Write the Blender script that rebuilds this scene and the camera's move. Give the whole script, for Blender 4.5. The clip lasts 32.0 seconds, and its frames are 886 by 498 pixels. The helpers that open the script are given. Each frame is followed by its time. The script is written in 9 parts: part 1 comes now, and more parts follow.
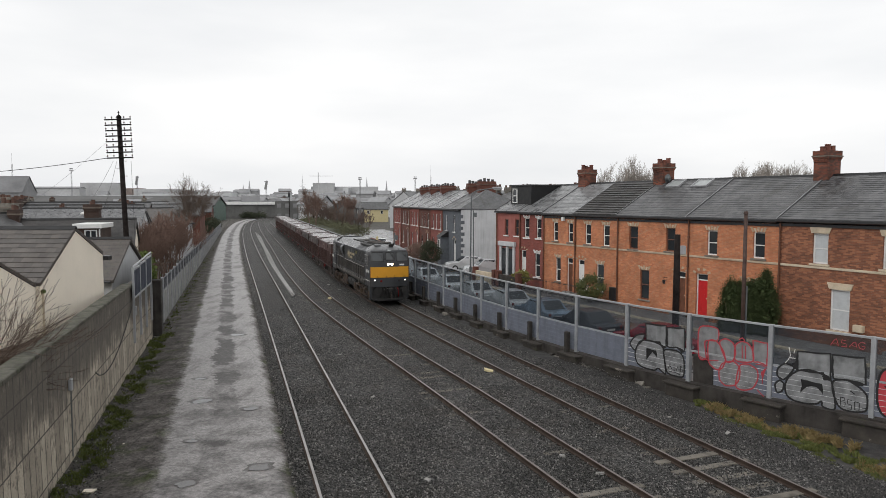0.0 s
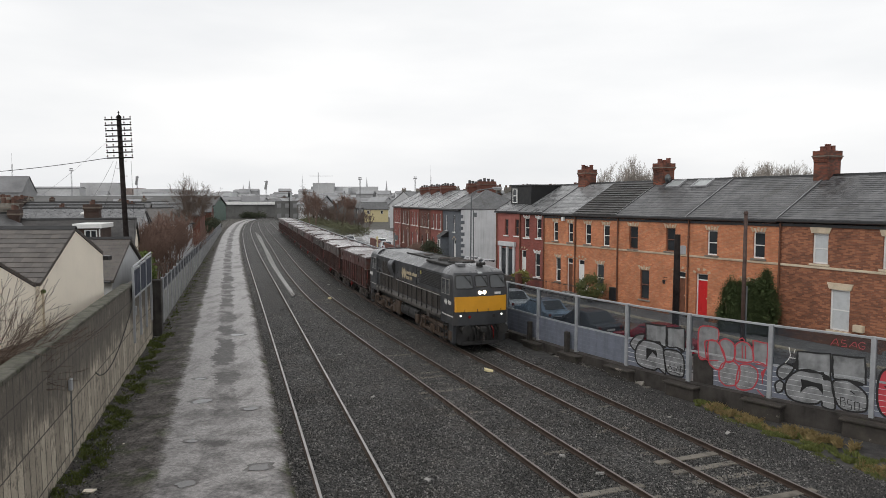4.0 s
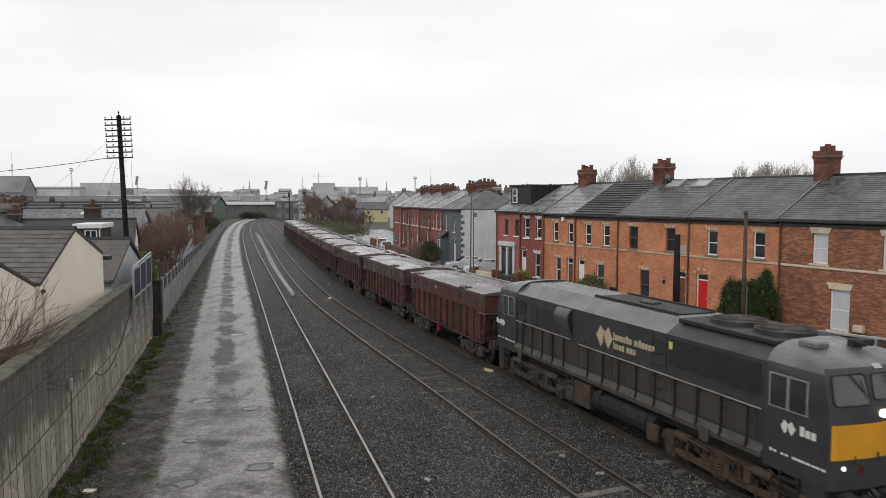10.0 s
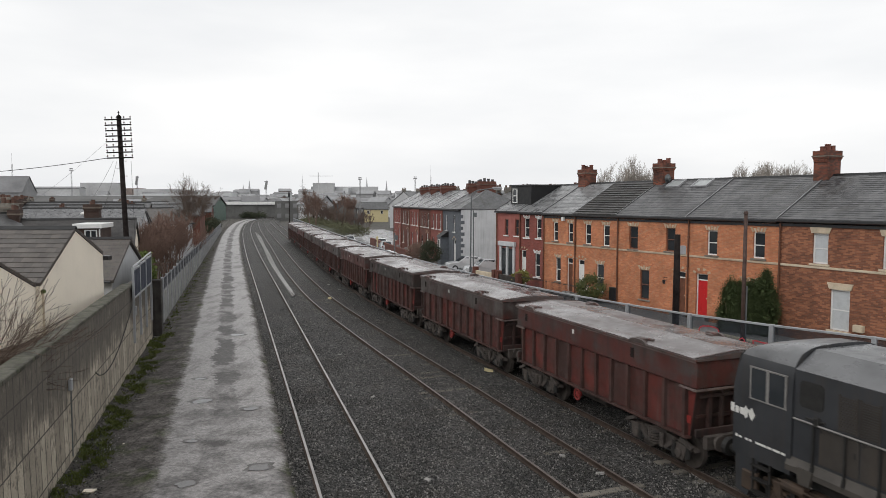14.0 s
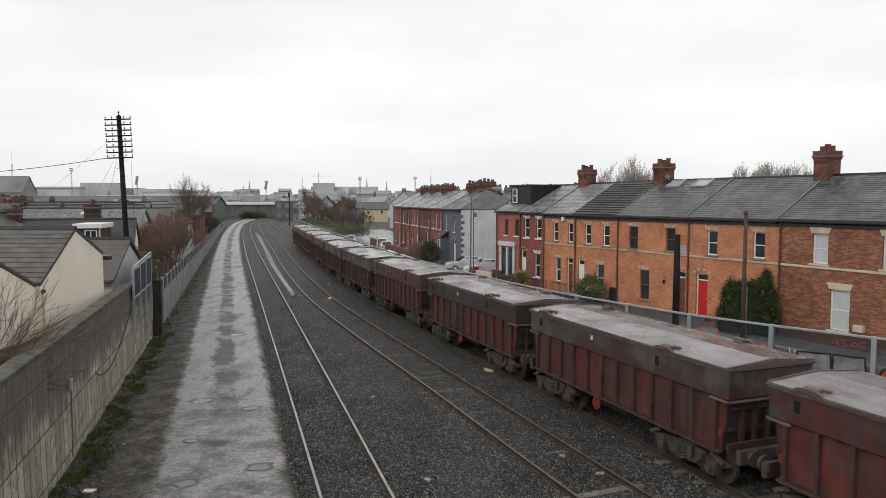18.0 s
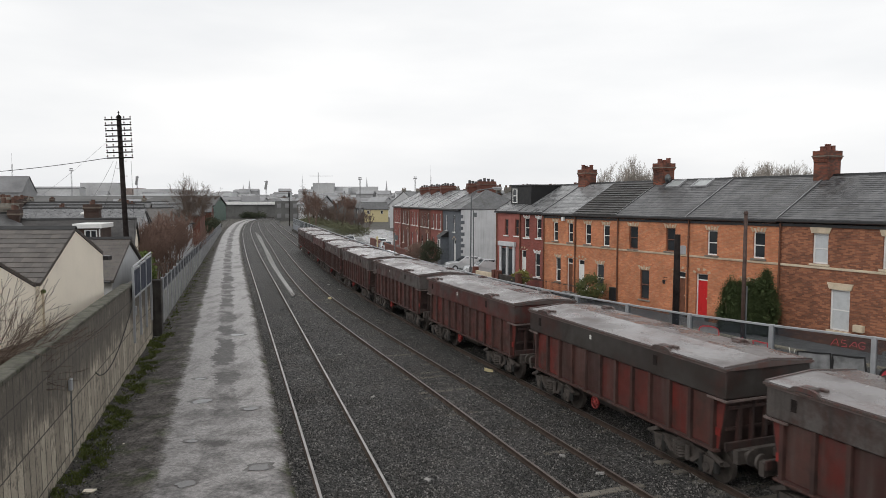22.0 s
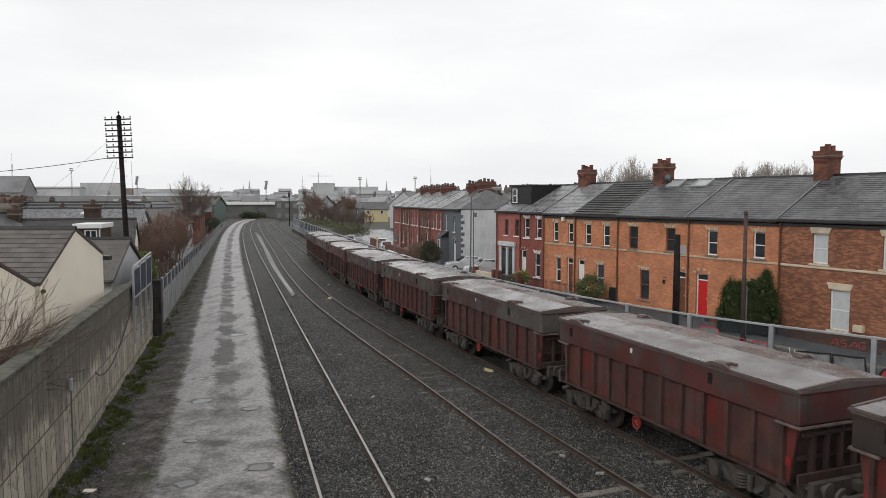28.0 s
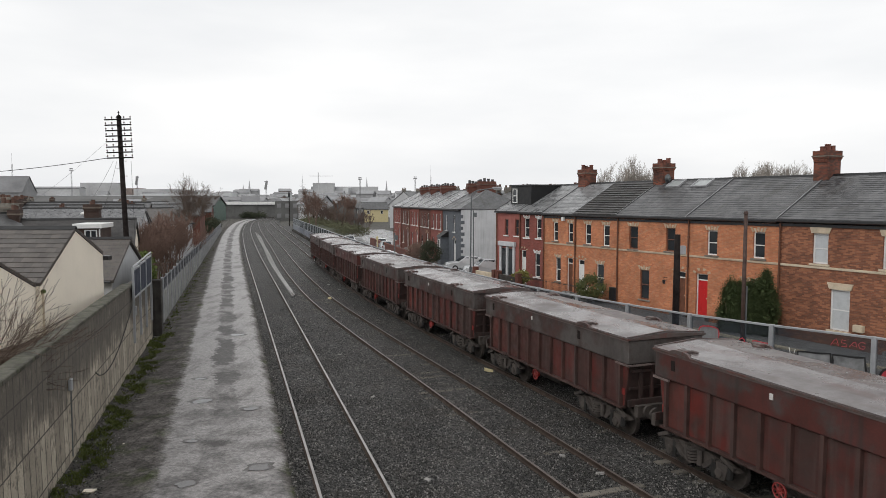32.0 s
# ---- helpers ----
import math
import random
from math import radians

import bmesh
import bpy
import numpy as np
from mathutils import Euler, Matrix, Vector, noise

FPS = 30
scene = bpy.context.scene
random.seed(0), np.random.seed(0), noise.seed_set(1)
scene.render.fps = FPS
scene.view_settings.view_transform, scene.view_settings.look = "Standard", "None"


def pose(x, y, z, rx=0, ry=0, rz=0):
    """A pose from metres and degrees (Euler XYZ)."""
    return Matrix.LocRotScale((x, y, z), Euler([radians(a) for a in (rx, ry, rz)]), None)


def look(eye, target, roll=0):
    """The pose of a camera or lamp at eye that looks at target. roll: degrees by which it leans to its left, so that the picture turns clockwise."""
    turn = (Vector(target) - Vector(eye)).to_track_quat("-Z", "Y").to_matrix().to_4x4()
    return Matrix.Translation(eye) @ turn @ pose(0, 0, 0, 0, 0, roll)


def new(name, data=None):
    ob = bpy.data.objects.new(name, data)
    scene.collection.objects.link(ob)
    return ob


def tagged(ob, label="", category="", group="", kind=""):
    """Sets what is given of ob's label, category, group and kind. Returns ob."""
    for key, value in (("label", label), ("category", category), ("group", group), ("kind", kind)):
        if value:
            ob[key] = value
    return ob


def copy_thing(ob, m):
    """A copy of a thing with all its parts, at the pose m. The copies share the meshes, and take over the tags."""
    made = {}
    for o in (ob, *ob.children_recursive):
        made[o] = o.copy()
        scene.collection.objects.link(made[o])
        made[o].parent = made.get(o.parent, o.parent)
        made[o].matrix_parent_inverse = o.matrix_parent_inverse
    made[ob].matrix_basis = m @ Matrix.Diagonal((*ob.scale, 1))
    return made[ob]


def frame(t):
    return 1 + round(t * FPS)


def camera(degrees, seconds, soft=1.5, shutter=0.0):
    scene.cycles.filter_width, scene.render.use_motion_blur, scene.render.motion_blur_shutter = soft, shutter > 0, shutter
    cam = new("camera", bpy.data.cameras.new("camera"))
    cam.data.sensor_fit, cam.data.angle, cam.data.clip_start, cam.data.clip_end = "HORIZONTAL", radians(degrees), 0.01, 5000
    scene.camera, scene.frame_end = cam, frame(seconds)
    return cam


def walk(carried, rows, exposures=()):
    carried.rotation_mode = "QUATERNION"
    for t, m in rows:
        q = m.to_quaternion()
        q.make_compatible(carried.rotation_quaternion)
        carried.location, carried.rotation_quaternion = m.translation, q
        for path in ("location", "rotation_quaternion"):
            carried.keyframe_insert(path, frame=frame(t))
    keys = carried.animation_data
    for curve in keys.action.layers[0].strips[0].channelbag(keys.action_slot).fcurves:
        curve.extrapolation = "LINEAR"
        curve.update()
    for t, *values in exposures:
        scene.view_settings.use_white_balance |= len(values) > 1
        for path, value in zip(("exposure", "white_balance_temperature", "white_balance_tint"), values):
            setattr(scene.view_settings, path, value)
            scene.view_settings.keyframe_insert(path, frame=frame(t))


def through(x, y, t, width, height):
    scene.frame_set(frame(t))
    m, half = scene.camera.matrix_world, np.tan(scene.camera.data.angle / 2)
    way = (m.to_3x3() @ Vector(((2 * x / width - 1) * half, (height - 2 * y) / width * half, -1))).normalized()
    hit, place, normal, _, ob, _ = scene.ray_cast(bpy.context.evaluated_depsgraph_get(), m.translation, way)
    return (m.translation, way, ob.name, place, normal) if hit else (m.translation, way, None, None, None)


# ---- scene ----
# ---------- camera ----------
cam = camera(64.33, 32.0, soft=0.8, shutter=0.5)
EYE = pose(0, 0, 7.12, 90 - 3.99, 0, 0)
walk(cam, [(0, EYE), (32, EYE)])

# ---------- world, sun, exposure ----------
scene.view_settings.exposure = 0.0
world = bpy.data.worlds.new("overcast_sky")
scene.world = world
world.use_nodes = True
wn, wl = world.node_tree.nodes, world.node_tree.links
wn.clear()
w_out = wn.new("ShaderNodeOutputWorld")
w_bg = wn.new("ShaderNodeBackground")
w_sky = wn.new("ShaderNodeTexSky")
w_sky.sky_type, w_sky.sun_disc = "NISHITA", False
w_sky.sun_elevation, w_sky.sun_rotation = radians(38), radians(219)
w_sky.air_density, w_sky.dust_density = 1.0, 4.0
w_hsv = wn.new("ShaderNodeHueSaturation")
w_hsv.inputs["Saturation"].default_value = 0.12
w_hsv.inputs["Value"].default_value = 0.10
w_tc = wn.new("ShaderNodeTexCoord")
w_map = wn.new("ShaderNodeMapping")
w_map.inputs["Scale"].default_value = (1.2, 1.2, 5.0)
w_noise = wn.new("ShaderNodeTexNoise")
w_noise.inputs["Scale"].default_value = 1.6
w_noise.inputs["Detail"].default_value = 5
w_ramp = wn.new("ShaderNodeValToRGB")
w_ramp.color_ramp.elements[0].position, w_ramp.color_ramp.elements[0].color = 0.3, (0.83, 0.845, 0.865, 1)
w_ramp.color_ramp.elements[1].position, w_ramp.color_ramp.elements[1].color = 0.62, (1.0, 1.0, 1.0, 1)
w_mix = wn.new("ShaderNodeMix")
w_mix.data_type = "RGBA"
w_mix.inputs["Factor"].default_value = 0.85
wl.new(w_sky.outputs[0], w_hsv.inputs["Color"])
wl.new(w_tc.outputs["Generated"], w_map.inputs[0])
wl.new(w_map.outputs[0], w_noise.inputs["Vector"])
wl.new(w_noise.outputs[0], w_ramp.inputs[0])
wl.new(w_hsv.outputs[0], w_mix.inputs["A"])
wl.new(w_ramp.outputs[0], w_mix.inputs["B"])
wl.new(w_mix.outputs["Result"], w_bg.inputs[0])
w_bg.inputs[1].default_value = 1.12
wl.new(w_bg.outputs[0], w_out.inputs[0])

sun = new("sun", bpy.data.lights.new("sun", "SUN"))
sun.data.energy, sun.data.angle, sun.data.color = 0.75, radians(25), (1.0, 0.98, 0.95)
sun.matrix_world = look((0, 0, 45), (34, 42, 0))
# ---------- materials ----------
class NT:
    """Small builder of node materials."""
    def __init__(self, name):
        self.m = bpy.data.materials.new(name)
        self.m.use_nodes = True
        self.n, self.l = self.m.node_tree.nodes, self.m.node_tree.links
        self.b = self.n["Principled BSDF"]
        self.tc = self.n.new("ShaderNodeTexCoord")
        self.geo = self.n.new("ShaderNodeNewGeometry")
        self.pos = self.geo.outputs["Position"]

    def local(self):
        """Texture space that rides with the object, shifted from piece to piece."""
        info = self.n.new("ShaderNodeObjectInfo")
        mul = self.n.new("ShaderNodeVectorMath")
        mul.operation = "MULTIPLY_ADD"
        mul.inputs[1].default_value = (17.0, 9.0, 0.0)
        self.l.new(info.outputs["Random"], mul.inputs[0])
        self.l.new(self.tc.outputs["Object"], mul.inputs[2])
        self.pos = mul.outputs[0]
        self.rnd = info.outputs["Random"]

    def node(self, kind, **values):
        nd = self.n.new(kind)
        for k, v in values.items():
            nd.inputs[k.replace("_", " ")].default_value = v
        return nd

    def noise(self, scale, detail=4, rough=0.55, vec=None):
        nd = self.node("ShaderNodeTexNoise", Scale=scale, Detail=detail, Roughness=rough)
        self.l.new(vec if vec else self.pos, nd.inputs["Vector"])
        return nd.outputs[0]

    def ramp(self, fac, stops):
        nd = self.n.new("ShaderNodeValToRGB")
        el = nd.color_ramp.elements
        while len(el) < len(stops):
            el.new(0.5)
        for e, (p, c) in zip(el, stops):
            e.position = p
            e.color = (*c, 1) if not isinstance(c, (int, float)) else (c, c, c, 1)
        self.l.new(fac, nd.inputs[0])
        return nd.outputs[0]

    def mix(self, a, b, fac=0.5, mode="MIX"):
        nd = self.n.new("ShaderNodeMix")
        nd.data_type, nd.blend_type = "RGBA", mode
        for sock, v in ((nd.inputs["Factor"], fac), (nd.inputs[6], a), (nd.inputs[7], b)):
            if isinstance(v, (int, float)):
                sock.default_value = v if sock.type == "VALUE" else (v, v, v, 1)
            elif isinstance(v, tuple):
                sock.default_value = (*v, 1)
            else:
                self.l.new(v, sock)
        return nd.outputs[2]

    def vec(self, src, scale=(1, 1, 1), rot=(0, 0, 0)):
        nd = self.n.new("ShaderNodeMapping")
        nd.inputs["Scale"].default_value, nd.inputs["Rotation"].default_value = scale, rot
        self.l.new(src, nd.inputs[0])
        return nd.outputs[0]

    def bump(self, height, strength=0.3, dist=0.02):
        nd = self.node("ShaderNodeBump", Strength=strength, Distance=dist)
        self.l.new(height, nd.inputs["Height"])
        self.l.new(nd.outputs[0], self.b.inputs["Normal"])

    def set(self, color=None, rough=None, metal=None, spec=None):
        for key, v in (("Base Color", color), ("Roughness", rough), ("Metallic", metal), ("Specular IOR Level", spec)):
            if v is None:
                continue
            if isinstance(v, tuple):
                self.b.inputs[key].default_value = (*v, 1)
            elif isinstance(v, (int, float)):
                self.b.inputs[key].default_value = v
            else:
                self.l.new(v, self.b.inputs[key])
        return self.m


def plain(name, color, rough=0.6, metal=0.0, vary=0.25, scale=3.0, bump=0.15, fine=60.0, spec=0.5, streak=0.0, dirt=(0.05, 0.045, 0.04), local=False, gloss=None):
    """Paint, stone or metal with stains at two scales and fine relief; streak: strength of run-down stains."""
    t = NT(name)
    if local:
        t.local()
    dark = tuple(c * (1 - vary) for c in color)
    light = tuple(min(1, c * (1 + vary * 0.6)) for c in color)
    big = t.noise(scale, 5)
    col = t.ramp(big, [(0.3, dark), (0.5, color), (0.72, light)])
    small = t.noise(fine, 3)
    col = t.mix(col, t.ramp(small, [(0.3, 0.75), (0.7, 1.0)]), 0.6, "MULTIPLY")
    if streak:
        run = t.noise(1.0, 4, vec=t.vec(t.pos, (5.0, 5.0, 0.35)))
        col = t.mix(col, dirt, t.ramp(run, [(0.48, 0.0), (0.75, streak)]))
    t.bump(small, bump, 0.01)
    if gloss:
        return t.set(col, t.ramp(t.noise(scale * 1.7, 5), [(0.35, gloss), (0.62, rough)]), metal, spec)
    return t.set(col, t.ramp(big, [(0.3, min(1, rough * 1.15)), (0.7, rough * 0.85)]), metal, spec)


def brick_mat(name, c1, c2, mortar=(0.30, 0.25, 0.20), soot=0.25, odd=None, odd_mix=0.75):
    """Brickwork in the wall's own space: stretcher courses of 75 mm."""
    t = NT(name)
    sep = t.n.new("ShaderNodeSeparateXYZ")
    t.l.new(t.tc.outputs["Object"], sep.inputs[0])
    add = t.n.new("ShaderNodeMath")
    t.l.new(sep.outputs[0], add.inputs[0]), t.l.new(sep.outputs[1], add.inputs[1])
    comb = t.n.new("ShaderNodeCombineXYZ")
    t.l.new(add.outputs[0], comb.inputs[0]), t.l.new(sep.outputs[2], comb.inputs[1])
    br = t.n.new("ShaderNodeTexBrick")
    br.inputs["Scale"].default_value = 1.0
    br.inputs["Brick Width"].default_value, br.inputs["Row Height"].default_value = 0.225, 0.075
    br.inputs["Mortar Size"].default_value, br.inputs["Mortar Smooth"].default_value = 0.006, 0.3
    br.inputs["Color1"].default_value, br.inputs["Color2"].default_value = (*c1, 1), (*c2, 1)
    br.inputs["Mortar"].default_value = (*mortar, 1)
    t.l.new(comb.outputs[0], br.inputs["Vector"])
    col = br.outputs[0]
    if odd:
        def calc(op, a, b, c=0.0):
            nd = t.n.new("ShaderNodeMath")
            nd.operation = op
            for sock, v in zip(nd.inputs, (a, b, c)):
                if isinstance(v, (int, float)):
                    sock.default_value = v
                else:
                    t.l.new(v, sock)
            return nd.outputs[0]
        row = calc("FLOOR", calc("DIVIDE", sep.outputs[2], 0.075), 0)
        shift = calc("MULTIPLY", calc("FLOORED_MODULO", calc("ADD", row, 1.0), 2.0), 0.5)
        cell = calc("FLOOR", calc("ADD", calc("DIVIDE", add.outputs[0], 0.225), shift), 0)
        ids = t.n.new("ShaderNodeCombineXYZ")
        t.l.new(cell, ids.inputs[0]), t.l.new(row, ids.inputs[1])
        wn = t.n.new("ShaderNodeTexWhiteNoise")
        t.l.new(ids.outputs[0], wn.inputs["Vector"])
        pick = calc("MULTIPLY_ADD", t.noise(1.6, 4), 0.45, calc("MULTIPLY", wn.outputs["Value"], 0.75))
        col = t.mix(col, odd, t.ramp(pick, [(0.62, 0.0), (0.78, odd_mix)]))
        col = t.mix(col, t.ramp(wn.outputs["Value"], [(0.0, 0.74), (0.25, 0.92), (0.7, 1.04), (1.0, 1.2)]), 0.9, "MULTIPLY")
    col = t.mix(col, t.ramp(t.noise(0.9, 5), [(0.3, 1 - soot), (0.65, 1.0)]), 1.0, "MULTIPLY")
    col = t.mix(col, t.ramp(t.noise(25, 3), [(0.3, 0.8), (0.7, 1.05)]), 0.7, "MULTIPLY")
    inv = t.n.new("ShaderNodeMath")
    inv.operation = "SUBTRACT"
    inv.inputs[0].default_value = 1.0
    t.l.new(br.outputs["Fac"], inv.inputs[1])
    t.bump(inv.outputs[0], 0.6, 0.008)
    return t.set(col, 0.85)


def slate_mat(name, c1, c2, width=0.3, row=0.22, rough=0.42, moss=0.0):
    """Slating in the roof's own space, rows measured up the slope."""
    t = NT(name)
    br = t.n.new("ShaderNodeTexBrick")
    br.inputs["Scale"].default_value = 1.0
    br.inputs["Brick Width"].default_value, br.inputs["Row Height"].default_value = width, row
    br.inputs["Mortar Size"].default_value = 0.008
    br.inputs["Color1"].default_value, br.inputs["Color2"].default_value = (*c1, 1), (*c2, 1)
    br.inputs["Mortar"].default_value = (0.02, 0.02, 0.022, 1)
    t.l.new(t.tc.outputs["UV"], br.inputs["Vector"])
    col = t.mix(br.outputs[0], t.ramp(t.noise(0.7, 5), [(0.3, 0.72), (0.7, 1.1)]), 1.0, "MULTIPLY")
    run = t.noise(1.0, 4, vec=t.vec(t.tc.outputs["UV"], (3.0, 0.25, 1)))
    col = t.mix(col, (0.035, 0.035, 0.03), t.ramp(run, [(0.5, 0.0), (0.75, 0.55)]))
    if moss:
        col = t.mix(col, (0.07, 0.075, 0.03), t.ramp(t.noise(2.2, 6), [(0.55, 0.0), (0.75, moss)]))
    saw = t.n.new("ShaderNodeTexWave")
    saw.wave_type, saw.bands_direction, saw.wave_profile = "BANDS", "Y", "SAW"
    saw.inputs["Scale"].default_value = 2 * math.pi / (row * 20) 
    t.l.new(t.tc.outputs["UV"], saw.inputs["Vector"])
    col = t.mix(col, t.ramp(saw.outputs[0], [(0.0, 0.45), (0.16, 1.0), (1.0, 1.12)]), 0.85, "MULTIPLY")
    t.bump(t.mix(br.outputs["Fac"], saw.outputs[0], 0.5), 0.6, 0.02)
    return t.set(col, t.ramp(t.noise(3, 4), [(0.3, rough + 0.15), (0.7, rough - 0.1)]), 0, 0.5)


def ballast_mat():
    t = NT("ballast")
    vor = t.n.new("ShaderNodeTexVoronoi")
    vor.inputs["Scale"].default_value = 17
    t.l.new(t.geo.outputs["Position"], vor.inputs["Vector"])
    col = t.ramp(vor.outputs["Color"], [(0.15, (0.010, 0.010, 0.010)), (0.55, (0.048, 0.047, 0.045)), (0.9, (0.160, 0.152, 0.145))])
    col = t.mix(col, t.ramp(t.noise(0.35, 5), [(0.3, 0.65), (0.7, 1.1)]), 1.0, "MULTIPLY")
    col = t.mix(col, t.ramp(t.noise(5.5, 6, 0.8), [(0.36, 0.35), (0.5, 0.95), (0.66, 1.75)]), 1.0, "MULTIPLY")
    col = t.mix(col, (0.06, 0.046, 0.032), t.ramp(t.noise(0.9, 5), [(0.5, 0.0), (0.8, 0.45)]))
    t.bump(vor.outputs["Distance"], 1.0, 0.05)
    return t.set(col, 0.65, 0, 0.25)


def wet_mat(name, dry, wet, puddle=0.5, scale=0.35, along=(1, 1, 1)):
    """Worn tarmac, part dry, part a film of water."""
    t = NT(name)
    big = t.noise(scale, 6, 0.6, t.vec(t.geo.outputs["Position"], along, (0, 0, radians(-16.5))))
    grit = t.noise(45, 3)
    col = t.mix(t.ramp(big, [(0.35, wet), (0.62, dry)]), t.ramp(grit, [(0.3, 0.7), (0.7, 1.1)]), 1.0, "MULTIPLY")
    t.bump(t.mix(grit, t.noise(2.5, 4), 0.5), 0.22, 0.015)
    return t.set(col, t.ramp(big, [(puddle - 0.15, 0.12), (puddle, 0.3), (puddle + 0.2, 0.62)]), 0, 0.5)


def leaf_mat(name, c1, c2):
    t = NT(name)
    col = t.ramp(t.noise(7, 4), [(0.3, c1), (0.7, c2)])
    return t.set(col, 0.75, 0, 0.2)


def glass_mat(name, color, rough=0.06):
    t = NT(name)
    col = t.ramp(t.noise(0.8, 3), [(0.3, tuple(c * 0.6 for c in color)), (0.7, color)])
    return t.set(col, rough, 0, 0.5)


def clear_mat(name, tint=(0.75, 0.8, 0.85), through=0.5):
    """Weathered clear sheet: part see-through, part haze of scratches and dirt."""
    t = NT(name)
    tr = t.n.new("ShaderNodeBsdfTransparent")
    tr.inputs[0].default_value = (*tint, 1)
    ms = t.n.new("ShaderNodeMixShader")
    t.l.new(t.ramp(t.noise(1.1, 5), [(0.3, 1 - through - 0.12), (0.7, 1 - through + 0.15)]), ms.inputs[0])
    t.l.new(tr.outputs[0], ms.inputs[1])
    t.l.new(t.b.outputs[0], ms.inputs[2])
    t.l.new(ms.outputs[0], t.n["Material Output"].inputs[0])
    return t.set((0.085, 0.095, 0.11), 0.3, 0, 0.4)


def glow_mat(name, color, strength):
    t = NT(name)
    t.b.inputs["Emission Color"].default_value = (*color, 1)
    t.b.inputs["Emission Strength"].default_value = strength
    return t.set(color, 0.3)


M = {}
M["ballast"] = ballast_mat()
M["stone"] = plain("ballast_stone", (0.10, 0.098, 0.095), 0.6, vary=0.5, scale=9, fine=80)
M["pale_stone"] = plain("pale_stone", (0.33, 0.32, 0.30), 0.7, vary=0.3, scale=9, fine=80)
M["cinder"] = plain("cinder_path", (0.042, 0.040, 0.039), 0.75, vary=0.5, scale=2.4, fine=26, bump=1.0)
M["earth"] = plain("dark_earth", (0.062, 0.056, 0.047), 0.8, vary=0.5, scale=1.1, fine=40, bump=0.8)
M["tarmac"] = wet_mat("worn_tarmac", (0.125, 0.118, 0.118), (0.085, 0.08, 0.08), 0.42, 0.5, (1, 0.25, 1))
M["puddle"] = wet_mat("wet_track", (0.11, 0.105, 0.105), (0.06, 0.058, 0.058), 0.75, 0.6, (1, 0.2, 1))
M["street"] = wet_mat("street_tarmac", (0.17, 0.17, 0.173), (0.12, 0.12, 0.125), 0.5, 0.3)
M["paving"] = plain("paving", (0.24, 0.23, 0.22), 0.6, vary=0.25)
M["coping"] = plain("mossy_coping", (0.082, 0.077, 0.060), 0.8, vary=0.6, scale=2.6, fine=22, bump=0.8, streak=0.8, dirt=(0.045, 0.055, 0.02))
M["footing"] = plain("old_footing", (0.034, 0.029, 0.025), 0.85, vary=0.6, scale=1.6, streak=0.5, fine=30, bump=0.6)
M["rail_top"] = plain("rail_steel", (0.30, 0.28, 0.265), 0.34, 0.45, vary=0.35, scale=1.2)
M["rail_dull"] = plain("dull_rail_steel", (0.125, 0.10, 0.086), 0.32, 0.3, vary=0.4, scale=1.6)
M["rail_rust"] = plain("rail_rust", (0.042, 0.026, 0.018), 0.8, 0.1, vary=0.4, scale=4)
M["sleeper"] = plain("sleeper_concrete", (0.14, 0.125, 0.104), 0.85, vary=0.45, scale=2.5, fine=40)
M["galv"] = plain("galvanised_steel", (0.36, 0.37, 0.385), 0.5, 0.3, vary=0.2, scale=2.5)
# Pale lip colour carries the sky's highlight along the plank edges.
M["lip_highlight"] = plain("plank_edge_highlight", (0.62, 0.63, 0.64), 0.35, 0.2, vary=0.15, scale=2.5)
M["panel_blue"] = plain("blue_grey_panel", (0.15, 0.165, 0.205), 0.55, 0.0, vary=0.15, scale=2.5, streak=0.25)
M["mesh_dark"] = plain("dark_mesh", (0.07, 0.075, 0.085), 0.6, vary=0.2)
M["clear"] = clear_mat("clear_sheet", (0.66, 0.69, 0.71), 0.84)
M["brick_orange"] = brick_mat("brick_orange", (0.66, 0.26, 0.122), (0.55, 0.205, 0.095), (0.47, 0.32, 0.22), 0.34, (0.36, 0.125, 0.062), 0.62)
M["brick_chimney"] = brick_mat("brick_chimney", (0.27, 0.085, 0.048), (0.21, 0.065, 0.04), (0.15, 0.10, 0.075), 0.6, (0.08, 0.045, 0.035), 0.8)
M["brick_brown"] = brick_mat("brick_brown", (0.20, 0.076, 0.043), (0.27, 0.102, 0.054), (0.20, 0.135, 0.095), 0.3, (0.37, 0.155, 0.078), 0.55)
M["brick_red"] = brick_mat("brick_red", (0.29, 0.078, 0.058), (0.24, 0.064, 0.05), (0.24, 0.125, 0.10), 0.3, (0.19, 0.058, 0.047), 0.5)
M["brick_dim"] = brick_mat("brick_dim", (0.165, 0.052, 0.034), (0.125, 0.04, 0.028), (0.12, 0.075, 0.055), 0.35)
M["brick_soot"] = brick_mat("brick_soot", (0.085, 0.050, 0.038), (0.065, 0.038, 0.03), (0.075, 0.06, 0.05), 0.4)
M["pot_dull"] = plain("sooty_clay_pot", (0.12, 0.06, 0.042), 0.8, vary=0.45, scale=2.0, streak=0.5)
M["render_pink"] = plain("render_pink", (0.32, 0.105, 0.085), 0.8, vary=0.15, scale=1.2, streak=0.15)
M["render_grey"] = plain("render_grey", (0.54, 0.55, 0.56), 0.85, vary=0.12, scale=0.8, streak=0.2)
M["fence_concrete"] = plain("weathered_fence_concrete", (0.27, 0.27, 0.265), 0.85, vary=0.25, scale=1.2, streak=0.5, dirt=(0.09, 0.085, 0.07))
M["render_dark"] = plain("render_slate_grey", (0.10, 0.11, 0.125), 0.8, vary=0.15)
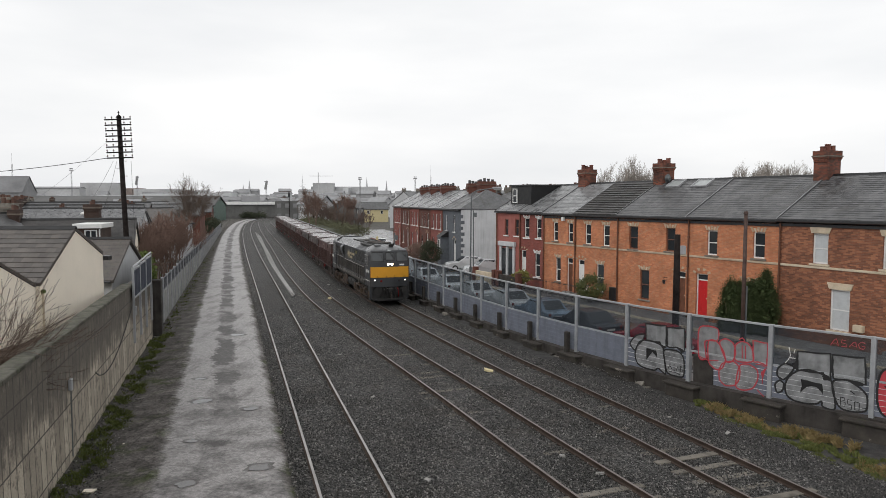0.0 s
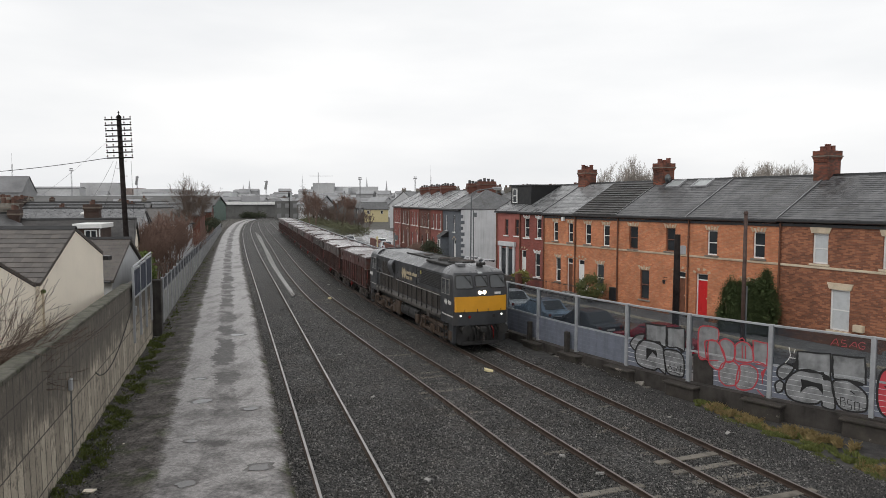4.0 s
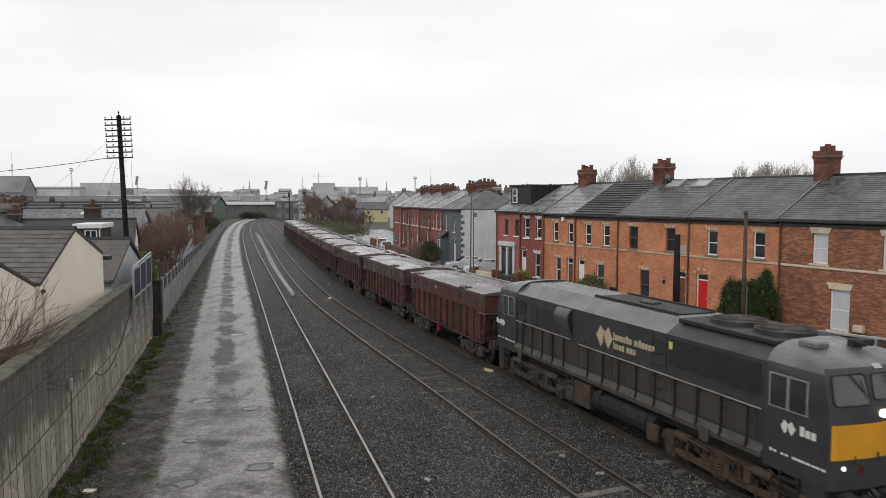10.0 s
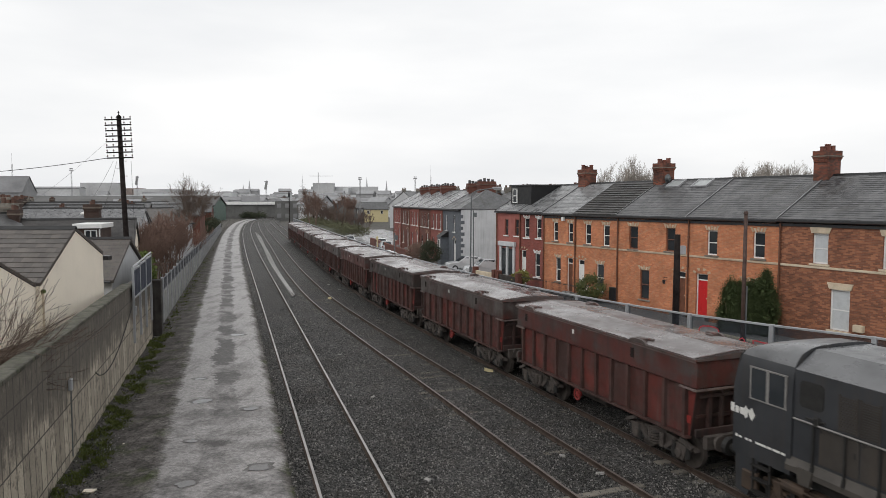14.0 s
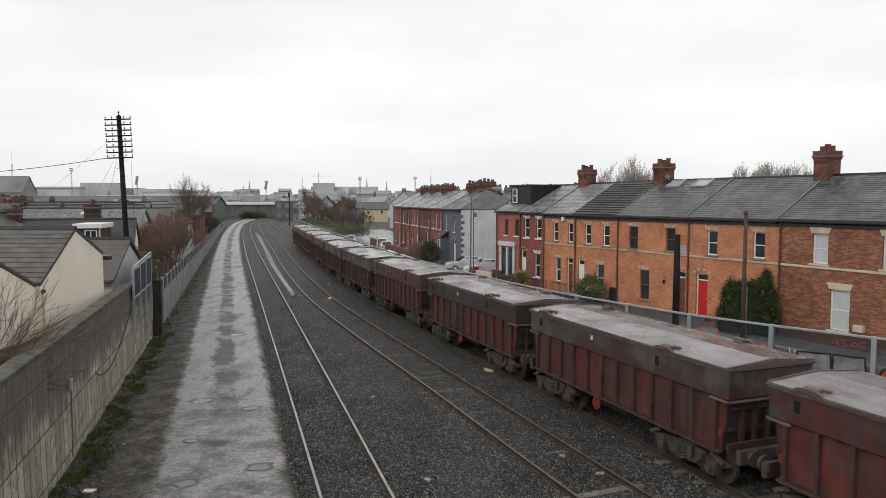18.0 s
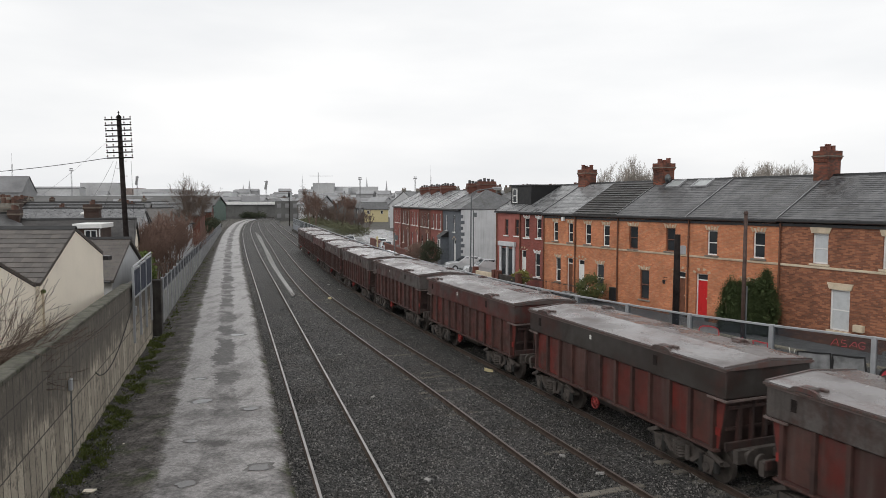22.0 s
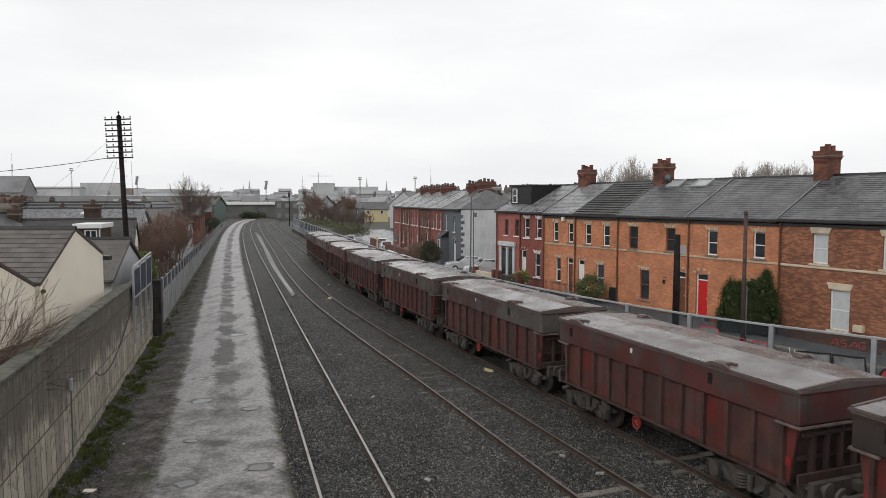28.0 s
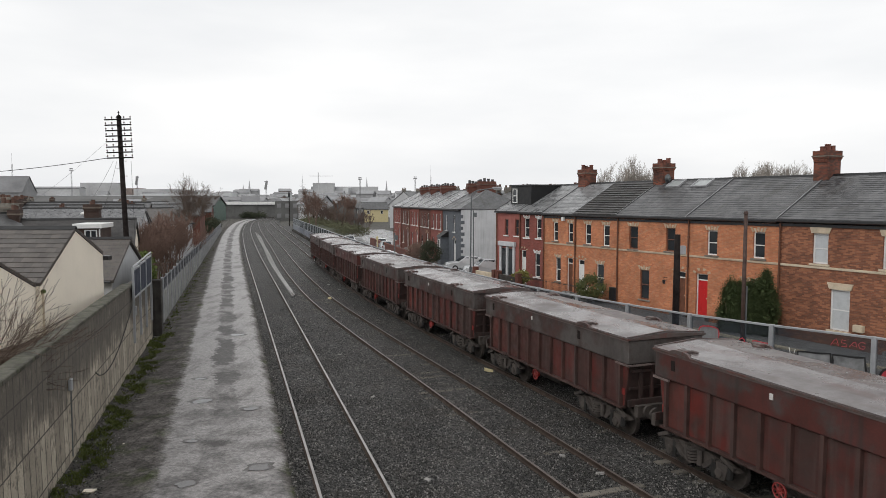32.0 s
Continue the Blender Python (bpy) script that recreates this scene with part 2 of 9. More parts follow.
M["render_white"] = plain("render_cream", (0.90, 0.82, 0.69), 0.85, vary=0.06, scale=0.8, streak=0.06)
M["render_yellow"] = plain("render_yellow", (0.58, 0.5, 0.29), 0.85, vary=0.1)
M["stone_trim"] = plain("stone_trim", (0.55, 0.46, 0.34), 0.8, vary=0.2, scale=2.5)
M["keystone"] = plain("keystone", (0.47, 0.36, 0.25), 0.8, vary=0.25, scale=3)
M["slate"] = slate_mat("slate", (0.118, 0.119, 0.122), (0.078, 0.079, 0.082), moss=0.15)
# Paler slate: the shine of wet roofs put into the base colour.
M["slate_wet"] = slate_mat("slate_shine", (0.18, 0.182, 0.185), (0.12, 0.122, 0.127), rough=0.30)
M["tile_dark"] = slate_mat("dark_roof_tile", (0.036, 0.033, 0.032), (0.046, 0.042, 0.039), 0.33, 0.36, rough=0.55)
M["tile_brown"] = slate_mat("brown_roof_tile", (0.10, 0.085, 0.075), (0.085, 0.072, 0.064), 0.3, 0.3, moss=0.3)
M["white_paint"] = plain("white_paint", (0.74, 0.74, 0.72), 0.45, vary=0.08)
M["black_paint"] = plain("black_paint", (0.022, 0.022, 0.024), 0.4, vary=0.3)
M["red_door"] = plain("red_door_paint", (0.55, 0.018, 0.02), 0.35, vary=0.1)
M["brown_wood"] = plain("brown_woodwork", (0.13, 0.05, 0.026), 0.5, vary=0.3)
M["tarred"] = plain("tarred_pole", (0.018, 0.014, 0.013), 0.9, vary=0.5, scale=4, spec=0.15)
M["pole_steel"] = plain("pole_steel", (0.14, 0.15, 0.155), 0.5, 0.4, vary=0.2)
M["porcelain"] = plain("insulator", (0.16, 0.13, 0.12), 0.25, vary=0.2)
M["window"] = glass_mat("window_glass", (0.035, 0.04, 0.045))
M["blind"] = plain("white_blind", (0.5, 0.52, 0.53), 0.4, vary=0.12)
M["sky_pane"] = plain("pale_skylight_pane", (0.34, 0.36, 0.36), 0.12, vary=0.1)
M["lead"] = plain("lead_flashing", (0.33, 0.33, 0.34), 0.5, vary=0.2)
M["lead_dark"] = plain("roof_mortar", (0.06, 0.06, 0.062), 0.7, vary=0.4)
M["pot"] = plain("clay_pot", (0.165, 0.056, 0.037), 0.8, vary=0.45, scale=2.0, streak=0.5)
M["loco_grey"] = plain("loco_grey", (0.034, 0.036, 0.040), 0.55, vary=0.35, scale=1.1, spec=0.42, streak=0.4, dirt=(0.055, 0.045, 0.037), local=True, gloss=0.36)
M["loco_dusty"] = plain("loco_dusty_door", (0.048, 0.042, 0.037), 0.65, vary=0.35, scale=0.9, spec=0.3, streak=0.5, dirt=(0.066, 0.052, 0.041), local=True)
# Paler than the sides: sky shine off the wet roof put into the colour.
M["loco_roof_sheen"] = plain("loco_roof_sheen", (0.128, 0.130, 0.134), 0.45, vary=0.35, scale=1.2, local=True, gloss=0.22)
M["loco_yellow"] = plain("loco_yellow", (0.62, 0.29, 0.012), 0.45, vary=0.12, scale=0.8, streak=0.10, dirt=(0.35, 0.16, 0.02), local=True)
M["loco_black"] = plain("underframe_black", (0.014, 0.013, 0.012), 0.65, vary=0.45, scale=3, local=True)
M["loco_rust"] = plain("bogie_rust", (0.054, 0.034, 0.022), 0.8, vary=0.6, scale=2.2, streak=0.6, dirt=(0.03, 0.024, 0.02), local=True)
# Hood grey made lighter: daylight on the scoop's top put into its colour.
M["loco_scoop"] = plain("loco_scoop_lit_grey", (0.062, 0.065, 0.072), 0.42, vary=0.2, scale=1.5, local=True)
M["loco_trim"] = plain("pale_sill", (0.056, 0.049, 0.042), 0.6, vary=0.5, scale=1.4, streak=0.7, local=True)
M["cab_glass"] = glass_mat("cab_glass", (0.07, 0.075, 0.078), 0.1)
M["decal_gold"] = plain("cream_lettering", (0.42, 0.35, 0.23), 0.5, vary=0.12)
M["warn_yellow"] = plain("warning_yellow", (0.55, 0.48, 0.12), 0.5, vary=0.1)
M["rail_paint"] = plain("worn_handrail_paint", (0.21, 0.20, 0.19), 0.45, vary=0.3, scale=4, local=True)
M["decal"] = plain("white_lettering", (0.62, 0.61, 0.58), 0.5, vary=0.1)
M["lamp_glow"] = glow_mat("lamp_glow", (1.0, 0.84, 0.60), 8.0)
M["marker_glow"] = glow_mat("marker_glow", (1.0, 0.96, 0.88), 1.3)
M["lens_red"] = plain("red_lens", (0.14, 0.01, 0.01), 0.2, vary=0.1)
M["wagon_red"] = plain("wagon_red", (0.13, 0.024, 0.019), 0.6, vary=0.6, scale=1.5, streak=0.85, dirt=(0.04, 0.022, 0.018), local=True)
M["wagon_top"] = plain("wagon_top_band", (0.082, 0.062, 0.056), 0.55, vary=0.5, scale=0.9, streak=0.75, dirt=(0.115, 0.026, 0.02), local=True)
M["wagon_dark"] = plain("wagon_ironwork", (0.056, 0.046, 0.040), 0.7, vary=0.55, scale=3, streak=0.5, dirt=(0.10, 0.085, 0.075), local=True)
M["bright_red"] = plain("bright_red_fitting", (0.22, 0.024, 0.02), 0.55, vary=0.4)
M["twig"] = plain("bare_twig", (0.11, 0.075, 0.055), 0.85, vary=0.4, scale=6)
M["twig_bank"] = plain("dull_brown_twig", (0.125, 0.085, 0.07), 0.85, vary=0.4, scale=6)
M["twig_red"] = plain("red_brown_twig", (0.18, 0.112, 0.086), 0.85, vary=0.4, scale=6)
M["twig_grey"] = plain("grey_twig", (0.30, 0.27, 0.24), 0.85, vary=0.3, scale=6)
M["conifer"] = leaf_mat("conifer_leaf", (0.04, 0.056, 0.022), (0.075, 0.097, 0.038))
M["bush_dark"] = leaf_mat("bush_leaf", (0.02, 0.03, 0.018), (0.06, 0.06, 0.035))
M["leaf_bright"] = leaf_mat("ivy_leaf", (0.07, 0.10, 0.03), (0.17, 0.20, 0.06))
M["grass_green"] = leaf_mat("grass_green", (0.055, 0.075, 0.02), (0.15, 0.155, 0.05))
M["grass_dry"] = leaf_mat("grass_dry", (0.11, 0.082, 0.036), (0.27, 0.20, 0.09))
M["moss"] = leaf_mat("moss_green", (0.04, 0.055, 0.014), (0.115, 0.13, 0.035))
M["car_silver"] = plain("car_silver", (0.52, 0.53, 0.54), 0.22, 0.1, vary=0.05)
M["car_white"] = plain("car_white", (0.72, 0.73, 0.74), 0.25, vary=0.04)
M["car_dark"] = plain("car_dark", (0.05, 0.055, 0.065), 0.25, 0.2, vary=0.05)
M["car_blue"] = plain("car_blue", (0.20, 0.26, 0.33), 0.25, 0.2, vary=0.05)
M["car_red"] = plain("car_red", (0.30, 0.015, 0.03), 0.25, 0.1, vary=0.05)
M["rubber"] = plain("tyre_rubber", (0.02, 0.02, 0.021), 0.8, vary=0.2)
# Haze painted in: distant walls and roofs lifted to pale grey.
M["far_wall"] = plain("hazed_wall", (0.44, 0.443, 0.45), 0.9, vary=0.2, scale=0.05, fine=0.6)
M["far_dark"] = plain("hazed_roof", (0.27, 0.272, 0.278), 0.8, vary=0.3, scale=0.05, fine=0.6)
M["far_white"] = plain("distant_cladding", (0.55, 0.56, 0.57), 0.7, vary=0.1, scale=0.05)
M["far_green"] = plain("distant_hedge", (0.06, 0.065, 0.04), 0.9, vary=0.5, scale=0.2, fine=2)
M["teal"] = plain("dull_green_cladding", (0.10, 0.15, 0.125), 0.7, vary=0.3)
M["shed_roof"] = plain("shed_roof", (0.095, 0.094, 0.092), 0.7, vary=0.2, scale=0.1, fine=1.0, streak=0.3)
M["bridge_grey"] = plain("bridge_stone", (0.115, 0.115, 0.112), 0.85, vary=0.3, scale=0.25, fine=1.2, streak=0.3)
M["paint_silver"] = plain("graffiti_silver", (0.27, 0.275, 0.28), 0.4, 0.2, vary=0.45, scale=2.5, streak=0.4, dirt=(0.11, 0.11, 0.12))
M["paint_red"] = plain("graffiti_red", (0.44, 0.045, 0.06), 0.5, vary=0.1)
M["paint_black"] = plain("graffiti_black", (0.014, 0.014, 0.015), 0.5, vary=0.1)
M["leaf_yellow"] = leaf_mat("yellow_green_leaf", (0.13, 0.13, 0.035), (0.26, 0.24, 0.08))
M["bush_green"] = leaf_mat("shrub_leaf", (0.04, 0.055, 0.018), (0.11, 0.12, 0.045))
M["pole_brown"] = plain("brown_timber", (0.06, 0.032, 0.024), 0.7, vary=0.35, scale=4)
M["loose_steel"] = plain("loose_rail_steel", (0.27, 0.26, 0.25), 0.4, 0.3, vary=0.25, scale=2)
M["wagon_rib"] = plain("wagon_rib", (0.062, 0.030, 0.025), 0.55, vary=0.6, scale=1.2, streak=0.7, dirt=(0.072, 0.062, 0.058), local=True)


def verge_mat():
    t = NT("muddy_verge")
    col = t.ramp(t.noise(1.2, 6), [(0.3, (0.03, 0.026, 0.022)), (0.6, (0.075, 0.066, 0.055))])
    col = t.mix(col, (0.05, 0.065, 0.018), t.ramp(t.noise(0.9, 5, 0.6), [(0.5, 0.0), (0.65, 0.8)]))
    col = t.mix(col, (0.16, 0.13, 0.10), t.ramp(t.noise(14, 3), [(0.62, 0.0), (0.72, 0.6)]))
    t.bump(t.noise(22, 4), 0.8, 0.04)
    return t.set(col, 0.7)


def water_mat():
    t = NT("standing_water")
    t.bump(t.noise(6, 2), 0.04, 0.01)
    return t.set(t.ramp(t.noise(3, 3), [(0.3, (0.03, 0.028, 0.027)), (0.7, (0.06, 0.055, 0.052))]), 0.04, 0, 0.6)


def stone_mat():
    t = NT("broken_stone")
    col = t.ramp(t.geo.outputs["Random Per Island"], [(0.0, (0.010, 0.010, 0.010)), (0.5, (0.048, 0.046, 0.044)), (0.85, (0.135, 0.129, 0.122)), (1.0, (0.30, 0.285, 0.27))])
    col = t.mix(col, t.ramp(t.noise(0.4, 4), [(0.3, 0.7), (0.7, 1.1)]), 1.0, "MULTIPLY")
    return t.set(col, 0.55, 0, 0.35)


def plinth_mat():
    """Stained concrete plinth with torn pale patches of old limewash on it."""
    t = NT("plinth_concrete")
    col = t.ramp(t.noise(1.4, 6, 0.65), [(0.3, (0.018, 0.015, 0.013)), (0.55, (0.040, 0.034, 0.028)), (0.75, (0.07, 0.06, 0.05))])
    col = t.mix(col, (0.25, 0.225, 0.19), t.ramp(t.noise(0.9, 7, 0.7), [(0.60, 0.0), (0.64, 0.8)]))
    col = t.mix(col, (0.045, 0.055, 0.02), t.ramp(t.noise(1.9, 5), [(0.60, 0.0), (0.72, 0.6)]))
    t.bump(t.noise(18, 5), 0.6, 0.02)
    return t.set(col, 0.85)


M["plinth"] = plinth_mat()
M["verge"], M["water"], M["stone"] = verge_mat(), water_mat(), stone_mat()


def road_mat():
    """Worn tarmac with two wet wheel bands, mirrored sky painted pale on them, a dark broken crown, and ragged edges of
    mud, moss and leaf litter.
    """
    t = NT("service_road")
    sep = t.n.new("ShaderNodeSeparateXYZ")
    t.l.new(t.tc.outputs["UV"], sep.inputs[0])

    def shifted(scale, amount):
        nd = t.n.new("ShaderNodeMath")
        nd.operation = "MULTIPLY_ADD"
        nd.inputs[1].default_value = amount
        t.l.new(t.mix(t.noise(scale, 6, 0.62), t.noise(5.0, 6, 0.75), 0.45), nd.inputs[0])
        t.l.new(sep.outputs[0], nd.inputs[2])
        div = t.n.new("ShaderNodeMath")
        div.operation = "DIVIDE"
        div.inputs[1].default_value = 10.0
        t.l.new(nd.outputs[0], div.inputs[0])
        return div.outputs[0]

    edge = shifted(0.9, 1.5)
    tar = t.ramp(edge, [(0.0, 0.0), (0.085, 0.0), (0.115, 1.0), (0.43, 1.0), (0.445, 0.3), (0.46, 0.0)])
    crown = t.ramp(shifted(0.45, 2.4), [(0.0, 1.0), (0.262, 1.0), (0.272, 0.0), (0.35, 0.0), (0.360, 1.0)])
    gaps = t.ramp(t.noise(0.42, 5, 0.62), [(0.50, 0.0), (0.56, 0.7)])
    crown = t.mix(crown, 1.0, gaps)
    far = t.n.new("ShaderNodeMapRange")
    far.inputs["From Min"].default_value, far.inputs["From Max"].default_value = 21, 27
    t.l.new(sep.outputs[1], far.inputs["Value"])
    patch = t.noise(0.7, 7, 0.68)
    blot = t.ramp(patch, [(0.36, 0.0), (0.46, 0.55), (0.58, 1.0)])
    pool = t.ramp(t.noise(1.0, 7, 0.7, vec=t.vec(t.geo.outputs["Position"], (0.9, 0.22, 1.0), (0, 0, radians(-16.5)))), [(0.38, 0.35), (0.46, 0.85), (0.54, 1.0)])
    wet = t.mix(blot, t.mix(crown, t.mix(crown, pool, 1.0, "MULTIPLY"), 0.75), far.outputs[0])
    wet = t.mix(wet, blot, 0.14)
    grit = t.noise(50, 3)
    # Wet tarmac paler than dry: the sky it mirrors is painted into the colour.
    col = t.mix((0.046, 0.041, 0.039), (0.215, 0.199, 0.192), wet)
    pale = t.noise(1.7, 6, 0.7)
    col = t.mix(col, (0.19, 0.175, 0.165), t.ramp(pale, [(0.60, 0.0), (0.66, 0.7)]))
    col = t.mix(col, (0.05, 0.046, 0.043), t.ramp(t.noise(3.1, 5, 0.65), [(0.58, 0.0), (0.70, 0.6)]))
    mud = t.ramp(t.noise(1.3, 6, 0.65), [(0.34, (0.05, 0.045, 0.042)), (0.52, (0.10, 0.092, 0.086)), (0.64, (0.155, 0.142, 0.133))])
    mud = t.mix(mud, (0.045, 0.06, 0.016), t.ramp(t.noise(0.8, 6, 0.6), [(0.53, 0.0), (0.66, 0.75)]))
    mud = t.mix(mud, (0.17, 0.14, 0.11), t.ramp(t.noise(16, 3), [(0.63, 0.0), (0.72, 0.6)]))
    col = t.mix(mud, col, tar)
    col = t.mix(col, t.ramp(grit, [(0.3, 0.68), (0.7, 1.12)]), 1.0, "MULTIPLY")
    col = t.mix(col, t.ramp(t.noise(9, 6, 0.75), [(0.36, 0.42), (0.5, 0.98), (0.62, 1.4)]), 1.0, "MULTIPLY")
    crack = t.n.new("ShaderNodeTexVoronoi")
    crack.feature = "DISTANCE_TO_EDGE"
    crack.inputs["Scale"].default_value = 0.55
    t.l.new(t.geo.outputs["Position"], crack.inputs["Vector"])
    col = t.mix(col, (0.03, 0.028, 0.026), t.ramp(crack.outputs["Distance"], [(0.0, 0.5), (0.02, 0.0)]))
    t.bump(t.mix(grit, t.noise(5.5, 7, 0.78), 0.72), 0.6, 0.025)
    gloss = t.mix(0.8, t.ramp(wet, [(0.1, 0.6), (0.5, 0.5), (0.9, 0.36)]), tar)
    return t.set(col, gloss, 0, t.ramp(tar, [(0.0, 0.10), (1.0, 0.5)]))


M["road"] = road_mat()

M["belt_stone"] = plain("belt_stone", (0.46, 0.37, 0.27), 0.8, vary=0.25, scale=2.5)
M["sill_grey"] = plain("sill_grey", (0.19, 0.16, 0.13), 0.8, vary=0.3, scale=3)
M["footing_pale"] = plain("pale_broken_block", (0.19, 0.175, 0.15), 0.85, vary=0.5, scale=3, fine=30, bump=0.6)


def wall_mat():
    """Old board-cast concrete: upright board marks, two day joints, black growth in the upper lift, pale lime below."""
    t = NT("stained_concrete")
    pos = t.geo.outputs["Position"]
    sep = t.n.new("ShaderNodeSeparateXYZ")
    t.l.new(pos, sep.inputs[0])
    comb = t.n.new("ShaderNodeCombineXYZ")
    t.l.new(sep.outputs[1], comb.inputs[0]), t.l.new(sep.outputs[2], comb.inputs[1])
    jo = t.n.new("ShaderNodeTexBrick")
    jo.offset, jo.squash = 0.0, 1.0
    for key, v in (("Scale", 1.0), ("Brick Width", 0.44), ("Row Height", 1.32), ("Mortar Size", 0.028), ("Mortar Smooth", 0.6), ("Bias", 0.0)):
        jo.inputs[key].default_value = v
    jo.inputs["Color1"].default_value, jo.inputs["Color2"].default_value = (0.50, 0.44, 0.35, 1), (0.31, 0.27, 0.215, 1)
    jo.inputs["Mortar"].default_value = (0.30, 0.26, 0.205, 1)
    t.l.new(comb.outputs[0], jo.inputs["Vector"])
    col = t.mix(jo.outputs["Color"], t.ramp(t.noise(0.8, 6, 0.65), [(0.3, 0.72), (0.55, 1.0), (0.72, 1.22)]), 1.0, "MULTIPLY")
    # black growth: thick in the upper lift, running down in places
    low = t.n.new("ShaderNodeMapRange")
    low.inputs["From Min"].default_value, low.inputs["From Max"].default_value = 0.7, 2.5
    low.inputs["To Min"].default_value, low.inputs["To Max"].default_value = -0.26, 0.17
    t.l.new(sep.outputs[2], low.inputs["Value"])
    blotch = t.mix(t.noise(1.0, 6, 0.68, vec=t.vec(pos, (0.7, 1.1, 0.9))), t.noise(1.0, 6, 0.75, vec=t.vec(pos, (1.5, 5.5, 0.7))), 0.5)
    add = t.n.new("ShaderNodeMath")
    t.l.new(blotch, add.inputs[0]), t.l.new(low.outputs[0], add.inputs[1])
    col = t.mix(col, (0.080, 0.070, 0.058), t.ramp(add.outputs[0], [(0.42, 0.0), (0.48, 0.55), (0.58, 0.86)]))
    col = t.mix(col, (0.40, 0.36, 0.30), t.ramp(t.noise(1.0, 6, 0.72, vec=t.vec(pos, (1.5, 2.6, 1.1))), [(0.60, 0.0), (0.70, 0.5)]))
    col = t.mix(col, (0.07, 0.06, 0.05), t.ramp(t.noise(3.2, 6, 0.75), [(0.52, 0.0), (0.62, 0.7)]))
    col = t.mix(col, t.ramp(t.noise(26, 4), [(0.3, 0.72), (0.7, 1.08)]), 0.8, "MULTIPLY")
    col = t.mix(col, (0.05, 0.044, 0.037), t.ramp(jo.outputs["Fac"], [(0.0, 0.0), (0.6, 0.85)]))
    t.bump(t.mix(t.noise(14, 6, 0.7), blotch, 0.35), 0.6, 0.025)
    return t.set(col, 0.85)


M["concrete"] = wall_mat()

M["loco_dark"] = plain("loco_front_grime", (0.019, 0.018, 0.018), 0.6, vary=0.5, scale=2, streak=0.5, local=True)
# Colour of the painted shadow at each pothole's far edge.
M["mud"] = plain("pothole_edge_shadow", (0.075, 0.067, 0.063), 0.5, vary=0.4, scale=5, bump=0.6)


def panel_mat():
    """Wagon side plates: each weathered its own way between red paint, brown grime and grey ore dust."""
    t = NT("wagon_panel")
    t.local()
    col = t.ramp(t.rnd, [(0.0, (0.045, 0.023, 0.02)), (0.3, (0.085, 0.02, 0.016)), (0.6, (0.13, 0.021, 0.016)), (0.85, (0.062, 0.037, 0.031)), (1.0, (0.15, 0.025, 0.018))])
    col = t.mix(col, (0.045, 0.026, 0.022), t.ramp(t.noise(1.6, 6, 0.62), [(0.42, 0.0), (0.66, 0.85)]))
    run = t.noise(1.0, 5, vec=t.vec(t.pos, (6.0, 6.0, 0.4)))
    col = t.mix(col, (0.085, 0.062, 0.055), t.ramp(run, [(0.5, 0.0), (0.72, 0.7)]))
    col = t.mix(col, t.ramp(t.noise(40, 3), [(0.3, 0.75), (0.7, 1.05)]), 0.7, "MULTIPLY")
    t.bump(t.noise(3, 4), 0.25, 0.02)
    return t.set(col, t.ramp(t.noise(2.4, 4), [(0.35, 0.38), (0.65, 0.7)]))


M["wagon_panel"] = panel_mat()


def island_slate(name, stops, rough):
    """Single slates or tiles, each of its own shade, some wetter than others."""
    t = NT(name)
    rnd_ = t.geo.outputs["Random Per Island"]
    col = t.ramp(rnd_, stops)
    col = t.mix(col, t.ramp(t.noise(0.6, 6, 0.6), [(0.3, 0.66), (0.7, 1.15)]), 1.0, "MULTIPLY")
    col = t.mix(col, (0.05, 0.047, 0.04), t.ramp(t.noise(1.0, 5, vec=t.vec(t.tc.outputs["Object"], (2.2, 0.5, 0.5))), [(0.52, 0.0), (0.74, 0.6)]))
    col = t.mix(col, t.ramp(t.noise(35, 3), [(0.3, 0.8), (0.7, 1.05)]), 0.8, "MULTIPLY")
    t.bump(t.noise(28, 4), 0.2, 0.006)
    wet = t.mix(t.ramp(rnd_, [(0.0, rough), (1.0, rough + 0.18)]), t.ramp(t.noise(0.9, 5), [(0.4, rough - 0.14), (0.65, rough + 0.15)]), 0.6)
    return t.set(col, wet, 0, 0.5)


SLATES = {
    "slate": (island_slate("single_slate", [(0.0, (0.060, 0.060, 0.063)), (0.5, (0.090, 0.090, 0.093)), (1.0, (0.132, 0.132, 0.134))], 0.40), 0.28, 0.22, 0.012),
    # Single slates with the same wet shine painted in.
    "slate_shine": (island_slate("single_shine_slate", [(0.0, (0.15, 0.152, 0.156)), (0.5, (0.20, 0.202, 0.206)), (1.0, (0.27, 0.272, 0.275))], 0.28), 0.28, 0.22, 0.012),
    "dark_roof_tile": (island_slate("single_dark_tile", [(0.0, (0.030, 0.028, 0.027)), (0.5, (0.042, 0.039, 0.037)), (1.0, (0.058, 0.053, 0.05))], 0.5), 0.33, 0.34, 0.055),
    "brown_roof_tile": (island_slate("single_brown_tile", [(0.0, (0.07, 0.06, 0.054)), (0.5, (0.095, 0.083, 0.075)), (1.0, (0.135, 0.118, 0.105))], 0.42), 0.33, 0.27, 0.014),
}

M["mesh_sheet"] = plain("blue_grey_mesh_sheet", (0.06, 0.068, 0.09), 0.85, spec=0.1, vary=0.25, scale=1.5, fine=90, streak=0.3)
M["bank_scrub"] = leaf_mat("bank_scrub", (0.055, 0.058, 0.034), (0.13, 0.13, 0.075))
# Tree, brick and slate colours paled and greyed to paint in haze.
M["far_tree"] = leaf_mat("hazed_winter_tree", (0.15, 0.14, 0.13), (0.24, 0.225, 0.21))
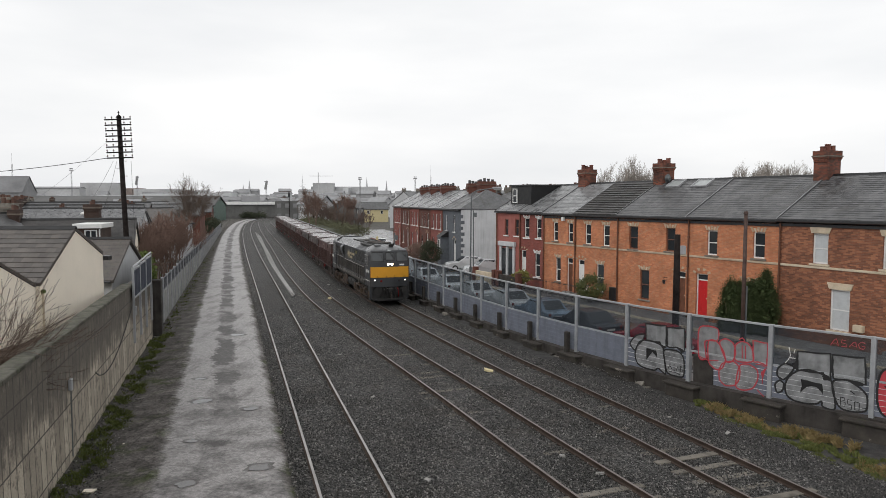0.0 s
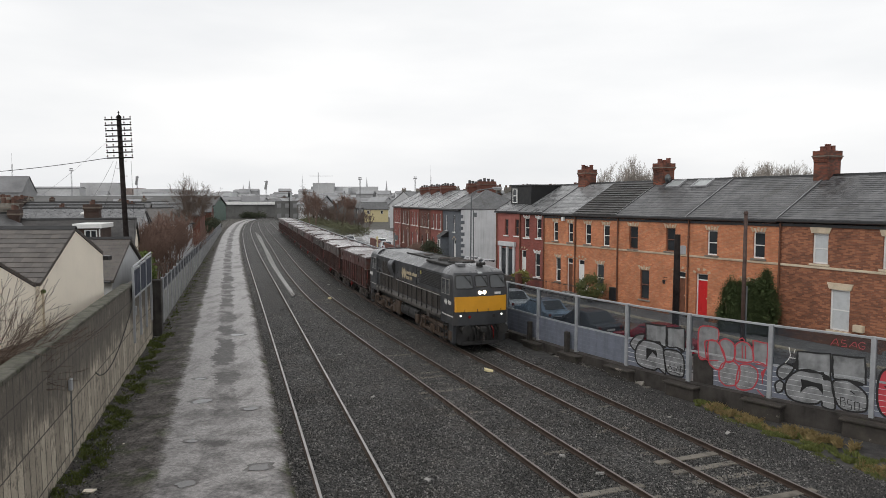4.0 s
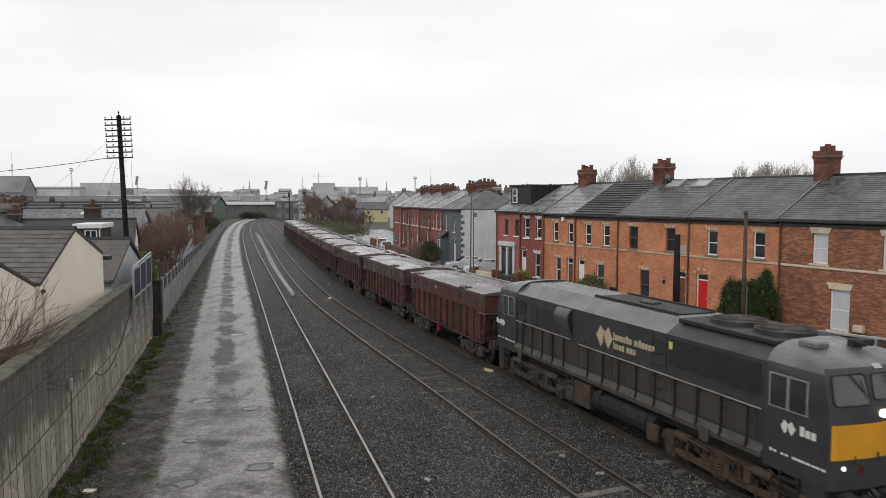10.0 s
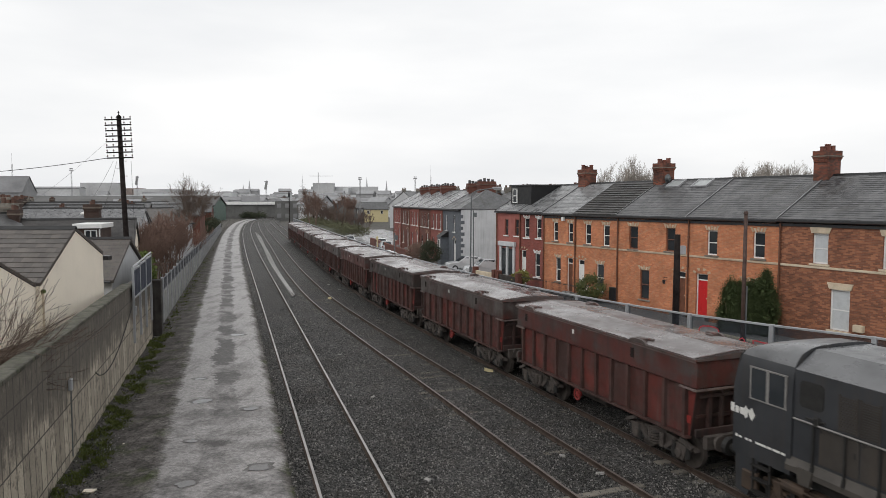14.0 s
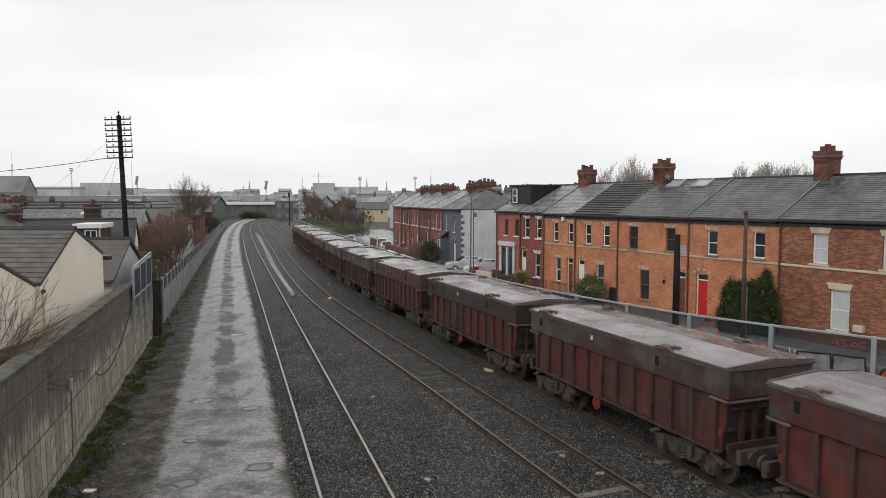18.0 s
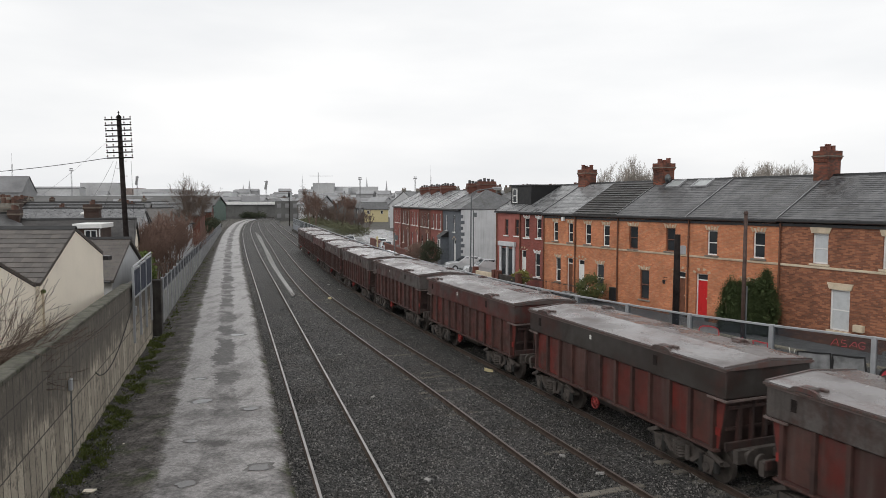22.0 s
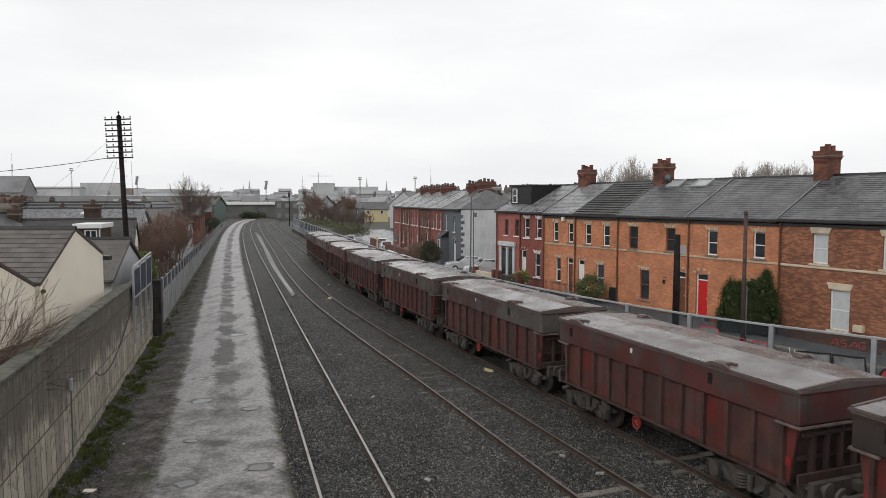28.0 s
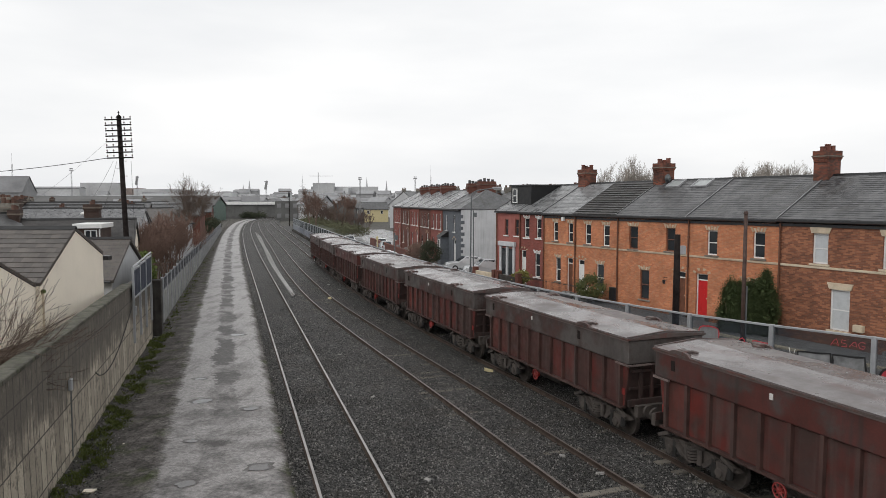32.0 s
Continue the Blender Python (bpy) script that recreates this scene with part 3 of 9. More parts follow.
M["far_brown"] = plain("hazed_brick", (0.25, 0.20, 0.18), 0.9, vary=0.3, scale=0.05, fine=0.6)
M["far_slate"] = plain("hazed_slate", (0.19, 0.19, 0.195), 0.7, vary=0.3, scale=0.05, fine=0.6)


def band_mat():
    """Top band of a wagon: grey ore dust over red paint in ragged patches, each wagon more or less dusty."""
    t = NT("wagon_band")
    t.local()
    big = t.noise(0.62, 8, 0.72)
    worn = t.ramp(big, [(0.36, (0.085, 0.024, 0.019)), (0.46, (0.05, 0.030, 0.026)), (0.56, (0.088, 0.078, 0.073)), (0.7, (0.044, 0.037, 0.035))])
    clean = t.ramp(big, [(0.36, (0.098, 0.024, 0.019)), (0.50, (0.075, 0.023, 0.019)), (0.60, (0.062, 0.050, 0.046)), (0.7, (0.05, 0.026, 0.022))])
    dark = t.ramp(big, [(0.36, (0.05, 0.022, 0.018)), (0.50, (0.032, 0.026, 0.023)), (0.66, (0.05, 0.045, 0.041))])
    col = t.mix(t.mix(worn, clean, t.ramp(t.rnd, [(0.30, 0.0), (0.42, 1.0)])), dark, t.ramp(t.rnd, [(0.66, 0.0), (0.74, 1.0)]))
    run = t.noise(1.0, 5, vec=t.vec(t.pos, (5.0, 5.0, 0.5)))
    col = t.mix(col, (0.03, 0.024, 0.022), t.ramp(run, [(0.5, 0.0), (0.72, 0.7)]))
    col = t.mix(col, t.ramp(t.noise(35, 3), [(0.3, 0.75), (0.7, 1.08)]), 0.7, "MULTIPLY")
    t.bump(t.noise(4, 4), 0.2, 0.02)
    return t.set(col, t.ramp(t.noise(1.8, 4), [(0.35, 0.34), (0.65, 0.65)]))


def lid_mat():
    """Wet painted lid: film of water in broad pools, brown ore stains dragged along it, dents."""
    t = NT("wagon_lid")
    t.local()
    col = t.ramp(t.noise(0.45, 6, 0.6), [(0.30, (0.09, 0.072, 0.07)), (0.5, (0.14, 0.125, 0.123)), (0.7, (0.185, 0.174, 0.172))])
    drag = t.noise(1.0, 6, 0.62, vec=t.vec(t.pos, (0.35, 1.6, 1.0)))
    col = t.mix(col, (0.085, 0.042, 0.036), t.ramp(drag, [(0.50, 0.0), (0.66, 0.75)]))
    spots = t.noise(2.6, 6, 0.7)
    col = t.mix(col, (0.06, 0.045, 0.04), t.ramp(spots, [(0.60, 0.0), (0.70, 0.6)]))
    col = t.mix(col, t.ramp(t.noise(45, 3), [(0.3, 0.8), (0.7, 1.06)]), 0.6, "MULTIPLY")
    t.bump(t.mix(t.noise(1.4, 4), t.noise(30, 3), 0.25), 0.25, 0.03)
    return t.set(col, t.ramp(t.noise(0.8, 5, 0.6), [(0.36, 0.12), (0.52, 0.3), (0.66, 0.5)]), 0, 0.5)


M["wagon_lid"] = lid_mat()
# End plates darker and browner than the red tub.
M["wagon_end"] = plain("wagon_end_brown", (0.036, 0.022, 0.019), 0.65, vary=0.6, scale=1.6, streak=0.6, dirt=(0.07, 0.022, 0.018), local=True)
M["wagon_edge"] = plain("pale_edge_strip", (0.16, 0.125, 0.115), 0.45, vary=0.5, scale=2.0, streak=0.5, dirt=(0.07, 0.03, 0.025), local=True)
M["wagon_band"] = band_mat()
# ---------- mesh helpers ----------
def bm_new():
    return bmesh.new()


def box(bm, x0, x1, y0, y1, z0, z1, bevel=0.0):
    """A box between the given limits, with softened edges where bevel is given."""
    vs = [bm.verts.new((x, y, z)) for x in (x0, x1) for y in (y0, y1) for z in (z0, z1)]
    fs = [bm.faces.new([vs[i] for i in f]) for f in ((0, 1, 3, 2), (4, 6, 7, 5), (0, 4, 5, 1), (2, 3, 7, 6), (0, 2, 6, 4), (1, 5, 7, 3))]
    if bevel:
        es = {e for f in fs for e in f.edges}
        bmesh.ops.bevel(bm, geom=list(es), offset=bevel, segments=1, affect="EDGES")
    return vs


def prism(bm, pts, axis, a, b):
    """A closed outline pts (2D) drawn out along an axis from a to b."""
    def put(p, q, v):
        return {"x": (v, p, q), "y": (p, v, q), "z": (p, q, v)}[axis]
    va = [bm.verts.new(put(p, q, a)) for p, q in pts]
    vb = [bm.verts.new(put(p, q, b)) for p, q in pts]
    bm.faces.new(va), bm.faces.new(vb[::-1])
    for i in range(len(pts)):
        j = (i + 1) % len(pts)
        bm.faces.new((va[i], vb[i], vb[j], va[j]))


def tube(bm, p, q, r, r2=None, n=8):
    """A round bar from p to q, radius r tapering to r2."""
    p, q = Vector(p), Vector(q)
    r2 = r if r2 is None else r2
    d = q - p
    if d.length < 1e-6:
        return
    rot = d.to_track_quat("Z", "Y").to_matrix()
    ra, rb = [], []
    for i in range(n):
        c = Vector((math.cos(2 * math.pi * i / n), math.sin(2 * math.pi * i / n), 0))
        ra.append(bm.verts.new(p + rot @ (c * r)))
        rb.append(bm.verts.new(q + rot @ (c * r2)))
    for i in range(n):
        bm.faces.new((ra[i], ra[(i + 1) % n], rb[(i + 1) % n], rb[i]))
    bm.faces.new(ra[::-1]), bm.faces.new(rb)


def to_mesh(name, bm, material, smooth=False):
    bmesh.ops.recalc_face_normals(bm, faces=bm.faces)
    me = bpy.data.meshes.new(name)
    bm.to_mesh(me)
    bm.free()
    if material:
        me.materials.append(material)
    if smooth:
        for p in me.polygons:
            p.use_smooth = True
    return me


def part(name, bm, material, parent=None, label="", smooth=False):
    ob = new(name, to_mesh(name, bm, material, smooth))
    if parent:
        ob.parent = parent
    if label:
        ob["label"] = label
    return ob


def share(name, mesh, parent, m=None):
    """One more object on a mesh that others use too."""
    ob = new(name, mesh)
    ob.parent = parent
    if m is not None:
        ob.matrix_basis = m
    return ob


def thing(name, m, label, category, group="", kind=""):
    ob = new(name)
    ob.matrix_basis = m
    return tagged(ob, label, category, group, kind)


def uv_slope(ob, ax=0, ay=1, slope=1.0):
    """Texture space in metres: along axis ax, and up the slope."""
    me = ob.data
    uv = me.uv_layers.new(name="UVMap")
    for lp in me.loops:
        co = me.vertices[lp.vertex_index].co
        uv.data[lp.index].uv = (co[ax], math.hypot(co[ay], co[2]) if slope == 0 else co[2] * slope)


def curve_x(ctrl, y):
    """A smooth line through control points (y, x)."""
    ys, xs = [c[0] for c in ctrl], [c[1] for c in ctrl]
    n = len(ys)
    i = 0
    while i < n - 2 and y > ys[i + 1]:
        i += 1
    def slope(k):
        if k == 0:
            return (xs[1] - xs[0]) / (ys[1] - ys[0])
        if k == n - 1:
            return (xs[-1] - xs[-2]) / (ys[-1] - ys[-2])
        a, b = ys[k] - ys[k - 1], ys[k + 1] - ys[k]
        return ((xs[k] - xs[k - 1]) / a * b + (xs[k + 1] - xs[k]) / b * a) / (a + b)
    h = ys[i + 1] - ys[i]
    t = (y - ys[i]) / h
    if t < 0:
        return xs[0] + slope(0) * (y - ys[0])
    if t > 1:
        return xs[-1] + slope(n - 1) * (y - ys[-1])
    return (2 * t**3 - 3 * t * t + 1) * xs[i] + (t**3 - 2 * t * t + t) * h * slope(i) + (-2 * t**3 + 3 * t * t) * xs[i + 1] + (t**3 - t * t) * h * slope(i + 1)


# ---------- plan: centre lines of the three tracks, x by y ----------
LEFT = [(-60, 20.65), (0, 2.83), (16.4, -2.04), (36, -7.95), (54, -13.4), (92, -24.9), (190, -52.6), (222, -60.6), (250, -66.2), (300, -74)]
MID = [(-60, 38), (0, 11), (17, 3.95), (26.5, 0.32), (36, -3.4), (50.5, -8.75), (64, -13.0), (104, -24.5), (185, -47.4), (222, -57.2), (250, -63.2), (300, -71.5)]
RIGHT = [(-110, 56.32), (0, 14.52), (20, 6.92), (45, -2.58), (51.8, -4.95), (62.9, -8.5), (74, -11.75), (85, -14.9), (110, -22), (171, -39.3), (215, -51.6), (250, -60), (300, -69)]


def on_track(ctrl, y, off=0.0, z=0.0):
    """A point beside a centre line, off metres to the right (looking away), and the line's direction."""
    dx = (curve_x(ctrl, y + 0.5) - curve_x(ctrl, y - 0.5))
    d = Vector((dx, 1.0, 0)).normalized()
    return Vector((curve_x(ctrl, y), y, z)) + Vector((d.y, -d.x, 0)) * off, d


def ribbon(bm, pts_a, pts_b):
    """A strip of quads between two rows of points."""
    va, vb = [bm.verts.new(p) for p in pts_a], [bm.verts.new(p) for p in pts_b]
    for i in range(len(va) - 1):
        bm.faces.new((va[i], vb[i], vb[i + 1], va[i + 1]))


def sweep(bm, rows):
    """A skin over rows of points, each row a cross-section of the same count."""
    vr = [[bm.verts.new(p) for p in r] for r in rows]
    for a, b in zip(vr[:-1], vr[1:]):
        for i in range(len(a) - 1):
            bm.faces.new((a[i], a[i + 1], b[i + 1], b[i]))
    return vr
# ---------- ground ----------
def ys_range(y0, y1):
    """Stations along the line, closer together near the bridge."""
    out, y = [], y0
    while y < y1:
        out.append(y)
        y += 1.0 if y < 60 else 3.0
    return out + [y1]


bm = bm_new()
g = [-3000, -600, -200, -60, 0, 60, 200, 600, 3000]
gv = [[bm.verts.new((x, y, -0.66)) for x in g] for y in g]
for i in range(8):
    for j in range(8):
        bm.faces.new((gv[i][j], gv[i][j + 1], gv[i + 1][j + 1], gv[i + 1][j]))
ground = tagged(part("ground", bm, M["earth"]), "dark wet earth and rough ground around the railway", "ground", kind="structure")

# ballast bed: one uneven sheet under all three tracks
bm = bm_new()
rows = []
for y in ys_range(-60, 300):
    a = curve_x(LEFT, y) - 1.5
    b = curve_x(RIGHT, y) + 2.3
    n = 34
    row = []
    for i in range(n + 1):
        x = a + (b - a) * i / n
        z = -0.17 + 0.035 * noise.noise((x * 0.7, y * 0.7, 0))
        if i == 0 or i == n:
            z = -0.40
        row.append((x, y, z))
    rows.append(row)
sweep(bm, rows)
ballast = tagged(part("ballast_bed", bm, M["ballast"], smooth=True), "dark grey crushed stone ballast between the tracks", "ballast", kind="structure")

# cinder path, falling away towards the foot of the street fence
bm = bm_new()
rows = []
for y in ys_range(10, 200):
    a = curve_x(RIGHT, y) + 2.0
    low = -0.34 * max(0.0, min(1.0, (40 - y) / 12))
    rows.append([(a + 9.0 * k / 8, y, -0.24 + low * min(1.0, k / 3) + 0.05 * noise.noise((a + k, y * 0.6, 3)) - (0.15 if k == 0 else 0)) for k in range(9)])
sweep(bm, rows)
path = tagged(part("cinder_path", bm, M["cinder"], smooth=True), "dark cinder path beside the running line", "path", kind="structure")


# yard between the wall and the siding: service road with its muddy edges, one sheet
def wall_x(y):
    return -5.02 - 0.285 * y


def yard_z(y, d):
    """Height of the yard d metres left of the siding's ballast edge."""
    f = max(0.0, min(1.0, (d - 3.9) / 1.6))
    return -0.15 - 0.16 * f + (0.012 + 0.05 * f) * noise.noise((d * 1.1, y * 0.7, 4))


bm = bm_new()
rows, uvs = [], []
for y in ys_range(-40, 270):
    b = curve_x(LEFT, y) - 1.35
    a = max(wall_x(y) + 0.01, b - 16.0)
    row = []
    for k in range(17):
        x = b + (a - b) * k / 16
        row.append((x, y, yard_z(y, b - x) - (0.12 if k == 0 else 0)))
        uvs.append((b - x, y))
    rows.append(row)
sweep(bm, rows)
road = tagged(part("service_road", bm, M["road"], smooth=True), "worn wet tarmac service road with muddy mossy edges", "road", kind="structure")
uv = road.data.uv_layers.new(name="UVMap")
for lp in road.data.loops:
    uv.data[lp.index].uv = uvs[lp.vertex_index]
# ---------- railway tracks ----------
RAIL = [(-0.05, -0.17), (-0.05, -0.15), (-0.012, -0.11), (-0.012, -0.04), (-0.036, -0.03), (-0.036, -0.004)]
RAIL_HEAD = [(-0.036, -0.004), (-0.03, 0.0), (0.03, 0.0), (0.036, -0.004)]


def railway(ctrl, y0, y1, bare, label, top="rail_dull"):
    tr = thing("railway_track", pose(0, 0, 0), label, "railway track", "railway tracks")
    for side in (-0.835, 0.835):
        web, head = bm_new(), bm_new()
        wr, hr = [], []
        for y in ys_range(y0, y1):
            p, d = on_track(ctrl, y)
            nrm = Vector((d.y, -d.x, 0))
            def at(o, z):
                return p + nrm * (side + o) + Vector((0, 0, z))
            sec = RAIL + [(-o, z) for o, z in RAIL[::-1]]
            wr.append([at(o, z) for o, z in sec])
            hr.append([at(o, z + 0.002) for o, z in RAIL_HEAD])
        sweep(web, wr), sweep(head, hr)
        rail = part("rail", web, M["rail_rust"], tr, "rusty steel rail")
        part("rail_head", head, M[top], rail, "worn rail top")
    sl = bm_new()
    box(sl, -1.3, 1.3, -0.125, 0.125, -0.22, -0.135, 0.012)
    me = to_mesh("sleeper", sl, M["sleeper"])
    y = bare[0]
    while y < bare[1]:
        p, d = on_track(ctrl, y)
        dz = random.choice((-0.05, -0.03, -0.018, 0.0)) + random.uniform(-0.012, 0.008) if y <= bare[2] else random.uniform(-0.085, -0.03)
        share("sleeper", me, tr, Matrix.Translation(p + Vector((0, 0, dz))) @ Matrix.Rotation(math.atan2(d.y, d.x) - math.pi / 2 + random.uniform(-0.02, 0.02), 4, "Z"))
        y += 0.68
    return tr


railway(LEFT, -60, 300, (13, 13.1, 13), "siding track with worn bright rails sunk in ballast", "rail_top")
railway(MID, -60, 300, (13, 60, 17.2), "middle running track with rusty rails and pale sleepers")
railway(RIGHT, -110, 300, (10, 60, 20.5), "running track beside the street fence with pale concrete sleepers")
# ---------- boundary wall on the left ----------
bm = bm_new()
rows = []
for y in ys_range(6, 38):
    x, h = wall_x(y), 3.38 - 0.004 * y
    rows.append([(x - 0.35, y, -0.9), (x - 0.35, y, h), (x, y, h), (x + 0.02 * noise.noise((y * 0.3, 0, 2)), y, 1.6), (x + 0.05, y, -0.9)])
vr = sweep(bm, rows)
bm.faces.new(vr[-1]), bm.faces.new(vr[0][::-1])
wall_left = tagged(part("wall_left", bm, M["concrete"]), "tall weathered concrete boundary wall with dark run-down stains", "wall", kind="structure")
cp = bm_new()
y = 6.0
k = 0
while y < 30.5:
    x = wall_x(y + 0.6)
    vs = box(cp, -0.42, 0.07, -0.6, 0.594, 0, 0.12, 0.02)
    bmesh.ops.transform(cp, matrix=Matrix.Translation((x, y + 0.6, 3.38 - 0.004 * y + 0.003 + random.uniform(0, 0.006))) @ Matrix.Rotation(math.atan(0.285), 4, "Z"), verts=list(cp.verts))
    part("coping_stone", cp, M["coping"], wall_left, "mossy coping stone")
    cp = bm_new()
    y += 1.2 / math.sqrt(1 + 0.285**2)
cp.free()
# ---------- brick terrace across the street ----------
TER = pose(18.055, 37.8, 0, 0, 0, -62.30)


def holed_wall(bm, u0, u1, z0, z1, holes, y0, y1):
    """One wall from u0 to u1 with rectangular openings (ua, ub, za, zb) through it."""
    us = sorted({u0, u1, *[h[0] for h in holes], *[h[1] for h in holes]})
    zs = sorted({z0, z1, *[h[2] for h in holes], *[h[3] for h in holes]})
    us, zs = [u for u in us if u0 <= u <= u1], [z for z in zs if z0 <= z <= z1]
    pts = {}

    def v(i, j, k):
        if (i, j, k) not in pts:
            pts[i, j, k] = bm.verts.new((us[i], (y0, y1)[k], zs[j]))
        return pts[i, j, k]

    def solid(i, j):
        if not (0 <= i < len(us) - 1 and 0 <= j < len(zs) - 1):
            return False
        c, d = (us[i] + us[i + 1]) / 2, (zs[j] + zs[j + 1]) / 2
        return not any(h[0] < c < h[1] and h[2] < d < h[3] for h in holes)

    for i in range(len(us) - 1):
        for j in range(len(zs) - 1):
            if not solid(i, j):
                continue
            for k in (0, 1):
                bm.faces.new((v(i, j, k), v(i + 1, j, k), v(i + 1, j + 1, k), v(i, j + 1, k)))
            for di, dj, p, q in ((-1, 0, (i, j), (i, j + 1)), (1, 0, (i + 1, j), (i + 1, j + 1)), (0, -1, (i, j), (i + 1, j)), (0, 1, (i, j + 1), (i + 1, j + 1))):
                if not solid(i + di, j + dj):
                    bm.faces.new((v(*p, 0), v(*q, 0), v(*q, 1), v(*p, 1)))


def window_part(parent, hole, frame_mat, pane_mat, lintel, sill_mat, name="window", deep=0.10):
    """A sash window in its opening: frame, panes, sill, and a lintel of the given kind."""
    a, b, za, zb = hole
    win = part(name, frame_bars(a, b, za, zb, deep), frame_mat, parent)
    pm = bm_new()
    mid = (za + zb) / 2
    for p, q, off in ((za + 0.05, mid - 0.02, 0.055), (mid + 0.02, zb - 0.05, 0.035)):
        pm = bm_new()
        box(pm, a + 0.05, b - 0.05, deep + off - 0.02, deep + off - 0.005, p, q)
        part("pane", pm, pane_mat, win)
    s = bm_new()
    box(s, a - 0.12, b + 0.12, -0.09, 0.06, za - 0.11, za - 0.003, 0.012)
    part("sill", s, sill_mat, win)
    if lintel == "wedge":
        lb = bm_new()
        prism(lb, [(a - 0.05, zb + 0.003), (b + 0.05, zb + 0.003), (b + 0.17, zb + 0.33), (a - 0.17, zb + 0.33)], "y", -0.045, 0.05)
        part("lintel", lb, M["stone_trim"], win)
    elif lintel in ("keys", "white_keys"):
        n = 5
        for k in range(n):
            lb = bm_new()
            c = (a + b) / 2
            f0, f1 = (k / n - 0.5) * (b - a + 0.1), ((k + 0.62) / n - 0.5) * (b - a + 0.1)
            top = zb + (0.27 if k % 2 == 0 else 0.21)
            prism(lb, [(c + f0, zb + 0.003), (c + f1, zb + 0.003), (c + f1 * 1.35, top), (c + f0 * 1.35, top)], "y", -0.03, 0.05)
            part("keystone", lb, M["white_paint"] if lintel == "white_keys" else M["keystone"] if k % 2 == 0 else M["stone_trim"], win)
    return win


def frame_bars(a, b, za, zb, deep):
    bm = bm_new()
    mid = (za + zb) / 2
    for x0, x1, z0, z1 in ((a, a + 0.075, za, zb), (b - 0.075, b, za, zb), (a + 0.075, b - 0.075, za, za + 0.08), (a + 0.075, b - 0.075, zb - 0.07, zb), (a + 0.075, b - 0.075, mid - 0.03, mid + 0.03)):
        box(bm, x0, x1, deep, deep + 0.07, z0, z1)
    return bm


def roof_part(parent, u0, u1, eave, ridge, depth, mat, y0=-0.22):
    """A pitched roof over one house: two slopes with thickness."""
    bm = bm_new()
    half = depth / 2
    t = 0.12
    prism(bm, [(y0, eave), (half, ridge), (depth - y0, eave), (depth - y0, eave - t), (half, ridge - t), (y0, eave - t)], "x", u0, u1)
    ob = part("roof", bm, mat, parent)
    uv_slope(ob, 0, 1, math.hypot(half, ridge - eave) / (ridge - eave))
    if mat.name in SLATES:
        slate_courses(ob, u0 + 0.01, u1 - 0.01, y0, eave, half, ridge, mat.name, int(abs(u0) * 10))
    for u, w in ((u0, 0.045), (u1 - 0.10, 0.035)):
        fb = bm_new()
        k = (ridge - eave) / (half - y0)
        prism(fb, [(y0 + 0.02, eave + 0.012), (half - 0.1, ridge - 0.1 * k + 0.012), (half - 0.1, ridge - 0.1 * k + 0.06), (y0 + 0.02, eave + 0.06)], "x", u + 0.02, u + 0.02 + w)
        part("party_flashing", fb, M["lead_dark"] if u == u0 else M["lead"], ob, "narrow strip between two roofs")
    rb = bm_new()
    n = max(1, int((u1 - u0) / 0.45))
    for k in range(n):
        a = u0 + (u1 - u0) * k / n
        prism(rb, [(half - 0.14, ridge - 0.06), (half - 0.04, ridge + 0.07), (half + 0.04, ridge + 0.07), (half + 0.14, ridge - 0.06)], "x", a + 0.006, a + (u1 - u0) / n - 0.006)
    part("ridge_tiles", rb, M["slate"], ob, "grey ridge tiles")
    return ob


def slate_courses(parent, u0, u1, y0, z0, y1, z1, key, seed):
    """Slates laid in half-lapped courses up one slope, from the eave (y0, z0) to the ridge (y1, z1); one joined skin."""
    mat, w, row, lip = SLATES[key]
    rng = random.Random(seed)
    length = math.hypot(y1 - y0, z1 - z0)
    ty, tz = (y1 - y0) / length, (z1 - z0) / length
    ny, nz = -tz, ty
    if nz < 0:
        ny, nz = -ny, -nz
    n = int(length / row)
    vs, fs = [], []

    def at(u, s, h):
        return (u, y0 + ty * s + ny * h, z0 + tz * s + nz * h)

    for j in range(n):
        s0 = j * row
        s1 = min(length - 0.05, s0 + row + 0.02)
        u = u0 - (w / 2 if j % 2 else 0)
        while u < u1 - 0.02:
            a, b = max(u0, u) + 0.003, min(u1, u + w) - 0.003
            u += w
            if b - a < 0.03:
                continue
            d0 = rng.uniform(-0.012, 0.006)
            l0, l1 = lip + rng.uniform(0, 0.004) + 0.004, lip + rng.uniform(0, 0.004) + 0.004
            k = len(vs)
            vs.extend((at(a, s0 + d0, 0.002), at(b, s0 + d0, 0.002), at(a, s0 + d0, l0), at(b, s0 + d0, l1), at(a, s1, 0.003), at(b, s1, 0.003)))
            fs.extend(((k, k + 1, k + 3, k + 2), (k + 2, k + 3, k + 5, k + 4), (k, k + 2, k + 4), (k + 1, k + 5, k + 3)))
    me = bpy.data.meshes.new("slating")
    me.from_pydata(vs, [], fs)
    me.materials.append(mat)
    ob = new("slating", me)
    ob.parent = parent
    return tagged(ob, kind="stuff")


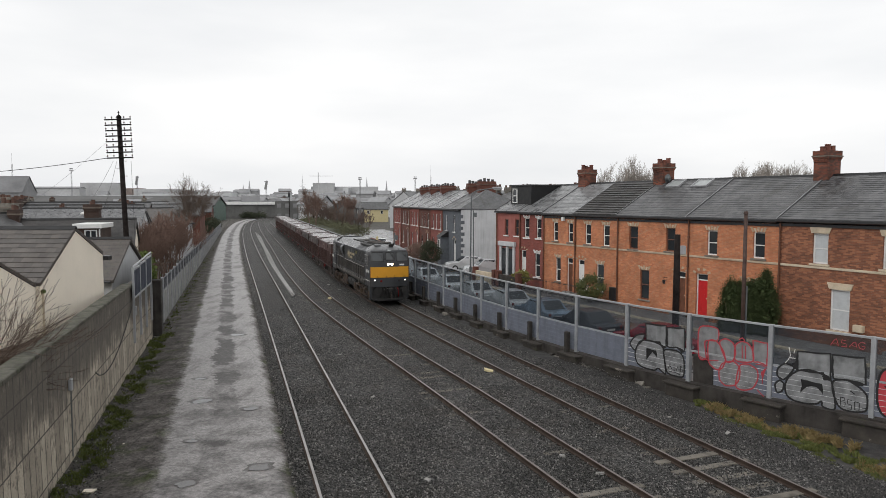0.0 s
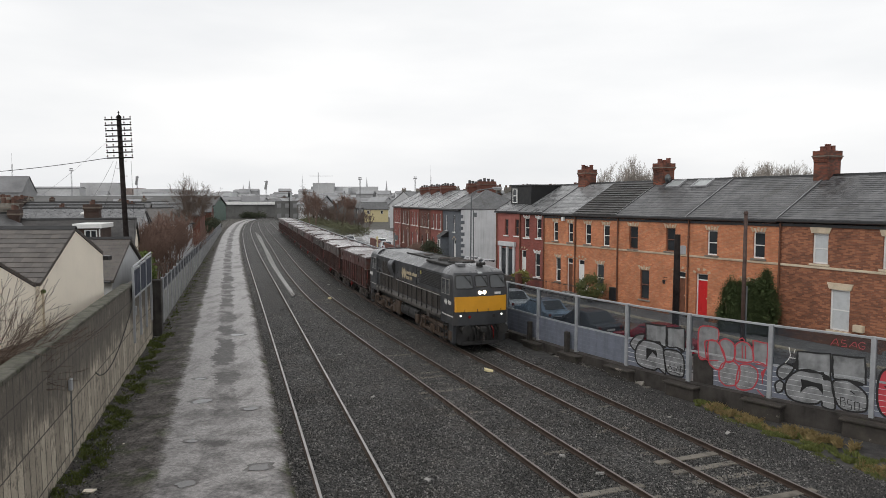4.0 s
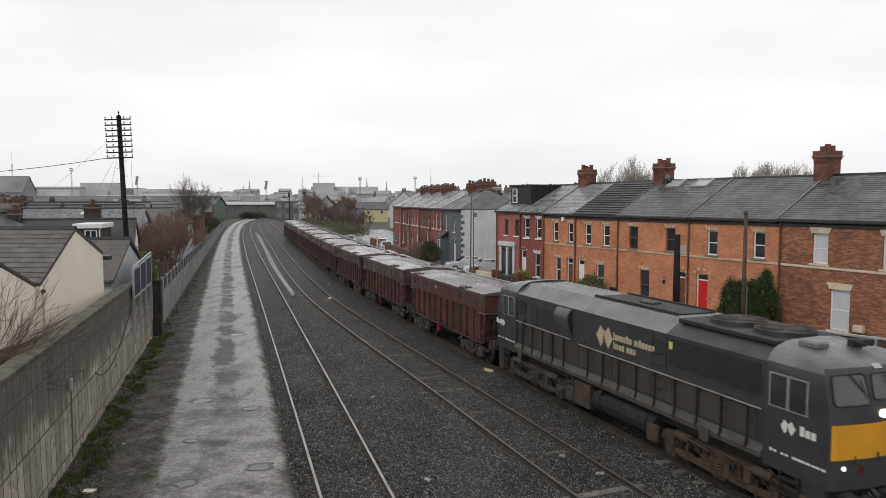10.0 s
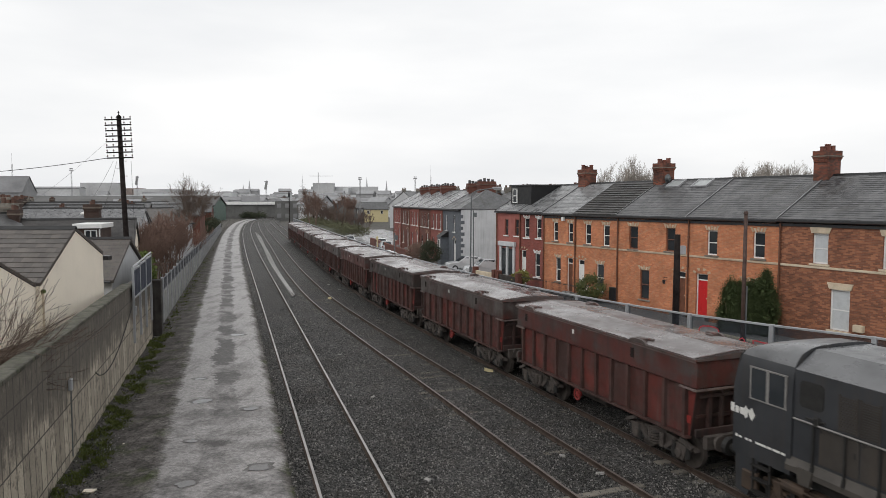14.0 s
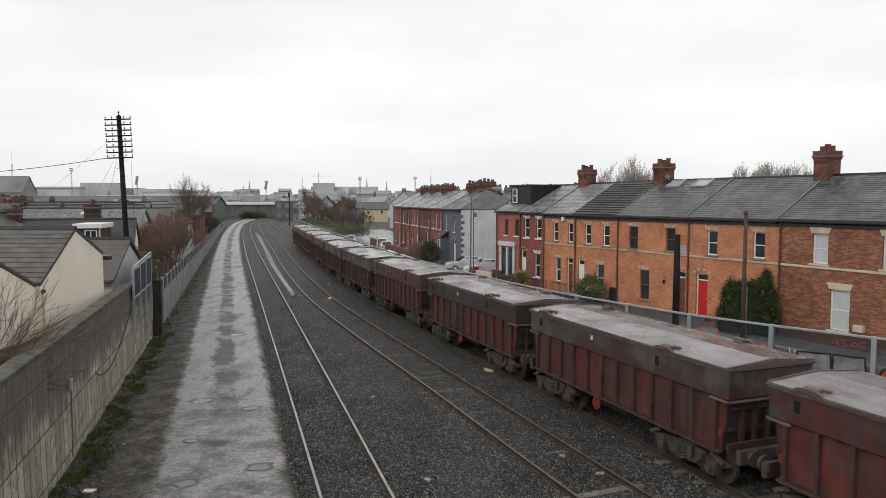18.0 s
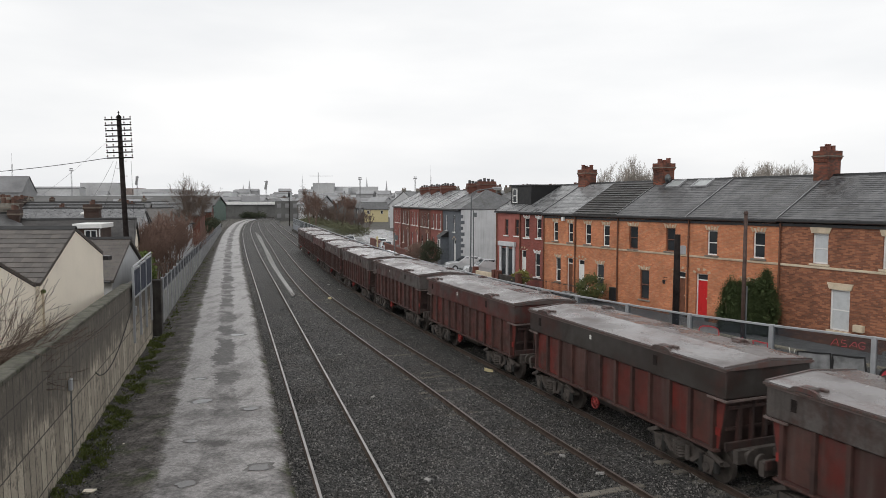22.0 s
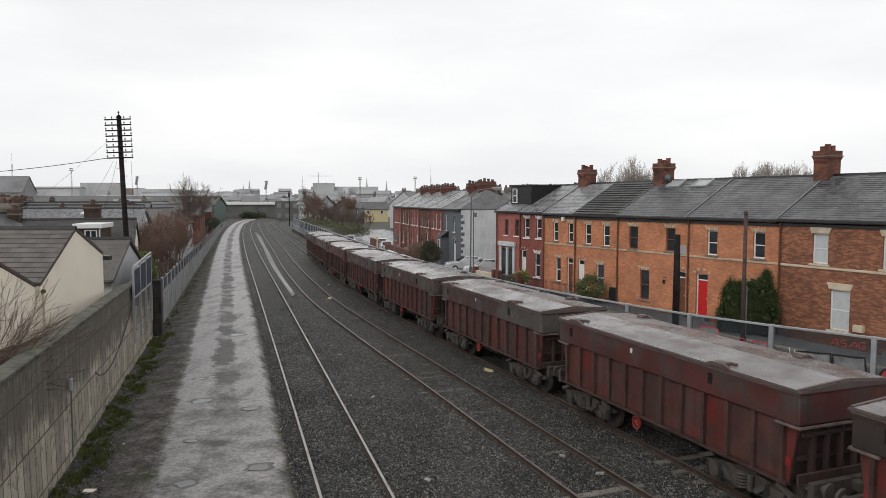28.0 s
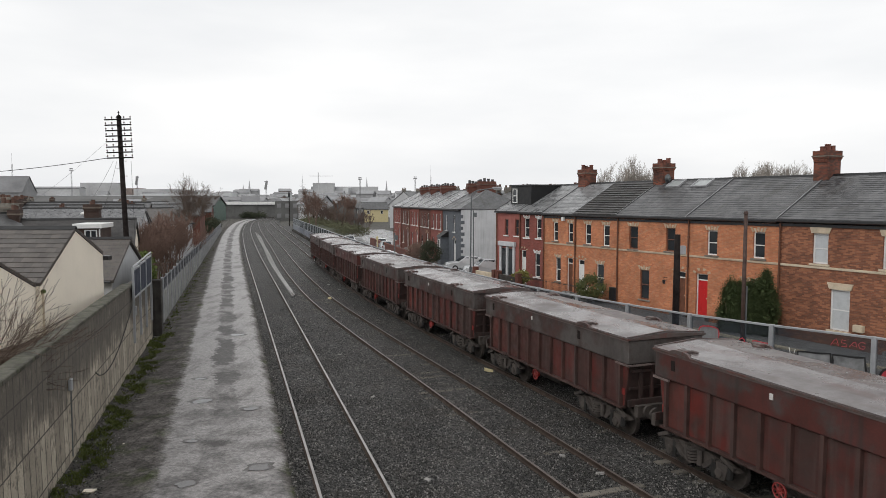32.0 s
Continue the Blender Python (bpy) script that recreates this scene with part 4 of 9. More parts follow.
def chimney_part(parent, u, y, z0, z1, w, d, pots, brick, pot="pot"):
    bm = bm_new()
    box(bm, u - w / 2, u + w / 2, y - d / 2, y + d / 2, z0, z1 - 0.42)
    ch = part("chimney", bm, brick, parent)
    for k, (o, h0, h1) in enumerate(((0.03, 0.50, 0.42), (0.06, 0.42, 0.34), (0.09, 0.34, 0.27), (0.05, 0.27, 0.0))):
        c = bm_new()
        box(c, u - w / 2 - o, u + w / 2 + o, y - d / 2 - o, y + d / 2 + o, z1 - h0, z1 - h1 - 0.001)
        part("corbel", c, brick if k != 2 else M["sill_grey"], ch)
    n = max(3, int(w / 0.16))
    for k in range(n):
        c = bm_new()
        a = u - w / 2 + w * (k + 0.2) / n
        box(c, a, a + w / n * 0.5, y - d / 2 - 0.085, y - d / 2 - 0.002, z1 - 0.62, z1 - 0.505)
        part("dentil", c, brick, ch)
    for k in range(pots):
        c = bm_new()
        py = y + (k - (pots - 1) / 2) * (d * 0.74 / max(1, pots - 1) if pots > 1 else 0)
        ph = 0.24 + 0.07 * ((k * 5 + int(abs(u) * 3)) % 3)
        tube(c, (u, py, z1 - 0.02), (u, py, z1 + ph), 0.165, 0.145, 10)
        tube(c, (u, py, z1 + ph - 0.06), (u, py, z1 + ph), 0.17, 0.165, 10)
        part("chimney_pot", c, M[pot], ch)
    f = bm_new()
    box(f, u - w / 2 - 0.16, u + w / 2 + 0.16, y - d / 2 - 0.12, y - d / 2 - 0.02, z0 + 0.25, z0 + 0.5)
    part("flashing", f, M["lead"], ch)
    return ch


def terrace_house(u0, u1, wall, roof, upper, lower, doors, eave, ridge, label, belt=True, chim=None, base=-0.25, depth=8.0, m=TER, frame_mats=None, lintel="keys", trim="stone_trim", hip=0.0):
    """One terrace house: front wall with real openings, party walls, roof, gutter, pipe, windows and doors."""
    h = thing("terrace_house", m, label, "house", "brick terrace")
    holes = list(upper) + list(lower) + [d[:4] for d in doors]
    bm = bm_new()
    holed_wall(bm, u0, u1, base, eave - 0.05, holes, 0, 0.3)
    w = part("front_wall", bm, wall, h)
    bm = bm_new()
    box(bm, u0 + 0.003, u0 + 0.25, 0.303, depth, base, eave - 0.08)
    box(bm, u1 - 0.25, u1 - 0.003, 0.303, depth, base, eave - 0.08)
    box(bm, u0 + 0.26, u1 - 0.26, depth - 0.3, depth, base, eave - 0.08)
    half = depth / 2
    for a, b in ((u0 + 0.003, u0 + 0.25), (u1 - 0.25, u1 - 0.003))[:1 if hip else 2]:
        prism(bm, [(0.31, eave - 0.08), (half, ridge - 0.25), (depth - 0.01, eave - 0.08)], "x", a, b)
    box(bm, u0 + 0.26, u1 - 0.26, 1.2, 1.25, base, eave - 0.1)
    part("party_walls", bm, wall, h)
    roof_part(h, u0, u1 - hip, eave + 0.02, ridge, depth, roof)
    if hip:
        bm = bm_new()
        e, y0 = eave + 0.02, -0.22
        q = [bm.verts.new(p) for p in ((u1 - hip, y0, e), (u1 + 0.2, y0, e), (u1 + 0.2, depth - y0, e), (u1 - hip, depth - y0, e), (u1 - hip, half, ridge))]
        for f in ((0, 1, 4), (1, 2, 4), (2, 3, 4), (0, 4, 3), (0, 3, 2, 1)):
            bm.faces.new([q[i] for i in f])
        hp = part("hip_roof", bm, roof, h, "hipped slate end of the roof")
        uv_slope(hp, 1, 0, 1.9)
    bm = bm_new()
    prism(bm, [(-0.30, eave - 0.02), (-0.30, eave - 0.12), (-0.24, eave - 0.16), (-0.05, eave - 0.16), (-0.003, eave - 0.22), (-0.003, eave - 0.10), (-0.22, eave - 0.10), (-0.25, eave - 0.02)], "x", u0, u1 - 0.004)
    part("gutter", bm, M["black_paint"], h, "black cast-iron gutter")
    if belt:
        bm = bm_new()
        box(bm, u0 + 0.004, u1 - 0.004, -0.06, -0.004, eave - 0.37, eave - 0.225)
        part("fascia", bm, M["black_paint"], h, "deep black fascia under the gutter")
    bm = bm_new()
    tube(bm, (u0 + 0.12, -0.09, eave - 0.2), (u0 + 0.12, -0.09, base), 0.055, n=8)
    for z in (1.2, 3.0, 4.8):
        tube(bm, (u0 + 0.12, -0.09, z), (u0 + 0.12, -0.09, z + 0.1), 0.075, n=8)
    part("drainpipe", bm, M["brown_wood"], h, "dark drainpipe")
    if belt:
        bm = bm_new()
        box(bm, u0 + 0.002, u1 - 0.002, -0.055, 0.02, 3.62, 3.74, 0.012)
        part("belt_course", bm, M[trim], h, "pale stone belt course")
    fm = frame_mats or {}
    for k, hole in enumerate(list(upper) + list(lower)):
        fr, pn = fm.get(k, (M["white_paint"], M["window"]))
        window_part(h, hole, fr, pn, lintel, M[trim] if lintel != "keys" else M["sill_grey"])
    for d in doors:
        a, b, za, zb, dm = d[:5]
        bm = bm_new()
        top = min(zb, za + 2.12)
        box(bm, a + 0.07, b - 0.07, 0.16, 0.21, za + 0.02, top)
        dr = part("door", bm, dm, h)
        for q in range(4):
            pb = bm_new()
            pa = a + 0.16 + (q % 2) * ((b - a) / 2 - 0.07)
            pz = za + 0.2 + (q // 2) * 0.95
            box(pb, pa, pa + (b - a) / 2 - 0.26, 0.145, 0.159, pz, pz + 0.75, 0.006)
            part("door_panel", pb, dm, dr)
        bm = bm_new()
        for x0, x1, z0, z1 in ((a, a + 0.07, za, zb), (b - 0.07, b, za, zb), (a + 0.07, b - 0.07, zb - 0.06, zb), (a + 0.07, b - 0.07, top, top + 0.07)):
            box(bm, x0, x1, 0.12, 0.22, z0, z1)
        part("door_frame", bm, M["white_paint"], dr)
        if zb - top > 0.2:
            bm = bm_new()
            box(bm, a + 0.07, b - 0.07, 0.17, 0.185, top + 0.07, zb - 0.06)
            part("fanlight", bm, M["window"], dr)
        tube_b = bm_new()
        tube(tube_b, (b - 0.16, 0.155, za + 1.05), (b - 0.16, 0.10, za + 1.05), 0.03, n=8)
        part("door_knob", tube_b, M["stone_trim"], dr)
        n = 7
        for k in range(n):
            lb = bm_new()
            a0, a1 = math.pi * (0.12 + 0.76 * k / n), math.pi * (0.12 + 0.76 * (k + 0.8) / n)
            c, r = (a + b) / 2, (b - a) / 2 + 0.08
            pts = [(c - rr * math.cos(q), zb - 0.12 + rr * 0.62 * math.sin(q)) for rr, q in ((r, a0), (r, a1), (r + 0.24, a1), (r + 0.24, a0))]
            prism(lb, pts, "y", -0.03, 0.04)
            part("arch_stone", lb, M["keystone"] if k % 2 == 0 else wall, dr)
        sb = bm_new()
        box(sb, a - 0.15, b + 0.15, -0.35, 0.1, base, za, 0.01)
        part("doorstep", sb, M["paving"], dr)
    if chim:
        for c in chim:
            chimney_part(h, *c)
    return h


WH, BR, DK = (M["white_paint"], M["window"]), (M["brown_wood"], M["window"]), (M["white_paint"], M["blind"])
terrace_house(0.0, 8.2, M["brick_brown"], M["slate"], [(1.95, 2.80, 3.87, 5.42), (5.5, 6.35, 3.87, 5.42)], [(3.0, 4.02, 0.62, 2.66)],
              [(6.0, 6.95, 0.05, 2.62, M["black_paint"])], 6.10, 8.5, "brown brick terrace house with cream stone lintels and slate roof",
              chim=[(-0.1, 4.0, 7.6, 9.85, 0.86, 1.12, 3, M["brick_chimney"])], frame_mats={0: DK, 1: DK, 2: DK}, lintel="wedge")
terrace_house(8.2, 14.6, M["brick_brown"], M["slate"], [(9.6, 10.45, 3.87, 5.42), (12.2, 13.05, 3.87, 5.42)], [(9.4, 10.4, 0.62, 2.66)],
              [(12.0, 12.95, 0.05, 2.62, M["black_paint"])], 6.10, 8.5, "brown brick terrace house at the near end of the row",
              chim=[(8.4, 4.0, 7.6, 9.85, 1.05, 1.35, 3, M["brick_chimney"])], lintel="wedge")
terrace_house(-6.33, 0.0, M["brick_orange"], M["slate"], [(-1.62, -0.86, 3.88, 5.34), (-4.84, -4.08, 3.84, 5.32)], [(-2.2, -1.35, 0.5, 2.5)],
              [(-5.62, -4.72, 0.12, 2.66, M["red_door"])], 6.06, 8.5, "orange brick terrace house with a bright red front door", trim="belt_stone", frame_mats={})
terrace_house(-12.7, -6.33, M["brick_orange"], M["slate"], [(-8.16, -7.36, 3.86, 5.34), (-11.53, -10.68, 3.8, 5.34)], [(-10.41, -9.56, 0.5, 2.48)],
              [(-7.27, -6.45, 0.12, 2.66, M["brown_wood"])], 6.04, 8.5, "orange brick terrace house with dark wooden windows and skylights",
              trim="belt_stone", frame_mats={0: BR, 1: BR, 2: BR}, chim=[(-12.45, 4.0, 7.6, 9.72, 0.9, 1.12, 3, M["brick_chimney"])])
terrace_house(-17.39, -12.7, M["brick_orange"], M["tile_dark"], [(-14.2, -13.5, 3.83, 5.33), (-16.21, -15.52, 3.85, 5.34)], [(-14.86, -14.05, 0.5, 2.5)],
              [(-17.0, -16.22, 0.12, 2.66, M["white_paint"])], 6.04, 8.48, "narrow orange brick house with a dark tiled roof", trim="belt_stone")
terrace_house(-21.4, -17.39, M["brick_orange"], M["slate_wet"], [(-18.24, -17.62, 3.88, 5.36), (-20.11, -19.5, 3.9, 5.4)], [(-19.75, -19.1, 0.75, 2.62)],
              [(-18.35, -17.6, 0.12, 2.7, M["brown_wood"])], 6.05, 8.46, "narrow orange brick house, wet shine put into its pale slates", trim="belt_stone",
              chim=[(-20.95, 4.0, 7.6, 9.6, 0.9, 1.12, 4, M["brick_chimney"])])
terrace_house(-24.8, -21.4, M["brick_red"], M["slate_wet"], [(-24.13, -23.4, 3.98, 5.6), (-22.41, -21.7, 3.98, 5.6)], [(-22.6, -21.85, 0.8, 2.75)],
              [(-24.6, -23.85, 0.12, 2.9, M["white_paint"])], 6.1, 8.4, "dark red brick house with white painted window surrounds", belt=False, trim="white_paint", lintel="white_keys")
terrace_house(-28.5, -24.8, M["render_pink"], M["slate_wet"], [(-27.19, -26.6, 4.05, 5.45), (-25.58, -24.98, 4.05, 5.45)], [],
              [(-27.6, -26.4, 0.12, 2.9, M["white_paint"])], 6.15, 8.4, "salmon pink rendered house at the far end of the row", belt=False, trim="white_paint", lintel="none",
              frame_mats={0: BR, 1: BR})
# details on the terrace roofs and fronts
def on_terrace(name, u, y, z, rx, label, category):
    return thing(name, TER @ pose(u, y, z, rx), label, category)


PITCH_DEG = math.degrees(math.atan2(2.44, 4.22))
for u0, u1 in ((-11.35, -10.15), (-9.05, -7.75)):
    y0 = 3.05
    sk = on_terrace("skylight", (u0 + u1) / 2, y0, 6.08 + (y0 + 0.22) * 0.578, PITCH_DEG, "roof skylight with pale glass in a metal frame", "skylight")
    bm = bm_new()
    w = (u1 - u0) / 2
    for a, b, c, d in ((-w, -w + 0.08, 0, 0.95), (w - 0.08, w, 0, 0.95), (-w + 0.08, w - 0.08, 0, 0.08), (-w + 0.08, w - 0.08, 0.87, 0.95)):
        box(bm, a, b, c, d, -0.05, 0.10)
    part("skylight_frame", bm, M["lead"], sk)
    bm = bm_new()
    box(bm, -w + 0.08, w - 0.08, 0.08, 0.87, 0.03, 0.05)
    part("pane", bm, M["sky_pane"], sk)
dish = on_terrace("satellite_dish", -11.5, 3.6, 8.62, 0, "grey satellite dish on the chimney", "satellite dish")
bm = bm_new()
for k in range(3):
    r0, r1 = 0.10 * k, 0.10 * (k + 1)
    tube(bm, (0, -0.02 * k * k, 0), (0, -0.02 * (k + 1) ** 2, 0), max(r0, 0.01), r1, 16)
part("reflector", bm, M["pole_steel"], dish, smooth=True)
bm = bm_new()
tube(bm, (0, 0, -0.4), (0, -0.3, 0.0), 0.015, n=5)
tube(bm, (0, 0.1, 0), (-0.5, 0.1, -0.1), 0.02, n=5)
part("arm", bm, M["pole_steel"], dish)
# dormer on the far houses
dm = on_terrace("dormer", -27.4, 0.55, 6.35, 0, "flat-topped dormer clad in dark slate", "dormer")
bm = bm_new()
box(bm, 0, 3.1, 0.25, 3.6, 0.0, 1.95)
part("cladding", bm, M["slate"], dm)
bm = bm_new()
box(bm, -0.12, 3.2, 0.1, 3.7, 1.953, 2.08, 0.02)
part("flat_roof", bm, M["black_paint"], dm)
wd = part("window", frame_bars(0.35, 1.05, 0.5, 1.75, 0.16), M["white_paint"], dm)
bm = bm_new()
box(bm, 0.4, 1.0, 0.2, 0.215, 0.55, 1.7)
part("pane", bm, M["window"], wd)
# white door surround on the pink house
po = on_terrace("door_surround", -26.5, -0.06, 0, 0, "pale stone classical door surround", "door surround")
for x in (-1.15, -0.1, 0.95):
    bm = bm_new()
    box(bm, x - 0.13, x + 0.13, -0.12, 0.05, -0.1, 3.1, 0.02)
    part("pilaster", bm, M["render_grey"], po)
bm = bm_new()
box(bm, -1.4, 1.2, -0.22, 0.05, 3.103, 3.5, 0.03)
part("entablature", bm, M["render_grey"], po)
for x in (-0.95, 0.1):
    bm = bm_new()
    box(bm, x, x + 0.65, -0.03, -0.01, 0.6, 2.9)
    part("glazing", bm, M["window"], po)
# wall lamp, alarm box, meter box
wl_ = on_terrace("wall_lamp", -7.95, -0.02, 1.9, 0, "black lantern on a wall bracket", "wall lamp")
bm = bm_new()
tube(bm, (0, 0, 0.25), (0, -0.28, 0.3), 0.02, n=6)
tube(bm, (0, -0.28, 0.3), (0, -0.28, 0.12), 0.015, n=6)
part("bracket", bm, M["black_paint"], wl_)
bm = bm_new()
tube(bm, (0, -0.28, -0.12), (0, -0.28, 0.12), 0.07, 0.11, 6)
part("lantern", bm, M["black_paint"], wl_)
for u, z, w, h, mt, nm, lb in ((4.58, 0.72, 0.5, 0.35, "stone_trim", "meter_box", "pale meter box on the brick wall"), (-15.9, 0.35, 0.55, 0.5, "white_paint", "meter_box", "white meter box on the wall"),
                               (-18.7, 5.5, 0.28, 0.3, "white_paint", "alarm_box", "small white alarm box under the eaves"), (-12.9, 0.1, 0.7, 0.9, "black_paint", "wheelie_bin", "black wheelie bin by the house wall")):
    t = on_terrace(nm, u, -0.1, z, 0, lb, nm.replace("_", " "))
    bm = bm_new()
    box(bm, -w / 2, w / 2, -0.12, 0.09, 0, h, 0.02)
    part("case", bm, M[mt], t)
    bm = bm_new()
    box(bm, -w / 2 + 0.03, w / 2 - 0.03, -0.135, -0.122, 0.03, h - 0.03, 0.005)
    part("cover", bm, M[mt], t)

# ---------- second terrace, beyond the side street ----------
TER2 = pose(1.9, 75, 0, 0, 0, -75.96)
W2 = {k: (M["white_paint"], M["window"]) for k in range(8)}
terrace_house(-7.8, 0, M["render_dark"], M["slate"], [(-3.2, -2.4, 3.6, 5.4), (-6.6, -5.8, 3.6, 5.4)], [(-6.6, -5.7, 0.7, 2.5)], [(-3.2, -2.1, 0.1, 2.7, M["white_paint"])],
              6.1, 8.25, "slate grey rendered end house with a pale gable wall", belt=False, m=TER2, trim="white_paint", lintel="none", chim=[(-4.3, 4.2, 7.4, 9.2, 0.9, 1.9, 4, M["brick_dim"], "lead_dark")], hip=3.3)
for k in range(5):
    a = -7.8 - 6.55 * k
    terrace_house(a - 6.55, a, M["brick_dim"] if k % 2 else M["brick_red"], M["slate_wet"], [(a - 1.9, a - 1.0, 3.6, 5.4), (a - 3.8, a - 2.9, 3.6, 5.4), (a - 5.6, a - 4.7, 3.6, 5.4)], [(a - 5.6, a - 4.6, 0.7, 2.5)],
                  [(a - 2.4, a - 1.3, 0.1, 2.8, M["white_paint"])], 6.1, 8.3, "red brick terrace house with tall white windows", belt=False, m=TER2, trim="white_paint", lintel="none",
                  chim=[(a - 0.1, 4.0, 7.5, 9.05, 0.8, 2.0, 5, M["brick_dim"], "lead_dark")] if k != 1 else None)
gw = thing("gable_wall", TER2, "pale grey rendered gable wall of the end house", "wall")
bm = bm_new()
box(bm, 0.003, 0.12, 0.0, 8.0, -0.25, 6.08)
part("render_face", bm, M["render_grey"], gw)
for z in range(9):
    bm = bm_new()
    box(bm, -0.03, 0.16, -0.02, 0.22 + 0.15 * (z % 2), 0.2 + z * 0.62, 0.2 + z * 0.62 + 0.36, 0.01)
    part("quoin", bm, M["render_dark"], gw)
bm = bm_new()
prism(bm, [(-0.9, -0.25), (-0.9, 2.9), (0.0, 2.9), (0.0, -0.25)], "x", -6.9, -5.2)
bay = thing("bay_window", TER2, "grey bay window with a small hipped slate roof", "bay window")
part("bay_wall", bm, M["render_dark"], bay)
bm = bm_new()
prism(bm, [(-1.05, 2.9), (-0.05, 3.6), (-0.05, 2.9)], "x", -7.05, -5.05)
part("bay_roof", bm, M["tile_dark"], bay)
wb = part("window", frame_bars(-6.5, -5.6, 0.9, 2.6, -0.97), M["white_paint"], bay)
bm = bm_new()
box(bm, -6.45, -5.65, -0.93, -0.915, 0.95, 2.55)
part("pane", bm, M["window"], wb)
# houses behind: plain gabled ones whose roofs and chimneys show over the rows


def cottage(m, w, l, eave, ridge, wall, roof, label, chims=1, windows=2, name="cottage", group="", gables=True):
    """A gabled house: gable ends along its own y, ridge along its own x."""
    h = thing(name, m, label, "house", group)
    bm = bm_new()
    prism(bm, [(-w / 2, -0.8), (-w / 2, eave), (0, ridge - 0.1), (w / 2, eave), (w / 2, -0.8)], "x", -l / 2, l / 2)
    part("wall", bm, wall, h)
    bm = bm_new()
    o, t = 0.22, 0.14
    k = (ridge - eave) / (w / 2)
    prism(bm, [(-w / 2 - o, eave - o * k + 0.02), (0, ridge + 0.02), (w / 2 + o, eave - o * k + 0.02), (w / 2 + o, eave - o * k + 0.02 + t), (0, ridge + 0.02 + t), (-w / 2 - o, eave - o * k + 0.02 + t)], "x", -l / 2 - 0.12, l / 2 + 0.12)
    rf = part("roof", bm, roof, h)
    uv_slope(rf, 0, 1, math.hypot(w / 2, ridge - eave) / (ridge - eave))
    bm = bm_new()
    prism(bm, [(-0.12, ridge + 0.12), (0, ridge + 0.24), (0.12, ridge + 0.12)], "x", -l / 2 - 0.12, l / 2 + 0.12)
    part("ridge_tiles", bm, M["tile_dark"], rf)
    bm = bm_new()
    for s in (-1, 1):
        tube(bm, (-l / 2, s * (w / 2 + 0.26), eave - 0.06), (l / 2, s * (w / 2 + 0.26), eave - 0.06), 0.06, n=6)
    part("gutter", bm, M["black_paint"], h)
    for c in range(chims):
        chimney_part(h, (-l / 2 + 0.4) if c == 0 else (l / 2 - 0.4), 0, ridge - 0.6, ridge + 0.85, 0.65, 0.9, 2 + c, M["brick_soot"] if windows > 1 and chims < 2 else M["footing_pale"], "pot_dull")
    for c in range(windows):
        x = -l / 2 + l * (c + 0.5) / windows
        for s in (-1, 1):
            wn_ = part("window", frame_bars(x - 0.45, x + 0.45, eave - 1.6, eave - 0.4, -0.02), M["white_paint"], h)
            wn_.matrix_basis = Matrix.Translation((0, s * (w / 2 + 0.02), 0))
            bm = bm_new()
            box(bm, x - 0.4, x + 0.4, 0.0, 0.012, eave - 1.55, eave - 0.45)
            part("pane", bm, M["window"], wn_)
    return h


rnd = random.Random(7)
for k in range(7):
    y = 84 + k * 9
    cottage(pose(17 - 0.24 * (y - 75) + rnd.uniform(-1, 1), y, 0, 0, 0, -76), 8, 8, 5.6, 8.3 + rnd.uniform(-0.5, 0.4), M["brick_dim"], M["slate"], "brick house behind the far terrace", chims=2, group="houses behind the terrace")
cottage(pose(-24.6, 250, 0, 0, 0, 14), 7, 9.4, 3.8, 6.0, M["render_yellow"], M["slate"], "pale yellow gabled house at the street's end", chims=0)
cottage(pose(-29.5, 218, 0, 0, 0, 80), 8, 9, 4.6, 7.2, M["shed_roof"], M["tile_dark"], "grey gabled house behind the hedge", chims=1)
cottage(pose(-9, 200, 0, 0, 0, 75), 8, 14, 6, 9.3, M["far_wall"], M["slate"], "dark slate roofed house beyond the terrace", chims=2)
cottage(pose(0, 215, 0, 0, 0, 70), 8, 16, 6, 9.5, M["brick_dim"], M["slate"], "distant brick house beyond the terrace", chims=2)
# ---------- street fence: posts on footings, blue panels below, clear sheets above ----------
FENCE = [(8, 30.5), (16.0, 20.9), (22.3, 13.9), (24.6, 11.6), (27.0, 9.5), (29.5, 7.85), (32.1, 6.28), (34.9, 4.85), (37.8, 3.5), (45.2, 0.6), (52.8, -2.15), (62.9, -5.4), (85, -11.9), (110, -19.0), (171, -36.3), (260, -61)]


def fence_stations(y0, y1, step):
    """Points at equal spacing along the fence line."""
    out, y, acc = [], y0, 0.0
    last = Vector((curve_x(FENCE, y), y, 0))
    out.append(last)
    while y < y1:
        y += 0.05
        p = Vector((curve_x(FENCE, y), y, 0))
        acc += (p - last).length
        last = p
        if acc >= step:
            out.append(p.copy())
            acc -= step
    return out


fence_line = fence_stations(24.6, 175, 3.12)
p, y, acc = fence_line[0], 24.6, 0.0
while y > 12.5:
    y -= 0.05
    q = Vector((curve_x(FENCE, y), y, 0))
    acc += (q - p).length
    p = q
    if acc >= 3.12:
        fence_line.insert(0, q.copy())
        acc = 0.0
        N_NEAR = len([r for r in fence_line if r.y < 24.5])
fence = thing("noise_fence", pose(0, 0, 0), "galvanised street fence with blue panels below clear scratched sheets", "fence")
bm = bm_new()
box(bm, -0.075, 0.075, -0.09, 0.09, 0.05, 2.74, 0.01)
box(bm, -0.11, 0.11, -0.14, 0.14, 0.02, 0.06)
POST = to_mesh("fence_post", bm, M["galv"])
bm = bm_new()
